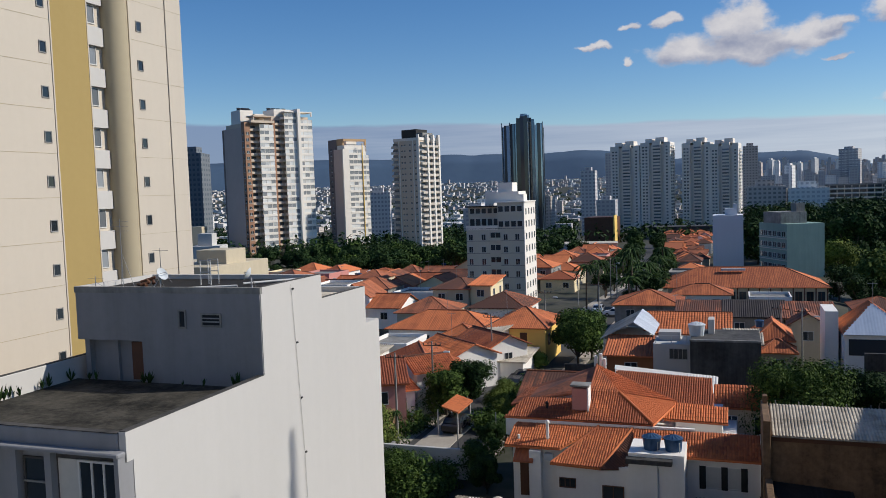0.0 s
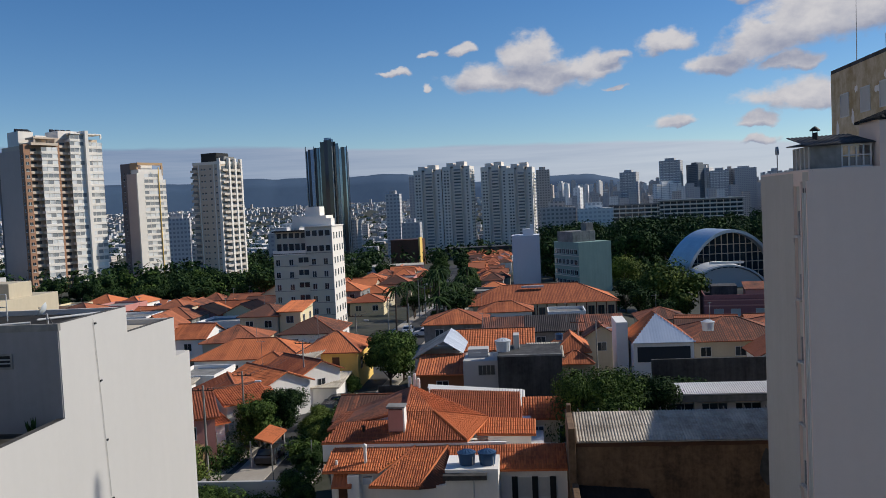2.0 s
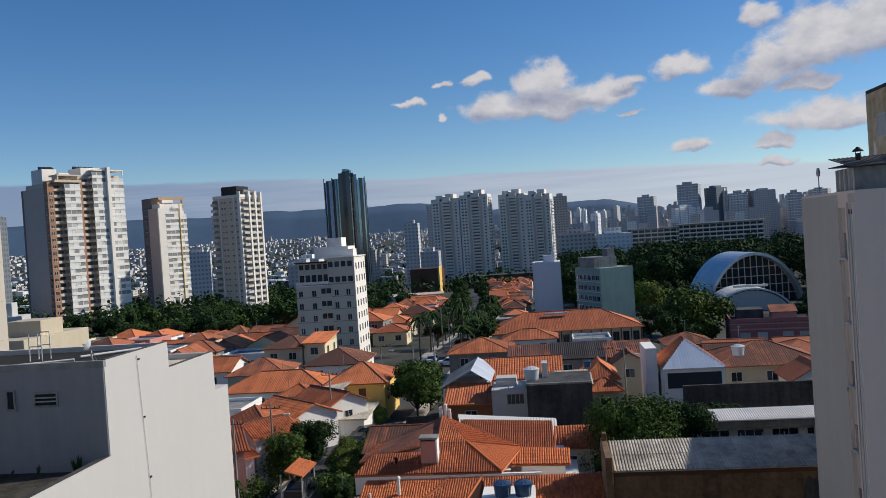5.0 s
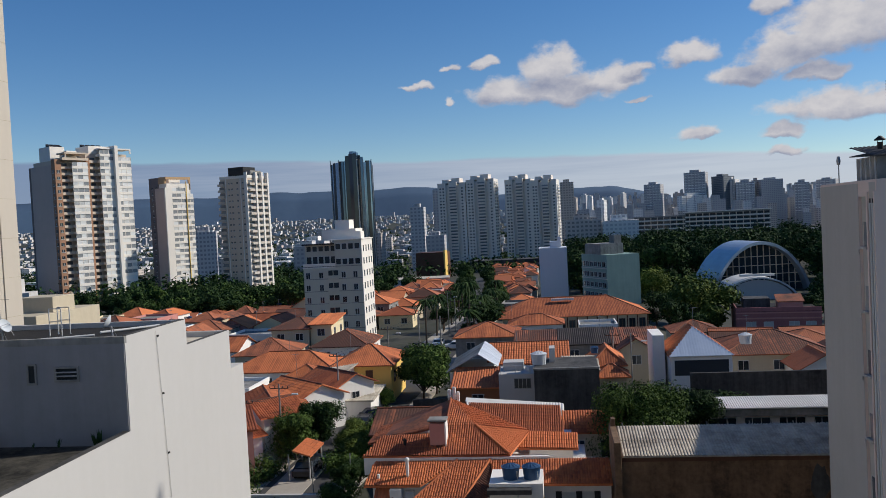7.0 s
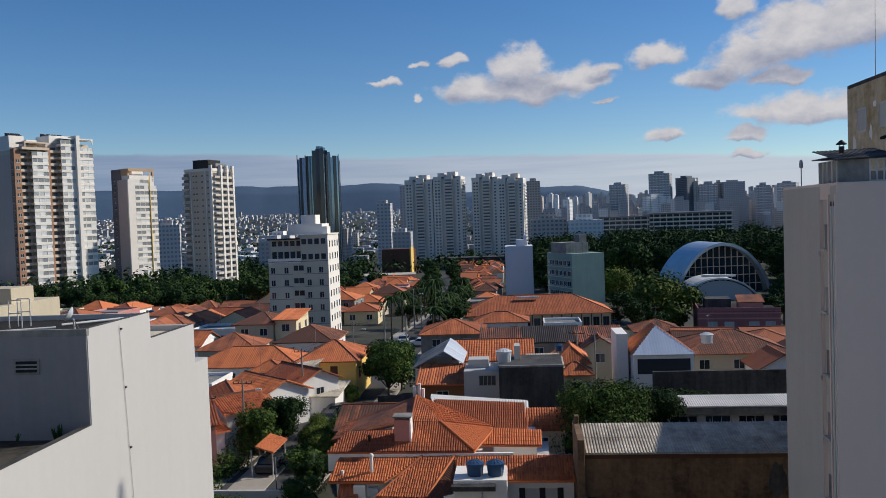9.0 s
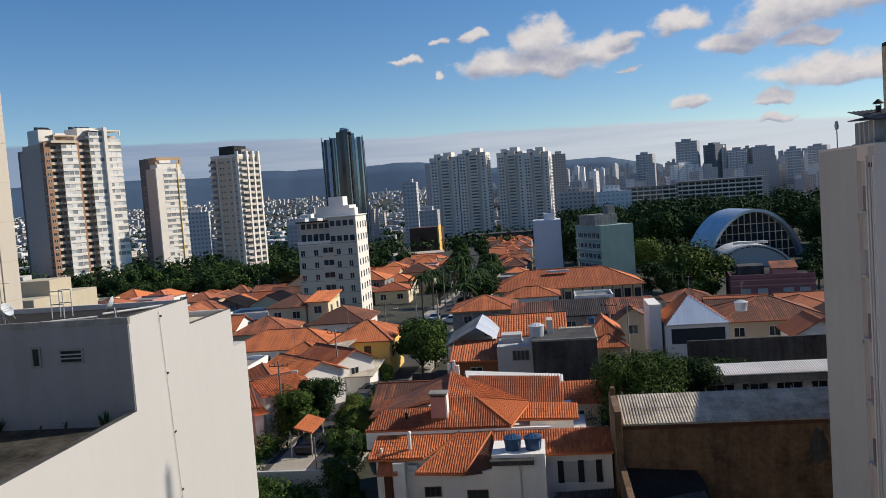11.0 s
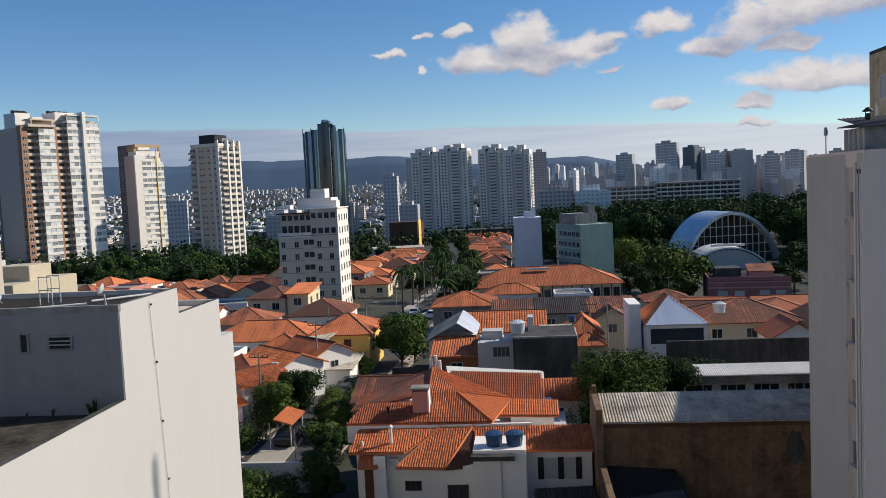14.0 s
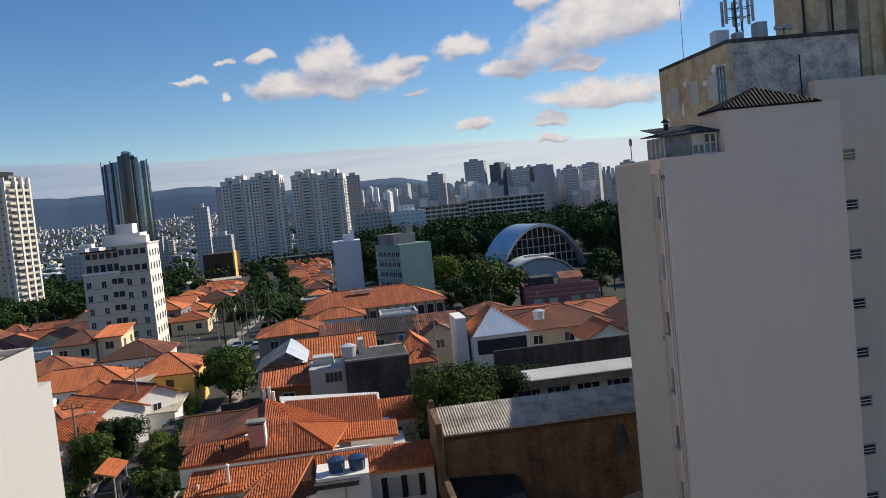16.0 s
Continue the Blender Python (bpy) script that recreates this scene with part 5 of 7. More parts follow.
part("roof_wing", Mesh().box(13.5, 17, 4, 13, 58, 62.0), "concrete", t3)
part("parapet", Mesh().box(0.8, 17.7, -0.3, 0.3, 58, 59.4).box(17.2, 17.7, 0.3, 16.7, 58, 59.4), "tower_white", t3)
for x in (4.2, 13.2):
    part("pilaster", Mesh().box(x, x + 0.5, -0.3, 0, -6, 58.4), "tower_white", t3)
for x, y in ((16.0, -0.6), (17.5, 5.2), (17.5, 10.4), (17.5, 15.4)):
    part("corner_fin", Mesh().box(x, x + 1.6, y, y + (0.6 if x < 17 else 1.3), -6, 61), "tower_white", t3)
far_windows(t3, [(6.2, 0), (8.0, 0), (11.4, 0), (14.8, 0)], 0, 4, 18, 3.02, 0.9, 0.8)
balconies(t3, [(1.9, 0)], 0, 3, 18, 3.02, 3.6, 1.3, "tower_tan_pale")
balconies(t3, [(17.5, 2.6), (17.5, 8.5), (17.5, 13.6)], 90, 3, 18, 3.02, 4.2, 1.4, "tower_tan_pale")

# dark glass tower
gt = thing("office_tower", -146.5, 606, -14, 12, "dark glass office tower with vertical blue strips and steel fins", "tower", "high-rises")
prof = [(-15, -6), (-9, -9), (-5, -9), (-4, -12), (4, -12), (5, -9), (9, -9), (15, -6), (15, 12), (-15, 12)]
n = len(prof)
tops = (84, 85, 85, 90, 91, 89, 85, 83, 83)
part("core", Mesh().add([(x * 0.97, y * 0.97, z) for z in (-6, 83) for x, y in prof], [tuple(range(n - 1, -1, -1)), tuple(range(n, 2 * n))] + [(i, (i + 1) % n, n + (i + 1) % n, n + i) for i in range(n)]), "dark_curtain", gt)
for e in range(9):
    (ax, ay), (bx, by) = prof[e], prof[e + 1]
    long = math.hypot(bx - ax, by - ay)
    strips = max(1, round(long / 2.4))
    for q in range(strips):
        u0, u1 = q / strips, (q + 1) / strips
        p0, p1 = Vector((ax + (bx - ax) * u0, ay + (by - ay) * u0)), Vector((ax + (bx - ax) * u1, ay + (by - ay) * u1))
        out = Vector((p1.y - p0.y, p0.x - p1.x)).normalized()
        k0, k1 = out * (0.25 + 0.35 * ((q * 7 + e * 3) % 3)), out * (0.25 + 0.35 * ((q * 5 + e) % 3))
        top = tops[e] - (1.2 if (q + e) % 3 == 0 else 0)
        v = [(*(p0 + k0), -6), (*(p1 + k1), -6), (*(p1 + k1), top), (*(p0 + k0), top), (*(p0 - out), -6), (*(p1 - out), -6), (*(p1 - out), top), (*(p0 - out), top)]
        part("glass_strip", Mesh().add(v, [(0, 1, 2, 3), (1, 5, 6, 2), (5, 4, 7, 6), (4, 0, 3, 7), (3, 2, 6, 7)]), "blue_glass" if (q + e) % 2 == 0 and e != 3 else "dark_curtain", gt)
part("crown", Mesh().tube((1.5, -8, 83), (1.5, -8, 92), 2.6, n=16), "blue_glass", gt, "round-topped glass bay")
part("crown", Mesh().box(-4, 4, -9, 6, 83, 89), "dark_curtain", gt)
for x, y in ((-15, -6.3), (-9, -9.4), (4.4, -11.4), (9, -9.4), (15, -6.3)):
    part("fin", Mesh().box(x - 0.3, x + 0.3, y - 0.9, y + 0.3, -6, 86), "tower_white" if x == 4.4 else "steel", gt, "pale steel fin" if x == 4.4 else "")

# grey pairs


def grey_tower(x, y, z, turn, w, d, h, label):
    ob = thing("apartment_tower", x, y, z, turn, label, "tower", "high-rises")
    bays = [(0, w * 0.3, 0), (w * 0.3, w * 0.42, 1.8), (w * 0.42, w * 0.7, -0.8), (w * 0.7, w * 0.8, 1.8), (w * 0.8, w, 0)]
    for x0, x1, back in bays:
        part("wall", Mesh().box(x0, x1, back, d, -8, h - back), "tower_grey", ob)
    # paler slab on the sunlit side; the sunlight is put into its colour
    part("wall", Mesh().box(w, w + 0.3, 0, d, -8, h), "tower_white", ob)
    part("roof_room", Mesh().box(w * 0.15, w * 0.4, 3, d - 3, h, h + 3.5).box(w * 0.5, w * 0.8, 3, d - 3, h, h + 4.5), "tower_grey", ob)
    floors = int((h - 6) / 3.0)
    far_windows(ob, [(w * 0.1, 0), (w * 0.21, 0), (w * 0.9, 0)], 0, 4, floors, 3.0, 1.6, 1.3)
    balconies(ob, [(w * 0.56, -0.8)], 0, 3.5, floors, 3.0, w * 0.26, 1.4, "tower_grey")
    balconies(ob, [(w + 0.3, d * 0.3), (w + 0.3, d * 0.7)], 90, 3.5, floors, 3.0, d * 0.3, 1.2, "tower_white")
    return ob


grey_tower(-108, 795, -22, -8, 27, 20, 82, "grey balcony tower with stepped bays")
grey_tower(-80, 792, -22, -8, 27, 20, 84, "grey balcony tower beside its twin")
grey_tower(-43, 795, -22, -8, 25, 20, 82, "grey balcony tower, its sunlit side coloured paler")
grey_tower(-18, 792, -22, -8, 24, 20, 80, "grey balcony tower beside its twin")

# ---- blocks beyond the houses ----
sl = thing("apartment_building", -4.4, 265, -4, 0, "pale blue blank slab of a building", "building")
part("wall", Mesh().box(0, 8.8, 0, 12, -4, 16.6), "blue_wall", sl)
part("roof_room", Mesh().box(3.5, 6, 2, 6, 16.6, 18.6).box(6, 7, 2, 4, 16.6, 20), "blue_wall", sl)
for k in range(5):
    window(sl, 0, 4, 2 + k * 2.8, -90, 1.2, 1.2)
gb = thing("apartment_building", 15.6, 248, -4, 25, "sea-green rendered block with ribbon windows on one side", "building")
part("wall", Mesh().box(0, 11, 0, 16, -4, 14.4), "green_wall", gb)
part("roof_room", Mesh().box(0.3, 8, 4, 14, 14.4, 17.6).box(5.5, 8, 5, 8, 17.6, 20), "concrete", gb)
for k in range(4):
    for y in (1.8, 4.4, 7.0, 9.6, 12.2, 14.4):
        window(gb, 0, y, 1.5 + k * 3.1, -90, 1.9, 1.4)
    part("ledge", Mesh().box(-0.3, 0, 0, 16, 0.9 + k * 3.1, 1.1 + k * 3.1), "white", gb)

# domed hall
dm = thing("domed_hall", 67.2, 283, -6, 11, "barrel-vaulted hall with a grey metal shell and a gridded glass end", "hall")
R0, RISE, PEAK = 16.2, 1.02, 1.35


def vault(r, y0, y1, zc, t=0.5, n=24, squash=1.0, peak=1.0):
    m = Mesh()
    v = []
    for y in (y0, y1):
        for q in (r, r - t):
            v += [(q * math.cos(math.pi * i / n), y, zc + squash * q * max(0, math.sin(math.pi * i / n)) ** peak) for i in range(n + 1)]
    k = n + 1
    f = []
    for i in range(n):
        f += [(i, i + 1, 2 * k + i + 1, 2 * k + i), (k + i + 1, k + i, 3 * k + i, 3 * k + i + 1), (i + 1, i, k + i, k + i + 1), (2 * k + i, 2 * k + i + 1, 3 * k + i + 1, 3 * k + i)]
    return m.add(v, f, 0, False)


part("shell", vault(R0, -2, 18, 0.5, 1.0, 32, RISE, PEAK), "metal", dm, "curved grey metal shell")
part("glass_end", Mesh().add([((R0 - 1) * math.cos(math.pi * i / 24), 1.5, 0.5 + RISE * (R0 - 1) * max(0, math.sin(math.pi * i / 24)) ** PEAK) for i in range(25)], [tuple(range(24, -1, -1))]), "glass", dm)
for i in range(-6, 7):
    x = i * 2.1
    part("mullion", Mesh().box(x - 0.12, x + 0.12, 1.2, 1.5, 0, 0.5 + RISE * (R0 - 1) * max(0.02, 1 - (x / (R0 - 1)) ** 2) ** (PEAK / 2)), "tower_beige", dm)
for z in (3, 6, 9, 12):
    w = (R0 - 1) * math.sqrt(1 - ((z - 0.5) / (RISE * (R0 - 1))) ** (2 / PEAK))
    part("transom", Mesh().box(-w, w, 1.25, 1.45, z - 0.12, z + 0.12), "tower_beige", dm)
lv = thing("vaulted_shed", 61.0, 258, -6.8, 0, "low white vaulted roof in front of the domed hall", "hall")
part("shell", vault(12.5, 0, 17, -2.0, 0.6, squash=0.8), "fibre_new", lv)
part("end_wall", Mesh().add([(11.5 * math.cos(math.pi * i / 24), 0.6, -2 + 0.8 * 11.5 * math.sin(math.pi * i / 24)) for i in range(25)], [tuple(range(24, -1, -1))]), "white", lv)
part("skylight", Mesh().cham(-5, 5, 2, 3.2, 8.2, 8.9), "fibre_new", lv)
# maroon building
mr = thing("house", 38.5, 184, -5.2, -8, "maroon rendered two-storey building with white shuttered windows", "house")
part("wall", Mesh().box(0, 17, 0, 16, -3, 5.2), "maroon", mr)
part("cornice", Mesh().box(-0.15, 17.15, -0.2, 0, 3.6, 3.9).box(-0.15, 17.15, -0.15, 0, 4.8, 5.0), "pink", mr)
part("roof_slab", Mesh().box(0, 17, 0, 16, 5.2, 5.25), "tar", mr)
part("parapet", Mesh().box(0, 17, 0, 0.2, 5.25, 6.1).box(0, 0.2, 0.2, 16, 5.25, 6.1), "maroon", mr)
part("roof_room", Mesh().box(2, 7.5, 6, 12, 5.25, 7.4), "dark_concrete", mr)
part("roof_room", Mesh().box(9, 14, 4, 9, 5.25, 6.9), "pink", mr)
slope(mr, [(8.7, 3.7, 6.9), (14.3, 3.7, 6.9), (14.3, 9.3, 8.0), (8.7, 9.3, 8.0)], "tile_old", 0.4)
for x in (3.0, 6.5, 11.6, 14.9):
    window(mr, x, 0, 0.9, 0, 1.9, 2.1, glass="curtain", bars=1)

# ---- tiled house in the foreground ----
OX, OY = -8.0, 54.5
nh = thing("house", OX, OY, 0, 0, "white rendered house with bright orange clay-tile roofs and chimneys", "house")


def loc(*pts):
    return [(x - OX, y - OY, z) for x, y, z in pts]


def wblock(x0, x1, y0, y1, z0, z1):
    return Mesh().box(x0 - OX, x1 - OX, y0 - OY, y1 - OY, z0, z1)


part("wall", wblock(-13.0, -1.3, 55.0, 66.0, -1, 4.75), "house_white", nh)
part("wall", wblock(-1.3, 3.1, 55.0, 60.0, -1, 4.75), "house_white", nh)
part("wall", wblock(-9.6, -4.6, 53.5, 55.0, -1, 4.15), "house_white", nh)
part("upper_wall", wblock(-13.6, -4.1, 57.25, 65.0, 4.75, 6.05), "house_white", nh)
part("gutter_wall", wblock(-14.0, -0.9, 56.95, 57.2, 4.8, 6.0), "house_white", nh, "white band between the two roofs")
TR = dict(pitch=0.17, row=0.42, height=0.085)
slope(nh, loc((-13.5, 54.5, 4.8), (-9.6, 54.5, 4.8), (-7.3, 56.95, 5.75), (-13.2, 56.95, 5.75)), "tile", **TR)
slope(nh, loc((-10.0, 53.1, 4.25), (-6.6, 52.9, 4.2), (-5.0, 56.95, 5.8), (-7.3, 56.95, 5.8)), "tile", **TR)
slope(nh, loc((-5.0, 56.95, 5.8), (-6.6, 52.9, 4.2), (-4.6, 54.0, 4.0), (-3.6, 56.95, 5.2)), "tile_old", **TR)
slope(nh, loc((-4.6, 54.4, 4.85), (3.2, 54.4, 4.85), (3.2, 57.0, 5.8), (-5.0, 57.0, 5.8)), "tile", **TR)
ridge(nh, *loc((-9.9, 53.2, 4.3), (-7.3, 56.95, 5.85)), "tile", 0.1)
ridge(nh, *loc((-6.6, 52.95, 4.25), (-5.0, 56.95, 5.85)), "tile", 0.1)
slope(nh, loc((-14.1, 57.0, 6.1), (-8.4, 57.0, 6.1), (-8.4, 59.3, 7.1), (-13.1, 59.1, 7.0)), "tile", **TR)
slope(nh, loc((-8.4, 57.0, 6.1), (-3.6, 57.0, 6.1), (-6.2, 60.0, 7.45), (-8.4, 60.0, 7.45)), "tile", **TR)
slope(nh, loc((-3.6, 57.0, 6.1), (-2.4, 63.0, 6.2), (-6.2, 60.0, 7.45)), "tile", **TR)
slope(nh, loc((-6.2, 60.0, 7.47), (-2.4, 63.0, 6.25), (-8.6, 65.0, 8.4)), "tile", **TR)
slope(nh, loc((-8.4, 60.0, 7.47), (-6.2, 60.0, 7.47), (-8.6, 65.0, 8.4)), "tile", **TR)
slope(nh, loc((-14.6, 66.0, 6.0), (-14.2, 59.3, 6.4), (-8.4, 60.0, 7.6), (-8.6, 65.0, 8.35)), "tile_old", **TR)
ridge(nh, *loc((-6.2, 60.0, 7.52), (-3.65, 57.05, 6.2)), "tile", 0.1)
ridge(nh, *loc((-8.4, 60.0, 7.55), (-8.6, 65.0, 8.45)), "tile", 0.1)
slope(nh, loc((-5.4, 63.2, 6.2), (0.2, 63.2, 6.0), (0.0, 66.6, 7.3), (-7.4, 66.8, 7.6)), "tile", **TR)
slope(nh, loc((-3.2, 60.8, 5.5), (1.2, 60.8, 5.4), (1.2, 62.6, 6.1), (-4.0, 62.8, 6.25)), "tile", **TR)
part("wall", wblock(-2.4, 0.8, 61.0, 66.4, 0, 5.4), "house_white", nh)
part("chimney", wblock(-9.35, -8.25, 58.0, 58.9, 6.3, 8.15), "pink", nh, "square pink and white chimney")
part("chimney_side", wblock(-8.25, -8.15, 57.9, 59.0, 6.3, 8.3), "house_white", nh)
part("chimney_cap", wblock(-9.45, -8.1, 57.85, 59.05, 8.3, 8.42), "concrete", nh)
for x, h in ((-8.75, 9.1), (-8.35, 9.3), (-8.05, 8.9)):
    part("flue", Mesh().cham(x - OX - 0.12, x - OX + 0.12, 10.6, 10.85, 7.6, h, 0.03), "house_white", nh)
part("vent_pipe", Mesh().tube((-2.6, 0.9, 4.9), (-2.6, 0.9, 6.3), 0.11, n=10).lathe(-2.6, 0.9, [(0.16, 6.3), (0.16, 6.42), (0.05, 6.5)], 10), "house_white", nh)
part("vent_pipe", Mesh().tube((-4.6, 0.7, 4.9), (-4.6, 0.7, 5.4), 0.09, n=8), "house_white", nh)
part("vent_pipe", Mesh().lathe(-3.2, 3.6, [(0.1, 6.3), (0.1, 6.9), (0.16, 6.95), (0.05, 7.1)], 8), "iron", nh)
# tank room
part("tank_room", wblock(-4.7, -1.3, 51.9, 55.0, -1, 5.72), "house_white", nh)
part("ledge", wblock(-4.8, -2.0, 51.3, 51.9, 5.2, 5.5), "dark_concrete", nh, "black-stained concrete ledge")
part("drainpipe", Mesh().tube((5.1, -2.65, 0), (5.1, -2.65, 5.2), 0.06, n=8), "frame", nh)
part("wall", wblock(-11.7, -10.9, 54.3, 55.0, -1, 4.6), "house_white", nh)
part("door", wblock(-12.5, -11.9, 54.93, 55.0, 1.2, 4.0), "wood", nh, "brown wooden door")
slope(nh, loc((-12.8, 54.1, 3.9), (-11.4, 54.1, 3.9), (-11.4, 55.0, 4.5), (-12.8, 55.0, 4.5)), "tile_old", pitch=0.21, height=0.06)
window(nh, -8.9 - OX, 53.5 - OY, 2.6, 0, 1.0, 0.55, bars=2, trim="wood")
window(nh, -5.9 - OX, 53.5 - OY, 1.6, 0, 1.3, 1.25, bars=1, trim="wood")
for x in (-0.35, 1.0, 2.2):
    part("shutter", wblock(x - 0.2, x + 0.2, 54.9, 55.0, 2.7, 4.2), "iron", nh, "black wooden shutter")
window(nh, 0.32 - OX, 55.0 - OY, 2.8, 0, 0.9, 1.3, glass="curtain", bars=0)
window(nh, 1.62 - OX, 55.0 - OY, 2.8, 0, 0.8, 1.3, glass="curtain", bars=0)
part("air_conditioner", wblock(-10.7, -10.1, 54.6, 55.0, 3.9, 4.35), "tank_pale", nh)


def water_tank(x, y, z, r, mat, label):
    ob = thing("water_tank", x, y, z, 0, label, "water tank", "water tanks")
    part("vessel", Mesh().lathe(0, 0, [(r * 0.82, 0), (r * 0.97, r * 1.25)], 20), mat, ob)
    part("rim", Mesh().lathe(0, 0, [(r * 1.02, r * 1.25), (r * 1.04, r * 1.36)], 20), mat, ob)
    lid = Mesh()
    n = 20
    v = [(0, 0, r * 1.72)]
    for i in range(n):
        a = 6.2832 * i / n
        q = 1.0 if i % 2 else 0.93
        v += [(r * 0.5 * q * math.cos(a), r * 0.5 * q * math.sin(a), r * (1.6 if i % 2 else 1.55)), (r * q * math.cos(a), r * q * math.sin(a), r * 1.36)]
    f = []
    for i in range(n):
        j = (i + 1) % n
        f += [(0, 1 + 2 * i, 1 + 2 * j), (1 + 2 * i, 2 + 2 * i, 2 + 2 * j, 1 + 2 * j)]
    part("lid", lid.add(v, f), mat, ob, "ribbed lid")
    part("pipe", Mesh().tube((r * 0.7, -r * 0.75, 0), (r * 0.7, -r * 0.75, r), 0.03, n=5), "frame", ob)
    return ob


water_tank(-3.35, 53.0, 5.72, 0.6, "tank", "blue plastic water tank with a ribbed lid")
water_tank(-2.02, 53.0, 5.72, 0.6, "tank", "blue plastic water tank beside its twin")

# ---- long shed with a stained brown wall ----
sh = thing("shed", 3.4, 53, 0, 0, "long shed with corrugated grey roof and stained brown wall", "shed")
part("wall", Mesh().box(0.3, 18, 0, 0.3, -1, 7.05), "brown_wall", sh, "damp-stained tan wall")
part("rear_wall", Mesh().box(0.3, 18, 4.0, 4.3, -1, 7.8).box(17.7, 18, 0.3, 4.0, -1, 7.0), "concrete", sh)
part("end_wall", Mesh().cham(-0.15, 0.28, -0.6, 4.5, -1, 8.1).cham(-0.05, 0.25, 3.6, 4.2, 8.1, 8.6), "brown_wall", sh, "crumbling end wall")
slope(sh, [(0.35, -0.25, 7.1), (18, -0.25, 7.1), (18, 4.1, 7.95), (0.35, 4.1, 7.95)], "fibre", 0.19, 2.2, 0.06, "roof_sheeting", 0.05)
for i in range(12):
    part("post_stub", Mesh().tube((0.8 + i * 1.4, 4.25, 7.8), (0.75 + i * 1.4, 4.25, 8.15), 0.04, n=5), "concrete", sh)
part("fascia", Mesh().box(0.35, 18, -0.12, 0.0, 6.75, 6.98), "wood", sh)
part("damp_stain", Mesh().add([(12.3 + 0.55 * math.cos(k * math.tau / 14) * (1 + 0.25 * math.sin(5 * k)), -0.006, 5.6 + (0.8 if math.sin(k * math.tau / 14) > 0 else 1.5) * math.sin(k * math.tau / 14) * (1 + 0.2 * math.cos(3 * k))) for k in range(14)], [tuple(range(13, -1, -1))]), "dark_concrete", sh, "black damp stain")

# ---- corrugated workshop roofs below ----
ws = thing("workshop", -14, 38, 0, 0, "low workshop under patched grey corrugated sheets", "workshop")
part("wall", Mesh().box(0.3, 14.4, 0.4, 4.0, -1, 3.1).box(0.2, 8.6, 4.0, 8.0, -1, 2.8), "dark_concrete", ws)
slope(ws, [(-0.6, -0.8, 3.0), (15.2, -0.8, 3.0), (15.2, 4.0, 4.35), (-0.2, 4.3, 4.35)], "fibre_dark", 0.2, 1.9, 0.085, "roof_sheeting", 0.04)
slope(ws, [(-1.2, 11.0, 3.0), (2.8, 10.9, 3.0), (9.5, 6.4, 3.75), (15.0, 4.2, 4.3), (-0.2, 4.35, 4.33)], "fibre_dark", 0.2, 1.9, 0.085, "roof_sheeting", 0.04)
part("ridge_cap", Mesh().tube((-0.3, 4.25, 4.36), (15.2, 4.05, 4.36), 0.09, n=6), "fibre_dark", ws)
zb = plane_z((-1.2, 11.0, 3.0), (2.8, 10.9, 3.0), (-0.2, 4.35, 4.33))
za = plane_z((-0.6, -0.8, 3.0), (15.2, -0.8, 3.0), (15.2, 4.0, 4.35))
for x, y, w, d in ((3.0, 1.6, 1.0, 2.0), (4.6, -0.3, 0.3, 4.1), (9.6, 0.2, 0.9, 1.4), (7.0, 0.2, 0.3, 3.5), (8.2, -0.6, 0.8, 1.9), (12.2, -0.4, 0.6, 1.6)):
    part("patch_sheet", ribbed([(x, y), (x + w, y), (x + w, y + d), (x, y + d)], lambda a, b: za(a, b) + 0.05, (0, -1), 0.2, 0.085), "fibre_new" if w < 0.6 else "fibre", ws, "pale replacement sheet")
for x, y, w, d in ((3.6, 7.2, 1.0, 0.9), (7.6, 4.9, 0.9, 1.4), (11.6, 4.5, 0.7, 0.7)):
    part("patch_sheet", ribbed([(x, y), (x + w, y), (x + w, y + d), (x, y + d)], lambda a, b: zb(a, b) + 0.05, (0, 1), 0.2, 0.085), "fibre", ws, "yellowed replacement sheet")
part("patch_sheet", ribbed([(-0.6, 8.6), (4.2, 8.2), (3.0, 10.6), (-0.2, 10.7)], lambda x, y: zb(x, y) + 0.05, (0, 1), 0.177, 0.06), "fibre_new", ws, "bright new corrugated sheets")
part("patch_sheet", ribbed([(5.6, 5.2), (6.8, 5.2), (6.9, 6.8), (5.9, 6.8)], lambda x, y: zb(x, y) + 0.05, (0, 1), 0.177, 0.06), "fibre_new", ws, "bright new corrugated sheets")
for x, y, z in ((-11.2, 44.6, 3.95), (-6.0, 41.6, 4.2), (-1.9, 41.4, 4.15)):
    ob = thing("roof_ventilator", x, y, z - 0.15, 0, "grey turbine ventilator on the workshop ridge", "ventilator", "roof ventilators")
    part("duct", Mesh().tube((0, 0, -0.2), (0, 0, 0.75), 0.2, 0.2, 14), "concrete", ob)
    part("head", Mesh().lathe(0, 0, [(0.22, 0.72), (0.34, 0.80), (0.37, 0.92), (0.30, 1.06), (0.12, 1.12)], 16), "fibre", ob)
# low roofs beside the shed's wall
pw = Mesh().cham(3.35, 3.75, 36, 52.3, -1, 4.6)
solo("garden_wall", pw, "brown_wall", "crumbling brown party wall", "wall")
lr = thing("lean_to", 3.8, 49.0, 0, 0, "dark flat lean-to against the brown wall", "lean-to")
part("wall", Mesh().box(0, 4.4, 0, 3.8, -1, 3.6), "dark_concrete", lr)
slope(lr, [(0, -0.2, 3.6), (4.6, -0.2, 3.3), (4.4, 3.8, 4.0), (0, 3.8, 4.3)], "tar", 0.3, 0, 0.03, "roof_sheeting", 0.05)
lr = thing("lean_to", 3.8, 42.5, 0, 0, "low black shed roof below the wall", "lean-to")
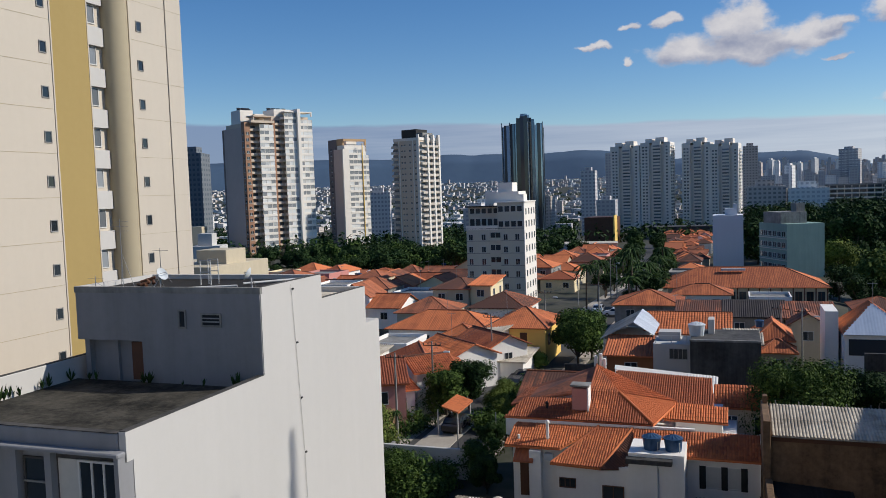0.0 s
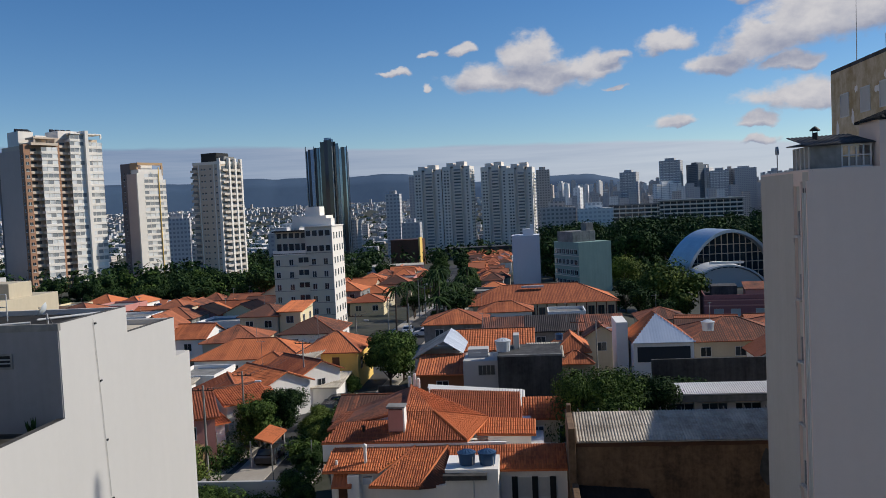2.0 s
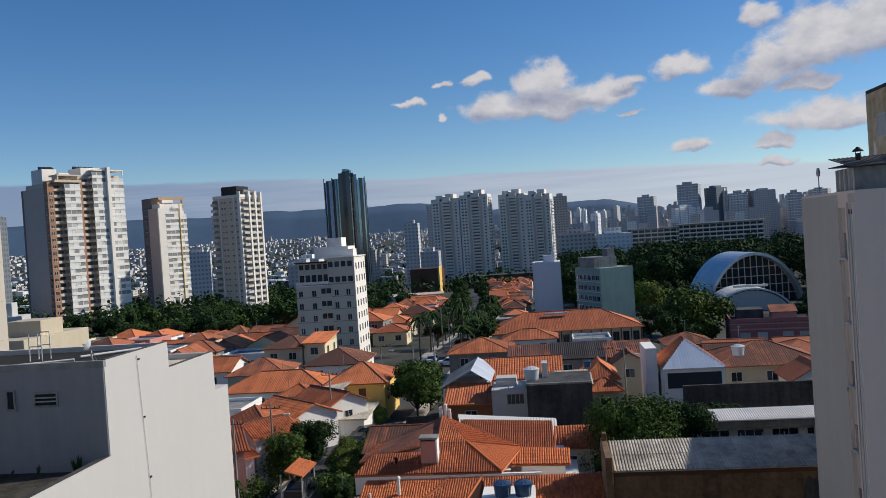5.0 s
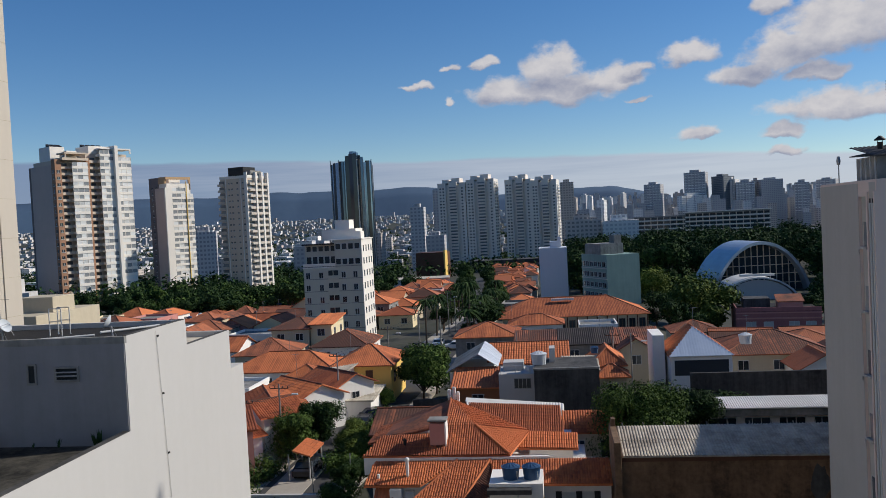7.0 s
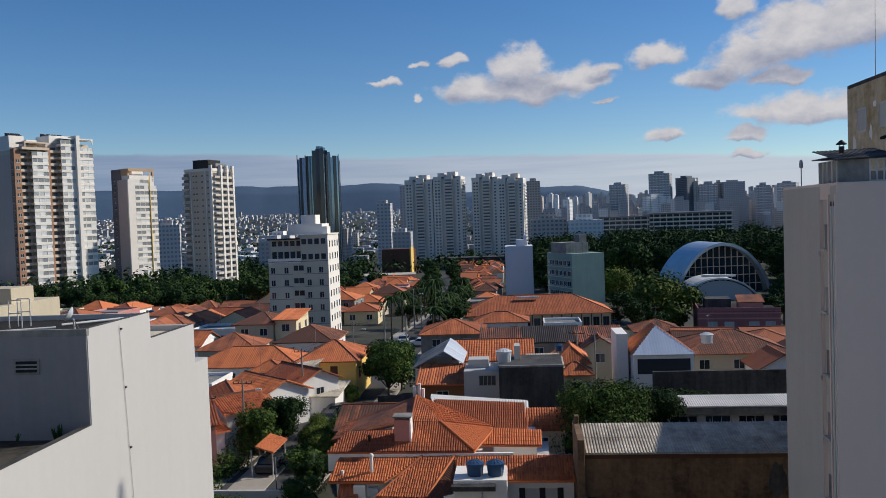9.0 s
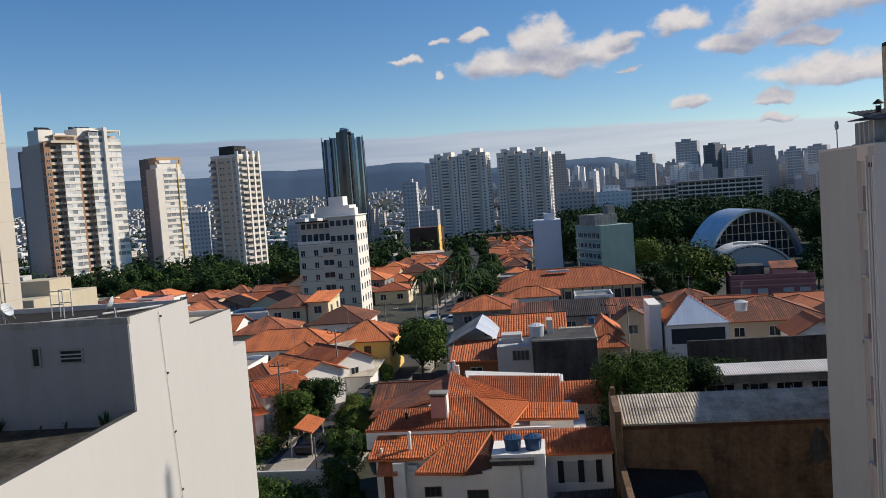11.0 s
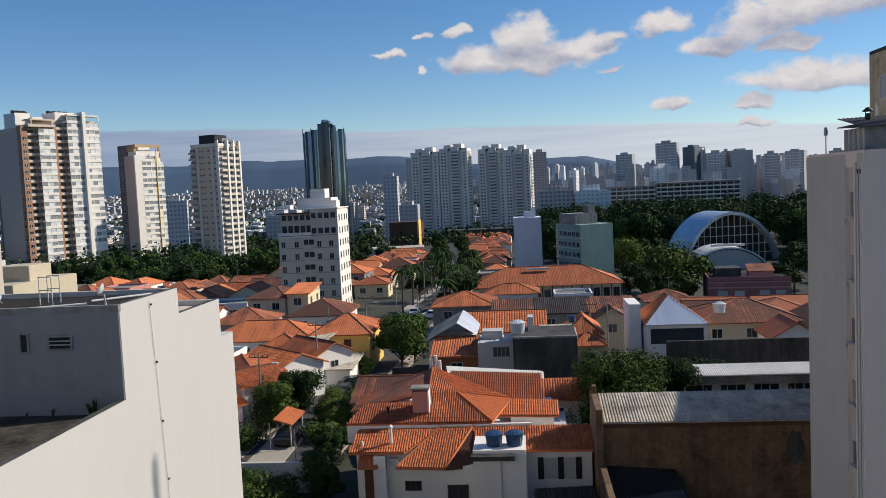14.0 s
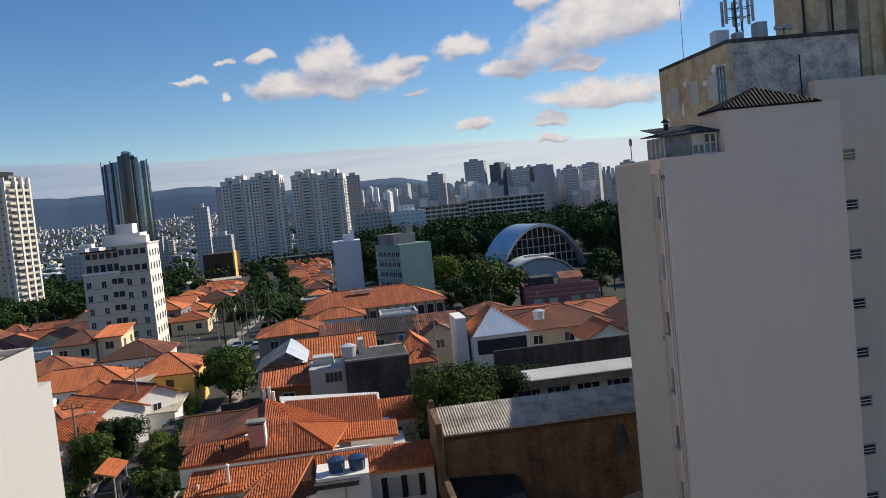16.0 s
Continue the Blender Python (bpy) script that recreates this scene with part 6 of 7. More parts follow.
part("wall", Mesh().box(0, 6.2, 0, 6.3, -1, 2.9), "dark_concrete", lr)
slope(lr, [(0, -0.2, 2.9), (6.2, -0.2, 2.9), (6.2, 6.3, 3.4), (0, 6.3, 3.4)], "tar", 0.3, 0, 0.03, "roof_sheeting", 0.05)
water_tank(4.9, 46.9, 3.32, 0.5, "concrete", "grey concrete-coloured water tank on the shed roof")
gr = thing("pitched_shed", 8.6, 37.5, 0, 0, "dark pitched roof with grey glazed panels", "shed")
part("wall", Mesh().box(0, 10, 0, 6.5, -1, 3.2), "dark_concrete", gr)
slope(gr, [(-0.3, -0.5, 3.1), (-0.2, 6.6, 3.2), (5.6, 7.8, 4.6), (5.2, -0.5, 4.6)], "tar", 0.5, 0, 0.03, "roof_sheeting", 0.06)
slope(gr, [(10.4, 6.6, 3.2), (10.4, -0.5, 3.1), (5.2, -0.5, 4.62), (5.6, 7.8, 4.62)], "tar", 0.5, 0, 0.03, "roof_sheeting", 0.06)
for a, b, c, d in ((1.2, 3.6, 3.4, 5.6), (1.0, 0.4, 4.2, 2.8), (6.6, 2.5, 8.6, 5.5)):
    f = (lambda x: 3.28 + x * 0.25) if a < 5.4 else (lambda x: 4.75 - (x - 5.4) * 0.28)
    part("glazed_panel", Mesh().add([(a, b, f(a)), (c, b, f(c)), (c, d, f(c)), (a, d, f(a)), (a, b, f(a) - 0.06), (c, b, f(c) - 0.06), (c, d, f(c) - 0.06), (a, d, f(a) - 0.06)], [(0, 1, 2, 3), (0, 4, 5, 1), (1, 5, 6, 2), (2, 6, 7, 3), (3, 7, 4, 0)]), "balcony_glass", gr, "grey glazed roof panel")
cy = thing("courtyard_roof", -1.0, 47.2, 0, 0, "tiled lean-to roof in the courtyard, blackened for shade", "roof")
# dark tile here carries the shade that lies on this roof
slope(cy, [(0.2, 0, 2.0), (4.0, 0.3, 2.0), (4.0, 5.0, 3.2), (0.2, 4.6, 3.2)], "tile_dark", 0.21, 0.42, 0.07)
part("wall", Mesh().box(0.3, 3.9, 0.3, 4.4, -1, 1.9), "dark_concrete", cy)

# ---- yards and houses by the street ----
house(-17.2, 74.5, 9, 8, 3.2, wall="buff", roof="gable", rise=1.5, mat="tile_old", label="house with a dark weathered tile roof")
for x0, x1, y0, y1, z, m in ((-25.6, -25.3, 54, 63, 1.7, "concrete"), (-25.3, -17.9, 60.0, 60.3, 2.4, "white"), (-29, -28.7, 56, 76, 2.2, "brown_wall"), (-16.2, -2.8, 90.0, 90.25, 3.0, "dark_concrete")):
    solo("garden_wall", Mesh().cham(x0, x1, y0, y1, -0.5, z), m, "rendered garden wall along the yard", "wall", "garden walls")

# street row, west side
house(-30.3, 72.6, 3, 4, 3.3, turn=42, wall="white", roof="lean", rise=0.9, label="little white lean-to house with red tiles", row=0.42, pitch=0.24)
house(-31.9, 69.5, 4.6, 6.5, 4.6, turn=26, wall="pink", roof="lean", rise=1.3, label="narrow pink terraced house", row=0.42, pitch=0.24)
house(-28.6, 76.7, 4.2, 5.5, 4.4, turn=42, wall="white", roof="gable", rise=1.2, label="small white terraced house with tiled roof", row=0.42, pitch=0.24)
house(-32.6, 79.3, 7.4, 7.0, 4.0, turn=26, wall="white", roof="gable", along="y", rise=1.5, label="white terraced house with a bright tile roof", row=0.42, pitch=0.24)
house(-34.1, 90.9, 8.0, 6.2, 3.9, turn=-42, wall="white", roof="gable", rise=1.5, label="white terraced house, its gable to the street", row=0.42, pitch=0.24)
house(-31.0, 96.6, 7.6, 5.4, 4.1, turn=-42, wall="white", roof="gable", rise=1.4, label="white terraced house with a long red slope", pitch=0.24)
house(-36.4, 86.2, 5.0, 4.6, 3.4, turn=-20, wall="buff", roof="hip", rise=1.2, mat="tile_old", label="small house under weathered brown tiles", row=0.42, pitch=0.24)
house(-41.5, 92.5, 5.4, 7.0, 3.7, wall="white", roof="flat", label="flat-roofed white house with a parapet")
house(-43.2, 86.0, 5.2, 5.6, 3.6, wall="white", roof="lean", rise=0.5, mat="fibre", label="low white house under grey sheets")
yh = house(-28.2, 101.3, 7.4, 9.6, 5.0, wall="yellow", roof="hip", rise=2.0, along="x", label="bright yellow house with orange hip roof", windows=False, pitch=0.24)
window(yh, 4.6, 0, 3.0, 0, 0.8, 1.3, trim="wood", glass="wood", bars=0, label="brown wooden shutter")
for y in (2.2, 4.8, 7.4):
    window(yh, 7.4, y, 2.6, 90, 1.0, 1.3, trim="wood")
house(-42.4, 101.8, 14.0, 8.4, 4.4, wall="white", roof="hip", rise=2.0, label="long white house under a broad orange hip roof", pitch=0.24)
house(-33.6, 98.9, 4.4, 3.6, 4.2, wall="white", roof="hip", rise=1.3, along="y", label="little hip-roofed front wing", pitch=0.24)
house(-28.9, 99.6, 2.6, 3.0, 4.6, turn=-20, wall="white", roof="lean", rise=0.7, mat="fibre", label="narrow white annex under grey sheets", windows=False)
house(-47.5, 117.0, 8.5, 9, 4.2, turn=4, wall="buff", roof="hip", rise=1.9, label="buff house with an orange hip roof", mat="tile_old")
house(-37.2, 122.2, 8.6, 9.6, 4.4, wall="white", roof="hip", rise=2.0, along="y", label="white house with a brownish hip roof", mat="tile_old", pitch=0.24)
house(-47.2, 132.5, 6.4, 11, 6.0, wall="buff", roof="hip", rise=1.4, label="two-storey buff house with tile roof", mat="tile_old")
house(-40.6, 133.0, 3.6, 8, 6.6, wall="cream_wall", roof="lean", rise=0.9, label="narrow two-storey yellow house")
house(-24.6, 92.6, 3.0, 6.5, 2.5, wall="white", roof="lean", rise=0.4, mat="fibre", label="carport under grey sheets", windows=False)
gate = thing("fence", -19.6, 84, 0, 88, "white metal railing in front of the houses", "fence")
for i in range(14):
    part("post", Mesh().box(i * 0.7, i * 0.7 + 0.06, 0, 0.06, 0, 1.6), "frame", gate)
part("rail", Mesh().box(0, 9.2, 0, 0.05, 1.5, 1.58).box(0, 9.2, 0, 0.05, 0.3, 0.36), "frame", gate)
# behind the tiled house
bw = thing("house", -12.3, 93.0, 0, 0, "house with a pale blue-grey metal gable roof", "house")
part("wall", Mesh().box(0, 5.2, 0, 9, -1, 5.4), "house_white", bw)
slope(bw, [(-0.3, 9.5, 5.4), (-0.3, -0.5, 5.4), (3.4, -0.5, 7.4), (3.4, 9.5, 7.4)], "fibre", 0.22, 1.8, 0.05, "roof_sheeting", 0.05)
slope(bw, [(5.6, -0.5, 6.0), (5.6, 9.5, 6.0), (3.4, 9.5, 7.42), (3.4, -0.5, 7.42)], "metal", 0.22, 0, 0.05, "roof_sheeting", 0.05)
window(bw, 1.5, 0, 2.5, 0, 1.2, 1.2)
house(-11.2, 88.0, 5.0, 4.5, 4.6, wall="orange_wall", roof="lean", rise=1.3, label="orange-brown house with a lean-to tile roof")
house(-8.0, 98.5, 9.0, 9, 5.2, wall="white", roof="gable", rise=1.9, label="white house under a ribbed orange tile roof", pitch=0.3, row=0.42)
cb = thing("house", -6.3, 85.0, 0, 0, "grey concrete block with white box room and roof clutter", "house")
part("wall", Mesh().box(3.8, 10.4, -0.5, 7, -1, 6.9), "dark_concrete", cb, "bare black-stained concrete wall")
part("parapet", Mesh().cham(3.75, 10.45, -0.55, -0.3, 6.9, 7.1), "concrete", cb)
part("box_room", Mesh().box(0, 3.75, 2, 7, -1, 6.1), "white", cb)
window(cb, 2.5, 2.0, 4.6, 0, 1.7, 1.0, bars=3, trim="steel")
part("roof_room", Mesh().box(0.4, 2.6, 4, 6, 6.1, 7.0), "white", cb)
part("roof_room", Mesh().box(5.4, 6.0, 4, 6, 6.9, 8.4), "white", cb)
part("railing", Mesh().box(0.2, 3.4, 2.2, 2.25, 6.9, 6.96).box(0.2, 0.26, 2.2, 2.25, 6.1, 6.9).box(1.8, 1.86, 2.2, 2.25, 6.1, 6.9).box(3.3, 3.36, 2.2, 2.25, 6.1, 6.9), "frame", cb)
water_tank(-2.0, 88.0, 6.9, 0.85, "tank_pale", "large pale water tank on the concrete roof")
water_tank(4.3, 98.0, 6.3, 0.5, "tank", "blue plastic water tank on a roof")
water_tank(3.6, 92.6, 5.4, 0.5, "tank", "blue plastic water tank by the wall")
house(0.8, 93.2, 3.4, 5, 5.2, wall="white", roof="lean", rise=0.7, mat="fibre", label="small house with a grey sheet roof")
house(3.9, 96.8, 3.6, 7, 5.0, wall="buff", roof="hip", rise=1.8, label="small buff house with orange hip roof", along="y")
house(4.4, 94.0, 3.2, 3, 4.2, wall="buff", roof="hip", rise=1.2, label="little orange hip-roofed annex")
# sheets behind the tiled house
sr = thing("lean_to", -7.0, 69.5, 0, 0, "lean-to under bleached and rusted metal sheets", "lean-to")
part("wall", Mesh().box(0.2, 7.2, 0, 3.6, -1, 5.4), "concrete", sr)
slope(sr, [(-0.6, -1.0, 5.9), (7.6, -1.0, 5.5), (7.2, 3.8, 6.0), (-1.4, 4.2, 6.6)], "fibre_new", 0.25, 1.7, 0.05, "roof_sheeting", 0.05)
hs = thing("house", 0.4, 66.4, 0, 0, "cream house with a flat terrace and tile roof", "house")
part("wall", Mesh().box(0, 4.6, 0, 5, -1, 5.1), "buff", hs)
slope(hs, [(-0.3, -0.3, 5.2), (4.8, -0.3, 5.2), (4.8, 2.6, 6.3), (-0.3, 2.6, 6.3)], "tile", 0.21, 0.42, 0.085)
window(hs, 1.0, 0, 3.6, 0, 0.8, 0.9)
window(hs, 3.4, 0, 3.2, 0, 1.4, 1.3)
part("terrace", Mesh().box(1.4, 3.6, -4.6, -0.02, -1, 3.2).box(1.4, 3.6, -4.6, -4.4, 3.2, 4.0).box(-0.4, 1.38, -5.6, -0.02, -1, 4.2), "house_white", hs)

# ---- school with a pale sheet roof, blue-roofed house ----
sc = thing("school", 12.2, 71.4, 0, 0, "long low building with pale corrugated roof and ribbon windows", "school")
part("wall", Mesh().box(0.2, 26, 0.6, 2.2, -1, 5.6), "grey_render", sc)
slope(sc, [(-0.2, -0.3, 5.7), (26, -0.3, 5.7), (26, 2.3, 6.15), (-0.2, 2.3, 6.15)], "fibre_new", 0.19, 2.0, 0.05, "roof_sheeting", 0.05)
part("fascia", Mesh().box(0, 26, -0.12, 0.5, 5.0, 5.6), "concrete", sc)
for i in range(9):
    window(sc, 1.4 + i * 2.8, 0.6, 3.9, 0, 2.2, 0.8, bars=2)
    part("pier", Mesh().box(2.5 + i * 2.8, 3.2 + i * 2.8, 0.35, 0.6, 2.6, 5.0), "white", sc)
solo("boundary_wall", Mesh().cham(13.2, 40, 85.6, 85.9, -1, 6.0), "dark_concrete", "long black-stained boundary wall", "wall")
bp = thing("house", 12.4, 93.6, 0, 0, "white house with a shiny blue-white metal roof slope", "house")
part("wall", Mesh().box(0, 6.6, 0, 8, -1, 6.3), "house_white", bp)
part("glazed_band", Mesh().box(0.4, 6.2, -0.05, 0, 4.2, 5.9), "glass", bp)
slope(bp, [(-0.2, -0.3, 6.4), (6.8, -0.3, 6.4), (3.0, 3.5, 9.2)], "blue_sheet", 0.3, 0, 0.012, "roof_sheeting", 0.05)
slope(bp, [(-0.2, 8.3, 6.4), (-0.2, -0.3, 6.4), (3.0, 3.5, 9.2), (3.0, 6, 9.2)], "tile", 0.3)
slope(bp, [(6.8, -0.3, 6.4), (6.8, 8.3, 6.4), (3.0, 6, 9.2), (3.0, 3.5, 9.2)], "tile", 0.3)
part("side_fin", Mesh().box(-1.6, -0.3, 2.5, 8, -1, 8.4), "house_white", bp)
house(20.3, 104.0, 12.5, 11, 4.6, wall="buff", roof="hip", rise=2.2, mat="tile_old", label="house with a broad brown-orange tile roof")
house(32.6, 100.0, 9.0, 10, 4.4, wall="buff", roof="gable", along="y", rise=2.2, mat="tile_old", label="house with weathered tile gables")
house(27.0, 97.0, 5.5, 6, 3.8, wall="white", roof="gable", along="y", rise=1.8, mat="tile_old", label="small house with weathered gable roof")
water_tank(22.6, 103.5, 6.0, 0.8, "tank_pale", "pale water tank on the tile roof")
# terraces further back
house(-5.6, 114.0, 6.0, 6, 4.9, wall="concrete", roof="lean", rise=1.3, mat="tile_old", label="terrace with a plain brown tile slope")
house(0.5, 114.0, 7.2, 6, 4.9, wall="concrete", roof="lean", rise=1.4, mat="tile_dark", label="terrace with a black slate slope")
house(7.8, 113.6, 5.8, 6, 4.9, wall="buff", roof="lean", rise=1.3, mat="tile_old", label="terrace with a plain orange-brown tile slope")
house(8.2, 110.0, 4.0, 3.4, 4.6, wall="buff", roof="gable", along="y", rise=1.5, mat="tile_old", label="small buff gabled annex")
house(-15.5, 126.0, 9.4, 9, 4.6, wall="concrete", roof="hip", rise=1.8, label="low house with red hip roof by the cross street")
house(-8.4, 148.0, 9.5, 7, 3.4, wall="white", roof="hip", rise=1.5, label="white bungalow with an orange hip roof")
house(4.0, 145.0, 6.5, 7, 3.0, wall="white", roof="flat", label="flat white outbuilding behind the terrace")
lb = thing("long_building", -11.5, 164.0, -1.6, 3, "long two-storey building with a wide orange tile roof", "building")
part("wall", Mesh().box(1, 29.5, 0, 14, -2, 4.3), "buff", lb)
hip_roof(lb, 29.5, 14, 4.3, 3.2, 0.6, "tile", 0.3)
for i in range(14):
    window(lb, 3.0 + i * 1.95, 0, 1.2, 0, 1.1, 2.2, trim="wood")
    part("pilaster", Mesh().box(3.9 + i * 1.95, 4.1 + i * 1.95, -0.12, 0, -1, 4.2), "wood", lb)
part("roof_vent", Mesh().box(11, 15.5, 4.6, 5.2, 7.0, 7.4), "frame", lb)

# ---- filler houses in rows, further off ----
rnd = random.Random(11)
KEEP_OFF = [(-52, -33, 152, 178), (-14, 22, 155, 182), (-7, 8, 255, 285), (8, 34, 240, 275), (36, 60, 178, 205), (-48, -22, 96, 132), (45, 90, 255, 320)]


def clear(x, y, w, d):
    if abs(x + w / 2 - street_x(y)) < w / 2 + 5.5 or abs(y + d / 2 - 140.5) < d / 2 + 3.8:
        return False
    return not any(x < b and x + w > a and y < q and y + d > p for a, b, p, q in KEEP_OFF)


rows = []
y = 117
while y < 335:
    x = -125 + rnd.uniform(0, 4)
    while x < 62:
        w, d = rnd.uniform(5.2, 9.0), rnd.uniform(7, 9.5)
        off = (x > 20 and y < 240) or (x > 24 and 125 < y < 184) or (-17 < x < 24 and 100 < y < 160) or (x > -10 and y > 178) or (x > street_x(y) + 6 and y > 200) or (x < -60 and y > 200) or (x > 14 and y < 131)
        if clear(x, y, w, d) and not off and rnd.random() < 0.95:
            rows.append((x, y + rnd.uniform(-1.5, 1.5), w, d))
        x += w + rnd.uniform(0.1, 1.0)
    y += rnd.uniform(9.8, 11.5)
for x, y, w, d in rows:
    house(x, y, w, d, rnd.choice((3.0, 3.2, 3.6, 4.2, 5.2)), turn=rnd.uniform(-4, 4), wall=rnd.choice(("white", "white", "buff", "concrete", "cream_wall", "pink")),
          roof=rnd.choice(("hip", "hip", "gable", "gable", "hip", "flat")), rise=rnd.uniform(1.4, 2.2), along=rnd.choice("xy"), mat=rnd.choice(("tile", "tile_old", "tile_old", "tile")),
          pitch=0.24 if y < 150 else 0.5, group="houses of the quarter", windows=y < 190, over=0.35, label=rnd.choice(("low rendered house under an orange tile roof", "old house with weathered clay tiles", "small house with patched orange roof")))

# terraces stepping away beside the street trees
y = 208.0
while y < 500:
    x, end = street_x(y) + 8.0, min(-8.5, -7.6 - (y - 270) * 0.02)
    while x < end - 3:
        w = rnd.uniform(4.6, 6.4)
        house(x, y + rnd.uniform(-1, 1), w, 7.0, rnd.choice((3.0, 3.3, 4.4)), turn=rnd.uniform(-3, 3), wall=rnd.choice(("white", "buff", "white", "concrete")), roof=rnd.choice(("gable", "hip")), rise=rnd.uniform(1.2, 1.8), along=rnd.choice("xxy"),
              mat=rnd.choice(("tile", "tile", "tile_old")), pitch=0.5, group="houses of the quarter", windows=False, over=0.3, label="terraced house in a row with orange tiles")
        x += w + 0.2
    y += 9.5
for i, (x, y, w, d) in enumerate(rows[::7]):
    z = ground_z(x, y)
    if y < 230:
        ob = water_tank(x + w * 0.3, y + d + 0.6, z + rnd.uniform(3.6, 4.6), rnd.uniform(0.5, 0.7), rnd.choice(("tank", "tank_pale")), "water tank on a stand behind a house")
        part("stand", Mesh().box(-0.5, 0.5, -0.5, 0.5, -6, 0), "concrete", ob)
for i, (x, y, w, d) in enumerate(rows[3::6]):
    if y < 220:
        h = rnd.uniform(2, 3.2)
        z = ground_z(x, y)
        ob = thing("antenna", x + w * 0.5, y + d * 0.5, z + 4.5, rnd.uniform(0, 90), "thin roof antenna with short rods", "antenna", "roof antennas")
        part("mast", Mesh().tube((0, 0, -0.6), (0, 0, h), 0.03, n=4), "steel", ob)
        part("boom", Mesh().tube((-0.5, 0, h - 0.1), (0.5, 0, h - 0.1), 0.02, n=4), "steel", ob)
        for q in (-0.4, -0.1, 0.2, 0.45):
            part("rod", Mesh().tube((q, -0.3, h - 0.1), (q, 0.3, h - 0.1), 0.012, n=4), "steel", ob)
for x, y, z in ((-30, 92, 6.0), (-36, 108, 6.5), (-28, 110, 6.4), (-5, 103, 7), (6, 117, 6.2), (15.5, 97, 9.2), (-8, 152, 4.5), (24, 109, 6.6), (-45, 139, 7.3)):
    ob = thing("antenna", x, y, z, rnd.uniform(0, 90), "thin roof antenna with short rods", "antenna", "roof antennas")
    part("mast", Mesh().tube((0, 0, -0.8), (0, 0, 2.2), 0.025, n=4), "steel", ob)
    part("boom", Mesh().tube((-0.5, 0, 2.1), (0.5, 0, 2.1), 0.015, n=4), "steel", ob)
    for q in (-0.4, -0.1, 0.2, 0.45):
        part("rod", Mesh().tube((q, -0.3, 2.1), (q, 0.3, 2.1), 0.01, n=4), "steel", ob)

lr = thing("lean_to", -20.0, 37.0, 0, 0, "dark corrugated lean-to beside the white party wall", "lean-to")
part("wall", Mesh().box(0, 5.6, 0, 9.0, -1, 2.4), "dark_concrete", lr)
slope(lr, [(-0.2, -0.3, 2.3), (5.8, -0.3, 2.3), (5.8, 9.2, 3.0), (-0.2, 9.2, 3.0)], "tar", 0.2, 1.9, 0.085, "roof_sheeting", 0.05)
tree_bed = Mesh().box(-13.4, 3.0, 47.4, 52.6, -0.4, 0.12)
# dark concrete gives the gap between the buildings its shade
solo("courtyard_floor", tree_bed, "dark_concrete", "courtyard floor behind the workshop, darkened for shade", "floor", kind="structure")
for x, y, w, d, h in ((22, 121, 8, 7, 3.2), (31, 119, 8, 8, 3.4), (24, 133, 9, 8, 3.0), (35, 132, 8, 8, 3.2), (20, 147, 8, 8, 3.0), (30, 148, 9, 8, 3.0), (42, 146, 9, 8, 3.0), (41, 118, 9, 8, 3.2)):
    house(x, y, w, d, h, turn=rnd.uniform(-8, 4), wall=rnd.choice(("white", "buff", "concrete")), roof=rnd.choice(("hip", "gable")), rise=1.6, along=rnd.choice("xy"), mat="tile_old", label="low house with weathered brown-orange tiles", group="houses of the quarter")

# ---- trees ----
T_BIG = make_tree(9.5, 4.6, 15, 28000, 0.13, "leaf", 5, "broad round tree with dense mid-green foliage", low=0.38)
T_BIG.matrix_basis = pose(6.5, 66.5, 0, 0, 0, 20) @ Matrix.Diagonal((0.82, 0.82, 0.95, 1))
T_DARK = make_tree(9.5, 4.2, 12, 20000, 0.14, "leaf_dark", 6, "dark dense tree behind the shed", low=0.35)
T_DARK.matrix_basis = pose(10.6, 72.0, 0, 0, 0, 70) @ Matrix.Scale(0.82, 4)
KINDS = [make_tree(10, 4.2, 9, 3800, 0.33, "leaf_dark", 21, "dark green street tree with an uneven crown"),
         make_tree(9, 4.6, 10, 3800, 0.33, "leaf", 22, "mid-green garden tree with a broad crown"),
         make_tree(12, 4.6, 11, 3800, 0.38, "leaf_dark", 23, "tall dark tree with a ragged crown"),
         make_tree(9.5, 5.2, 10, 5200, 0.30, "leaf_lime", 24, "yellow-green tree with a spreading crown"),
         make_tree(12, 5.6, 14, 3300, 0.48, "leaf_dark", 25, "dense dark park tree with foliage to the ground", low=0.14, squash=0.9),
         make_tree(11, 5.8, 14, 3300, 0.48, "leaf", 26, "dense green park tree with foliage to the ground", low=0.14, squash=0.9),
         make_tree(10.5, 6.4, 14, 7000, 0.34, "leaf_lime", 27, "spreading yellow-green park tree with a low crown", low=0.16, squash=0.8),
         make_tree(10, 4.4, 16, 13000, 0.23, "leaf_dark", 31, "dark green garden tree with fine dense leaves", low=0.2, squash=0.85),
         make_tree(9, 4.8, 16, 12000, 0.23, "leaf", 32, "green garden tree with fine leaves", low=0.22, squash=0.8),
         make_tree(9, 4.8, 13, 12000, 0.22, "leaf_lime", 33, "yellow-green garden tree with airy foliage", low=0.22, squash=0.8)]
SPOTS = [(-17.2, 103.5, 8, 0.78), (-16.0, 107, 7, 0.66), (-23.9, 79.0, 7, 0.55), (-25.6, 77.0, 8, 0.5), (-25.4, 80.6, 7, 0.42)]
used = [0] * 10


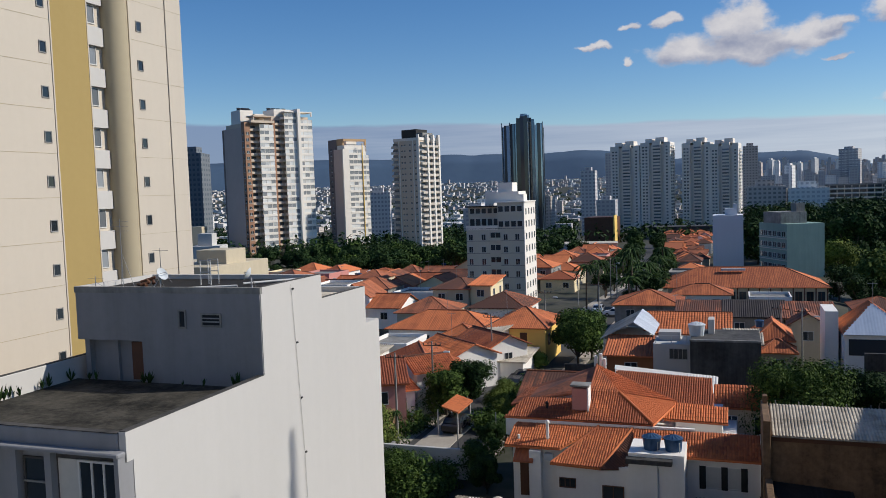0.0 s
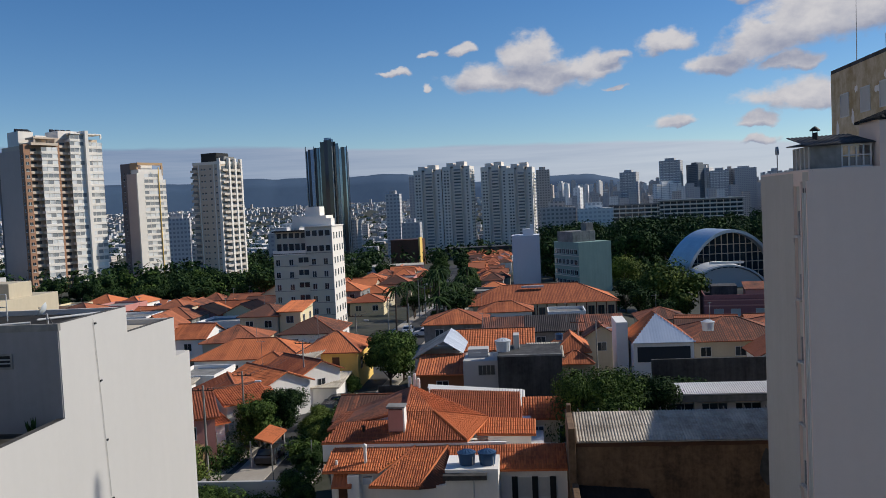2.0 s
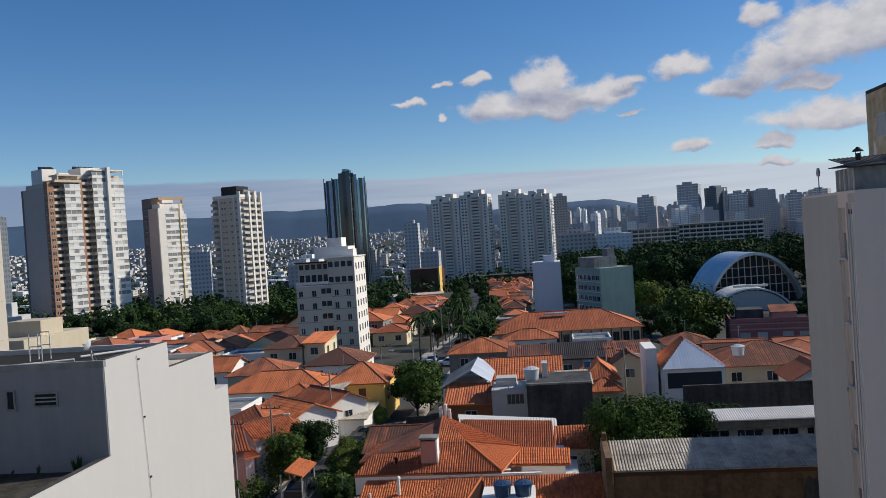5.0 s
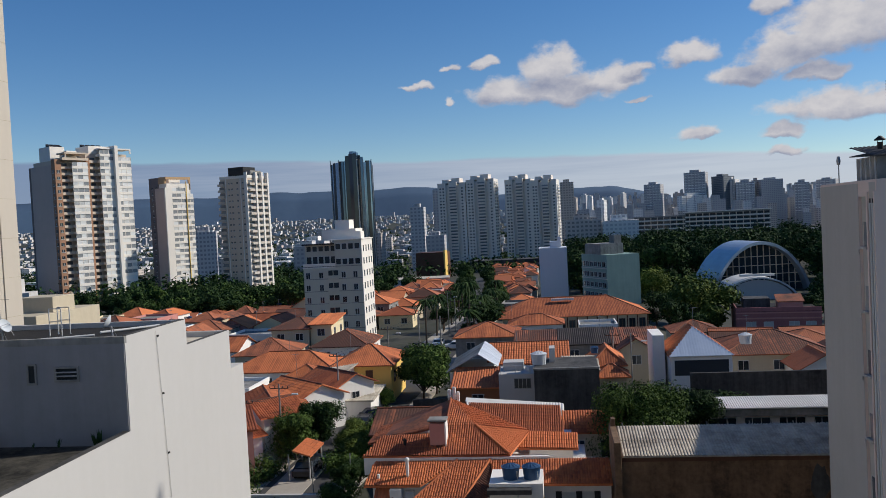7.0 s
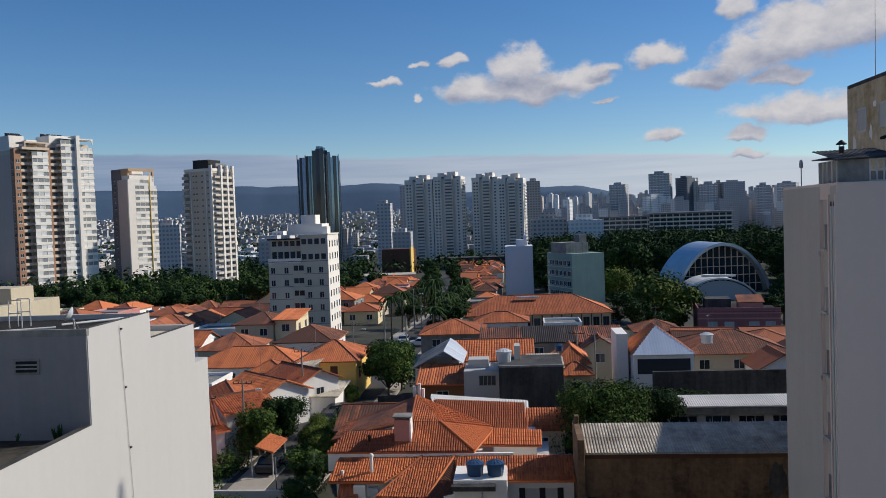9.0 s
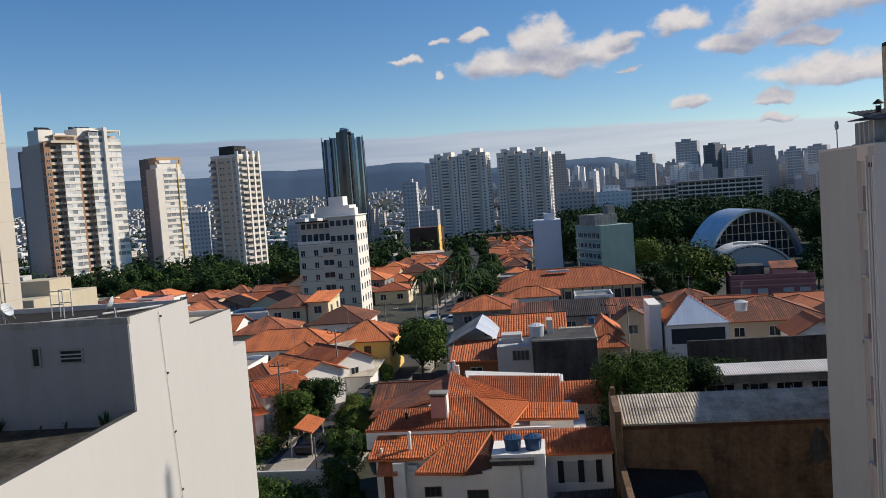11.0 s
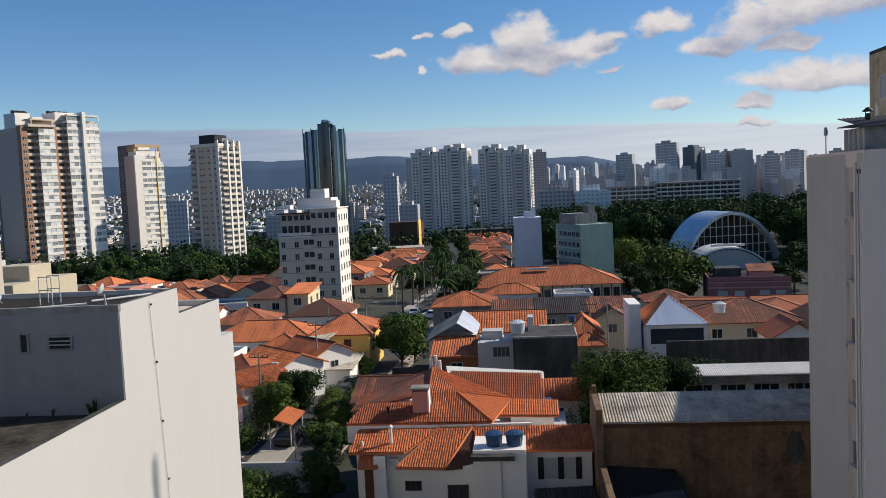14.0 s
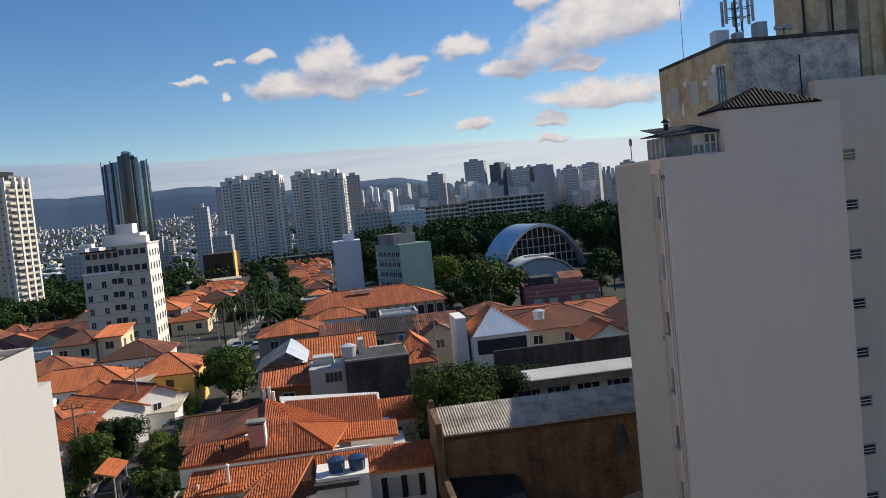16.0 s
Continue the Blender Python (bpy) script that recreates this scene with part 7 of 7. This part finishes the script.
def plant(x, y, k, s, turn=None):
    z = ground_z(x, y)
    turn = rnd.uniform(0, 360) if turn is None else turn
    m = pose(x, y, z - 0.1, 0, 0, turn)
    if not used[k]:
        KINDS[k].matrix_basis = m @ Matrix.Scale(s, 4)
        used[k] = 1
    else:
        ob = copy_thing(KINDS[k], m)
        ob.scale = (s, s, s * rnd.uniform(0.85, 1.1))


for sp in SPOTS:
    plant(*sp)
plant(street_x(205) - 7, 205, 3, 0.6)
# by the near yards and the street
for x, y, k, s in ((-28.3, 64.5, 9, 0.5), (-27.2, 60.0, 9, 0.42), (-22.6, 56.4, 8, 0.36), (-17.9, 66.8, 7, 0.30), (-17.2, 60.5, 8, 0.36), (-17.6, 69.5, 7, 0.28), (-18.8, 75.0, 9, 0.30), (-15.8, 57.6, 7, 0.3), (-21.2, 79.5, 9, 0.3), (-21.4, 84.0, 9, 0.3), (-21.0, 98.5, 8, 0.28), (25.5, 110.5, 9, 0.3), (13.0, 80.0, 7, 0.42), (10.5, 78.0, 7, 0.4), (14.6, 75.2, 7, 0.62), (17.4, 77.5, 7, 0.5), (12.6, 76.0, 7, 0.7)):
    plant(x, y, k, s)
for i in range(44):
    y = rnd.uniform(150, 400)
    side = rnd.choice((-1, 1))
    plant(street_x(y) + side * rnd.uniform(3.8, 6.5), y, rnd.choice((0, 0, 2, 1)), rnd.uniform(0.45, 0.8))
# wooded strip at the foot of the towers
for i in range(90):
    a = rnd.uniform(0, 1)
    x, y = rnd.uniform(-150, -52), rnd.uniform(200, 330)
    if clear(x - 3, y - 3, 6, 6):
        plant(x, y, rnd.choice((4, 4, 0, 5)), rnd.uniform(0.6, 0.95))
# the park
for i in range(150):
    x, y = rnd.uniform(6, 130), rnd.uniform(205, 345)
    if x < 34 and y < 300:
        continue
    if clear(x - 4, y - 4, 8, 8) and not (30 < x < 95 and y < 255):
        plant(x, y, rnd.choice((4, 4, 4, 5, 2)), rnd.uniform(1.0, 1.5))
for x, y, k, s in ((33, 196, 6, 1.3), (36, 203, 4, 0.9), (25, 180, 4, 0.62), (22, 186, 4, 0.6), (29, 178, 4, 0.5), (30, 262, 6, 1.0), (58, 196, 2, 0.8), (63, 204, 2, 1.0), (70, 214, 0, 1.0)):
    plant(x, y, k, s)
park = Mesh()
for i in range(420):
    x, y = rnd.uniform(10, 300), rnd.uniform(330, 620)
    z = ground_z(x, y)
    for k in range(4):
        leaves(park, (x + rnd.uniform(-5, 5), y + rnd.uniform(-3, 3), z + rnd.uniform(5, 16 + (5 if x > 60 and y > 470 else 0))), rnd.uniform(3.6, 6.0), 95, 0.8, 0.85, rnd)
solo("park_trees", park, "leaf_dark", "dense dark wood of the park beyond the hall", "trees", kind="stuff")
PALM = make_palm(11, 3)
PALM.matrix_basis = pose(street_x(150) + 4, 150, 0)
for i in range(13):
    y = 146 + i * 5.2 + rnd.uniform(-1, 1)
    side = -4.2 if i % 2 else 4.2
    ob = copy_thing(PALM, pose(street_x(y) + side, y, ground_z(0, y), 0, 0, rnd.uniform(0, 360)))
    ob.scale = (1, 1, rnd.uniform(0.55, 0.8))
for x, y, s in ((-27.6, 61.5, 0.35), (-26.6, 66, 0.3), (28.6, 101.5, 0.25)):
    ob = copy_thing(PALM, pose(x, y, 0, 0, 0, rnd.uniform(0, 360)))
    ob.scale = (s, s, s)
hedge = Mesh()
for i in range(90):
    leaves(hedge, (rnd.uniform(-25.0, -18.4), rnd.uniform(53.5, 59.5), rnd.uniform(0.4, 1.7)), 0.9, 120, 0.13, 0.8, rnd)
solo("shrubs", hedge, "leaf", "overgrown green shrubs filling the yard", "shrubs", kind="stuff")
hedge = Mesh()
for i in range(60):
    leaves(hedge, (rnd.uniform(-30.5, -25.8), rnd.uniform(57, 78), rnd.uniform(0.3, 1.3)), 0.8, 110, 0.13, 0.8, rnd)
solo("shrubs", hedge, "leaf", "mixed green shrubs in the front gardens", "shrubs", kind="stuff")
hedge = Mesh()
for i in range(50):
    leaves(hedge, (rnd.uniform(-21.4, -19.0), rnd.uniform(72, 92), rnd.uniform(0.3, 1.6)), 0.8, 100, 0.14, 0.8, rnd)
solo("shrubs", hedge, "leaf", "mixed green shrubs on the verge", "shrubs", kind="stuff")

# ---- street things ----


def pole(x, y, h, lamp=False):
    ob = thing("utility_pole", x, y, ground_z(x, y), rnd.uniform(-8, 8), "concrete utility pole with cross-arm" + (" and street lamp" if lamp else ""), "pole", "utility poles")
    part("shaft", Mesh().tube((0, 0, -0.5), (0, 0, h), 0.13, 0.08, 8), "concrete", ob)
    part("cross_arm", Mesh().box(-0.9, 0.9, -0.04, 0.04, h - 0.46, h - 0.38), "wood", ob)
    for q in (-0.9, -0.4, 0.4, 0.9):
        part("insulator", Mesh().lathe(q, 0, [(0.05, h - 0.38), (0.06, h - 0.25), (0.03, h - 0.2)], 6), "iron", ob)
    if lamp:
        part("lamp_arm", Mesh().tube((0, 0, h - 1.4), (1.5, -0.2, h - 1.0), 0.03, n=5), "steel", ob)
        part("lamp_head", Mesh().cham(1.3, 1.95, -0.32, -0.08, h - 1.05, h - 0.9, 0.03), "tank_pale", ob)


POLES = [(-26.6, 66.5, 8.5), (-27.0, 77.0, 7.6), (-25.4, 93, 8.0), (-24.0, 116, 8.0), (-22.6, 135, 8.0), (-18.0, 148, 8.5), (-21.5, 165, 8.5), (-17.0, 180, 8.5), (6.8, 103, 8.0), (9.4, 108, 7.0), (-17.2, 122, 8.5)]
for i, (x, y, h) in enumerate(POLES):
    pole(x, y, h, i in (1, 3, 6, 9))
for a, b in ((0, 1), (1, 2), (2, 3), (3, 4), (4, 6), (5, 7)):
    for q in (-0.9, 0.4, 0.9):
        p0, p1 = Vector((POLES[a][0] + q, POLES[a][1], POLES[a][2] - 0.2)), Vector((POLES[b][0] + q, POLES[b][1], POLES[b][2] - 0.2))
        w = Mesh().line([p0.lerp(p1, k / 8) - Vector((0, 0, 2.4 * k / 8 * (1 - k / 8))) for k in range(9)], 0.014, 3)
        solo("overhead_cable", w, "iron", "thin black overhead cable between poles", "cable", "overhead cables")
for x, y, h in ((-19.2, 61.3, 4.6), (-25.0, 58.0, 4.5), (-17.6, 66.8, 3.6)):
    solo("slim_post", Mesh().tube((x, y, 0), (x, y, h), 0.05, n=6), "steel", "slim grey metal post in the yard", "post", "slim posts")


def car(x, y, turn, paint, label):
    z = ground_z(x, y) + 0.19
    ob = thing("car", x, y, z, turn, label, "car", "parked cars")
    prof = [(-2.1, 0.35), (-2.1, 0.85), (-1.75, 0.95), (-1.2, 1.42), (0.55, 1.45), (1.15, 0.98), (2.0, 0.86), (2.15, 0.6), (2.15, 0.35)]
    n = len(prof)
    m = Mesh()
    v = []
    for yy, inset in ((-0.84, 0.14), (0.84, -0.14)):
        v += [(px, yy + (inset if pz > 1.2 else 0), pz) for px, pz in prof]
    m.add(v, [tuple(range(n)), tuple(range(2 * n - 1, n - 1, -1))] + [((i + 1) % n, i, n + i, n + (i + 1) % n) for i in range(n)])
    part("body", m, paint, ob)
    part("windscreen", Mesh().add([(1.1, -0.7, 1.02), (1.1, 0.7, 1.02), (0.6, 0.62, 1.42), (0.6, -0.62, 1.42)], [(0, 1, 2, 3)]), "glass", ob, at=pose(0.03, 0, 0.03))
    part("rear_window", Mesh().add([(-1.68, 0.7, 1.0), (-1.68, -0.7, 1.0), (-1.24, -0.62, 1.38), (-1.24, 0.62, 1.38)], [(0, 1, 2, 3)]), "glass", ob, at=pose(-0.03, 0, 0.03))
    for sg in (-1, 1):
        part("side_window", Mesh().add([(-1.5, sg * 0.85, 1.0), (0.95, sg * 0.85, 1.0), (0.5, sg * 0.73, 1.36), (-1.15, sg * 0.73, 1.36)], [(0, 1, 2, 3)]), "glass", ob, at=pose(0, sg * 0.015, 0))
        for px in (-1.35, 1.35):
            wheel = part("wheel", Mesh().tube((px, sg * 0.72, 0.32), (px, sg * 0.88, 0.32), 0.32, n=14), "rubber", ob)
            part("rim", Mesh().tube((px, sg * 0.885, 0.32), (px, sg * 0.9, 0.32), 0.19, n=10), "steel", wheel)
        part("headlight", Mesh().cham(2.1, 2.17, sg * 0.62 - 0.14, sg * 0.62 + 0.14, 0.62, 0.78, 0.02), "tank_pale", ob)


car(-17.6, 143.0, 176, "car_white", "white hatchback at the street corner")
car(-21.2, 147.0, 90, "car_white", "white car on the street")
car(-21.6, 89.0, 92, "car_dark", "black car parked by the white railing")
car(-20.8, 92.5, 20, "car_dark", "dark car parked in the street")
car(-23.0, 72.4, 88, "car_dark", "dark car under a carport roof")
cp = thing("carport", -24.1, 70.2, 0, 0, "small carport with orange tile roof", "carport")
for x, y in ((0, 0), (1.9, 0), (0, 3.8), (1.9, 3.8)):
    part("post", Mesh().tube((x, y, 0), (x, y, 2.6), 0.07, n=6), "white", cp)
slope(cp, [(2.1, -0.3, 2.5), (2.1, 4.1, 2.5), (0.5, 4.1, 3.0), (0.5, -0.3, 3.0)], "tile", 0.24, 0.42)

# ---- the wider city ----


def block(x, y, w, d, h, mat, label="distant apartment block", turn=0.0, crown=True, z=None, cat="building", name="apartment_block"):
    z = ground_z(x, y) if z is None else z
    ob = thing(name, x, y, z, turn, label, cat, "distant blocks")
    part("wall", Mesh().box(0, w, 0, d, -10, h), mat, ob)
    if crown:
        part("roof_room", Mesh().box(w * 0.25, w * 0.7, d * 0.2, d * 0.8, h, h + rnd.uniform(2, 5)), mat, ob)
    return ob


block(-249, 547, 17, 20, 38, "far_grey", "grey office block behind the towers", 20)
block(-312, 420, 12, 20, 62, "far_dark", "dark glass tower behind the cream high-rise", 20)
block(-262, 330, 22, 14, 17, "buff", "large buff shed roofed hall", 25, crown=False)
block(-195, 265, 12, 12, 11, "white", "low white block by the trees", 20)
wm = thing("warehouse", -66, 330, -8, 8, "white warehouse wall behind the houses", "warehouse")
part("wall", Mesh().box(0, 24, 0, 14, -4, 7.5), "white", wm)
part("roof", Mesh().box(-0.3, 24.3, -0.3, 14, 7.5, 8.0), "fibre", wm)
ob_ = thing("office_building", -76, 455, -11, -6, "brown office block with a yellow curved end", "building")
part("wall", Mesh().box(0, 16, 0, 16, -6, 17), "wood", ob_)
part("yellow_end", Mesh().box(16, 16.8, 0, 6, -6, 18), "yellow", ob_)
vd = thing("viaduct", -52, 520, -14, 0, "long low concrete building with a sand-coloured end", "building")
part("wall", Mesh().box(0, 62, 0, 16, -6, 9), "concrete", vd)
part("roof", Mesh().box(-1, 63, -1, 17, 9, 11), "dark_concrete", vd)
part("end_wall", Mesh().box(60.5, 64, -1.3, -1, 3, 12), "sand", vd)
lg = thing("institute_building", 86, 890, -22, -10, "long grey institute with ribbon windows beyond the park", "building")
part("wall", Mesh().box(0, 52, 0, 20, -6, 39.5), "concrete", lg)
part("wall", Mesh().box(52, 134, -3, 20, -6, 41.5), "concrete", lg)
for x0, x1, y0, top in ((0, 52, 0, 39.5), (52, 134, -3, 41.5)):
    for k in range(6):
        z = top - 3.6 - k * 4.4
        part("ribbon_window", Mesh().box(x0 + 1, x1 - 1, y0 - 0.2, y0, z, z + 2.2), "glass", lg)
        part("sill_band", Mesh().box(x0, x1, y0 - 0.9, y0, z - 1.5, z - 0.3), "tower_white", lg)
    for k in range(int((x1 - x0) / 6.5)):
        part("pier", Mesh().box(x0 + 4 + k * 6.5, x0 + 4.9 + k * 6.5, y0 - 0.6, y0 - 0.2, 10, top - 1.2), "tower_beige", lg)
part("roof_edge", Mesh().box(50, 136, -4.5, 22, 41.5, 42.6), "tower_white", lg)
for x, y, w, d, h, m in ((10, 620, 26, 18, 34, "far_tan"), (37, 615, 26, 18, 32, "far_white"), (-200, 640, 20, 16, 30, "far_white"), (-180, 560, 18, 16, 24, "far_grey"), (-120, 700, 12, 12, 55, "far_grey"), (-128, 900, 22, 20, 80, "far_grey"), (12, 1000, 16, 16, 84, "far_tan"), (-95, 620, 14, 14, 28, "far_grey"), (-185, 760, 26, 20, 36, "far_tan")):
    block(x, y, w, d, h, m, "mid-rise block between the towers")
# towers on the far ridge, to the right
for x, y, w, d, top, turn, m, floors in ((158, 1440, 28, 24, 69, -20, "far_grey", 11), (224, 1436, 35, 26, 85, -20, "far_grey", 14), (214, 1400, 50, 12, 46, 28, "far_white", 7), (268, 1432, 22, 36, 76, -40, "far_dark", 0), (286, 1440, 22, 22, 70, -30, "far_white", 12), (304, 1420, 30, 26, 64, -16, "far_grey", 11), (330, 1425, 14, 20, 66, -14, "far_tan", 0), (342, 1408, 35, 20, 66, 4, "far_grey", 0), (391, 1398, 22, 22, 58, -14, "far_grey", 10), (440, 1450, 30, 24, 62, -30, "far_grey", 10), (500, 1420, 26, 24, 58, -25, "far_tan", 0)):
    g = ground_z(x, y)
    tw = block(x, y, w, d, top - g, m, "tall block on the far side of the park", turn)
    for k in range(floors):
        z = top - g - 3 - k * 4.6
        part("floor_band", Mesh().box(0.4, w - 0.4, -0.5, 0, z - 1.3, z), "far_white", tw)
    for k in range(3 if floors else 0):
        part("fin", Mesh().box(w * (k + 0.5) / 3 - 0.6, w * (k + 0.5) / 3 + 0.6, -0.9, -0.5, 0, top - g), "far_grey", tw)
for i in range(70):
    a = radians(rnd.uniform(-4, 27))
    d = rnd.uniform(1700, 2900)
    x, y = d * math.sin(a), d * math.cos(a)
    block(x, y, rnd.uniform(11, 19), 15, rnd.uniform(35, 85), rnd.choice(("far_white", "far_white", "far_grey", "far_tan")), "pale tower of the distant skyline", rnd.uniform(-50, 5), z=ground_z(x, y))
city = [Mesh() for _ in range(3)]
for i in range(7000):
    a = radians(rnd.uniform(-40, 42))
    d = 600 + 3560 * rnd.random() ** 0.62
    x, y = d * math.sin(a), d * math.cos(a)
    if x > 0 and d < 1000:
        continue
    if -130 < x < 20 and 560 < y < 830:
        continue
    z = ground_z(x, y)
    tall = rnd.random() < (0.015 if x < 0 else 0.3)
    w = rnd.uniform(8, 13) if tall else rnd.uniform(8, 20)
    h = rnd.uniform(22, 62) if tall and x > 0 else rnd.uniform(12, 26) if tall else rnd.uniform(3, 9)
    city[rnd.randrange(3)].box(x, x + w, y, y + rnd.uniform(8, 16), z - 4, z + h)
for m, c in zip(("far_white", "far_grey", "far_tan"), city):
    solo("distant_city", c, m, "countless small buildings of the distant city", "city", kind="stuff")
wood = Mesh()
for i in range(1900):
    a = radians(rnd.uniform(-40, 42))
    d = 420 + 2300 * rnd.random() ** 1.2
    x, y = d * math.sin(a), d * math.cos(a)
    leaves(wood, (x, y, ground_z(x, y) + 4), rnd.uniform(5, 10), 70, 1.3, 0.7, rnd)
solo("distant_trees", wood, "leaf_dark", "dark tree crowns scattered through the city", "trees", kind="stuff")
# hills along the horizon; the blue haze of distance is put into their colour
hl = Mesh()
n = 240
v = []
for i in range(n + 1):
    a = radians(-60 + 120 * i / n)
    deg = math.degrees(a)
    h = 226 + 12 * noise.noise((deg * 0.11, 0.3, 0)) + 14 * noise.noise((deg * 0.35, 7.3, 0)) + 6 * noise.noise((deg * 1.1, 2.3, 0))
    h -= 60 * smooth(-9, -3, deg) + 95 * smooth(4, 10, deg)
    for q, hh in ((4350, -40), (4550, h * 0.75), (4700, h), (4850, -40)):
        v.append((q * math.sin(a), q * math.cos(a), hh))
f = []
for i in range(n):
    for k in range(3):
        f.append((4 * i + k, 4 * i + 4 + k, 4 * i + 5 + k, 4 * i + 1 + k))
solo("hills", hl.add(v, f, 0, True), "hill", "wooded hills along the horizon, haze blue in their colour", "hills", kind="structure")
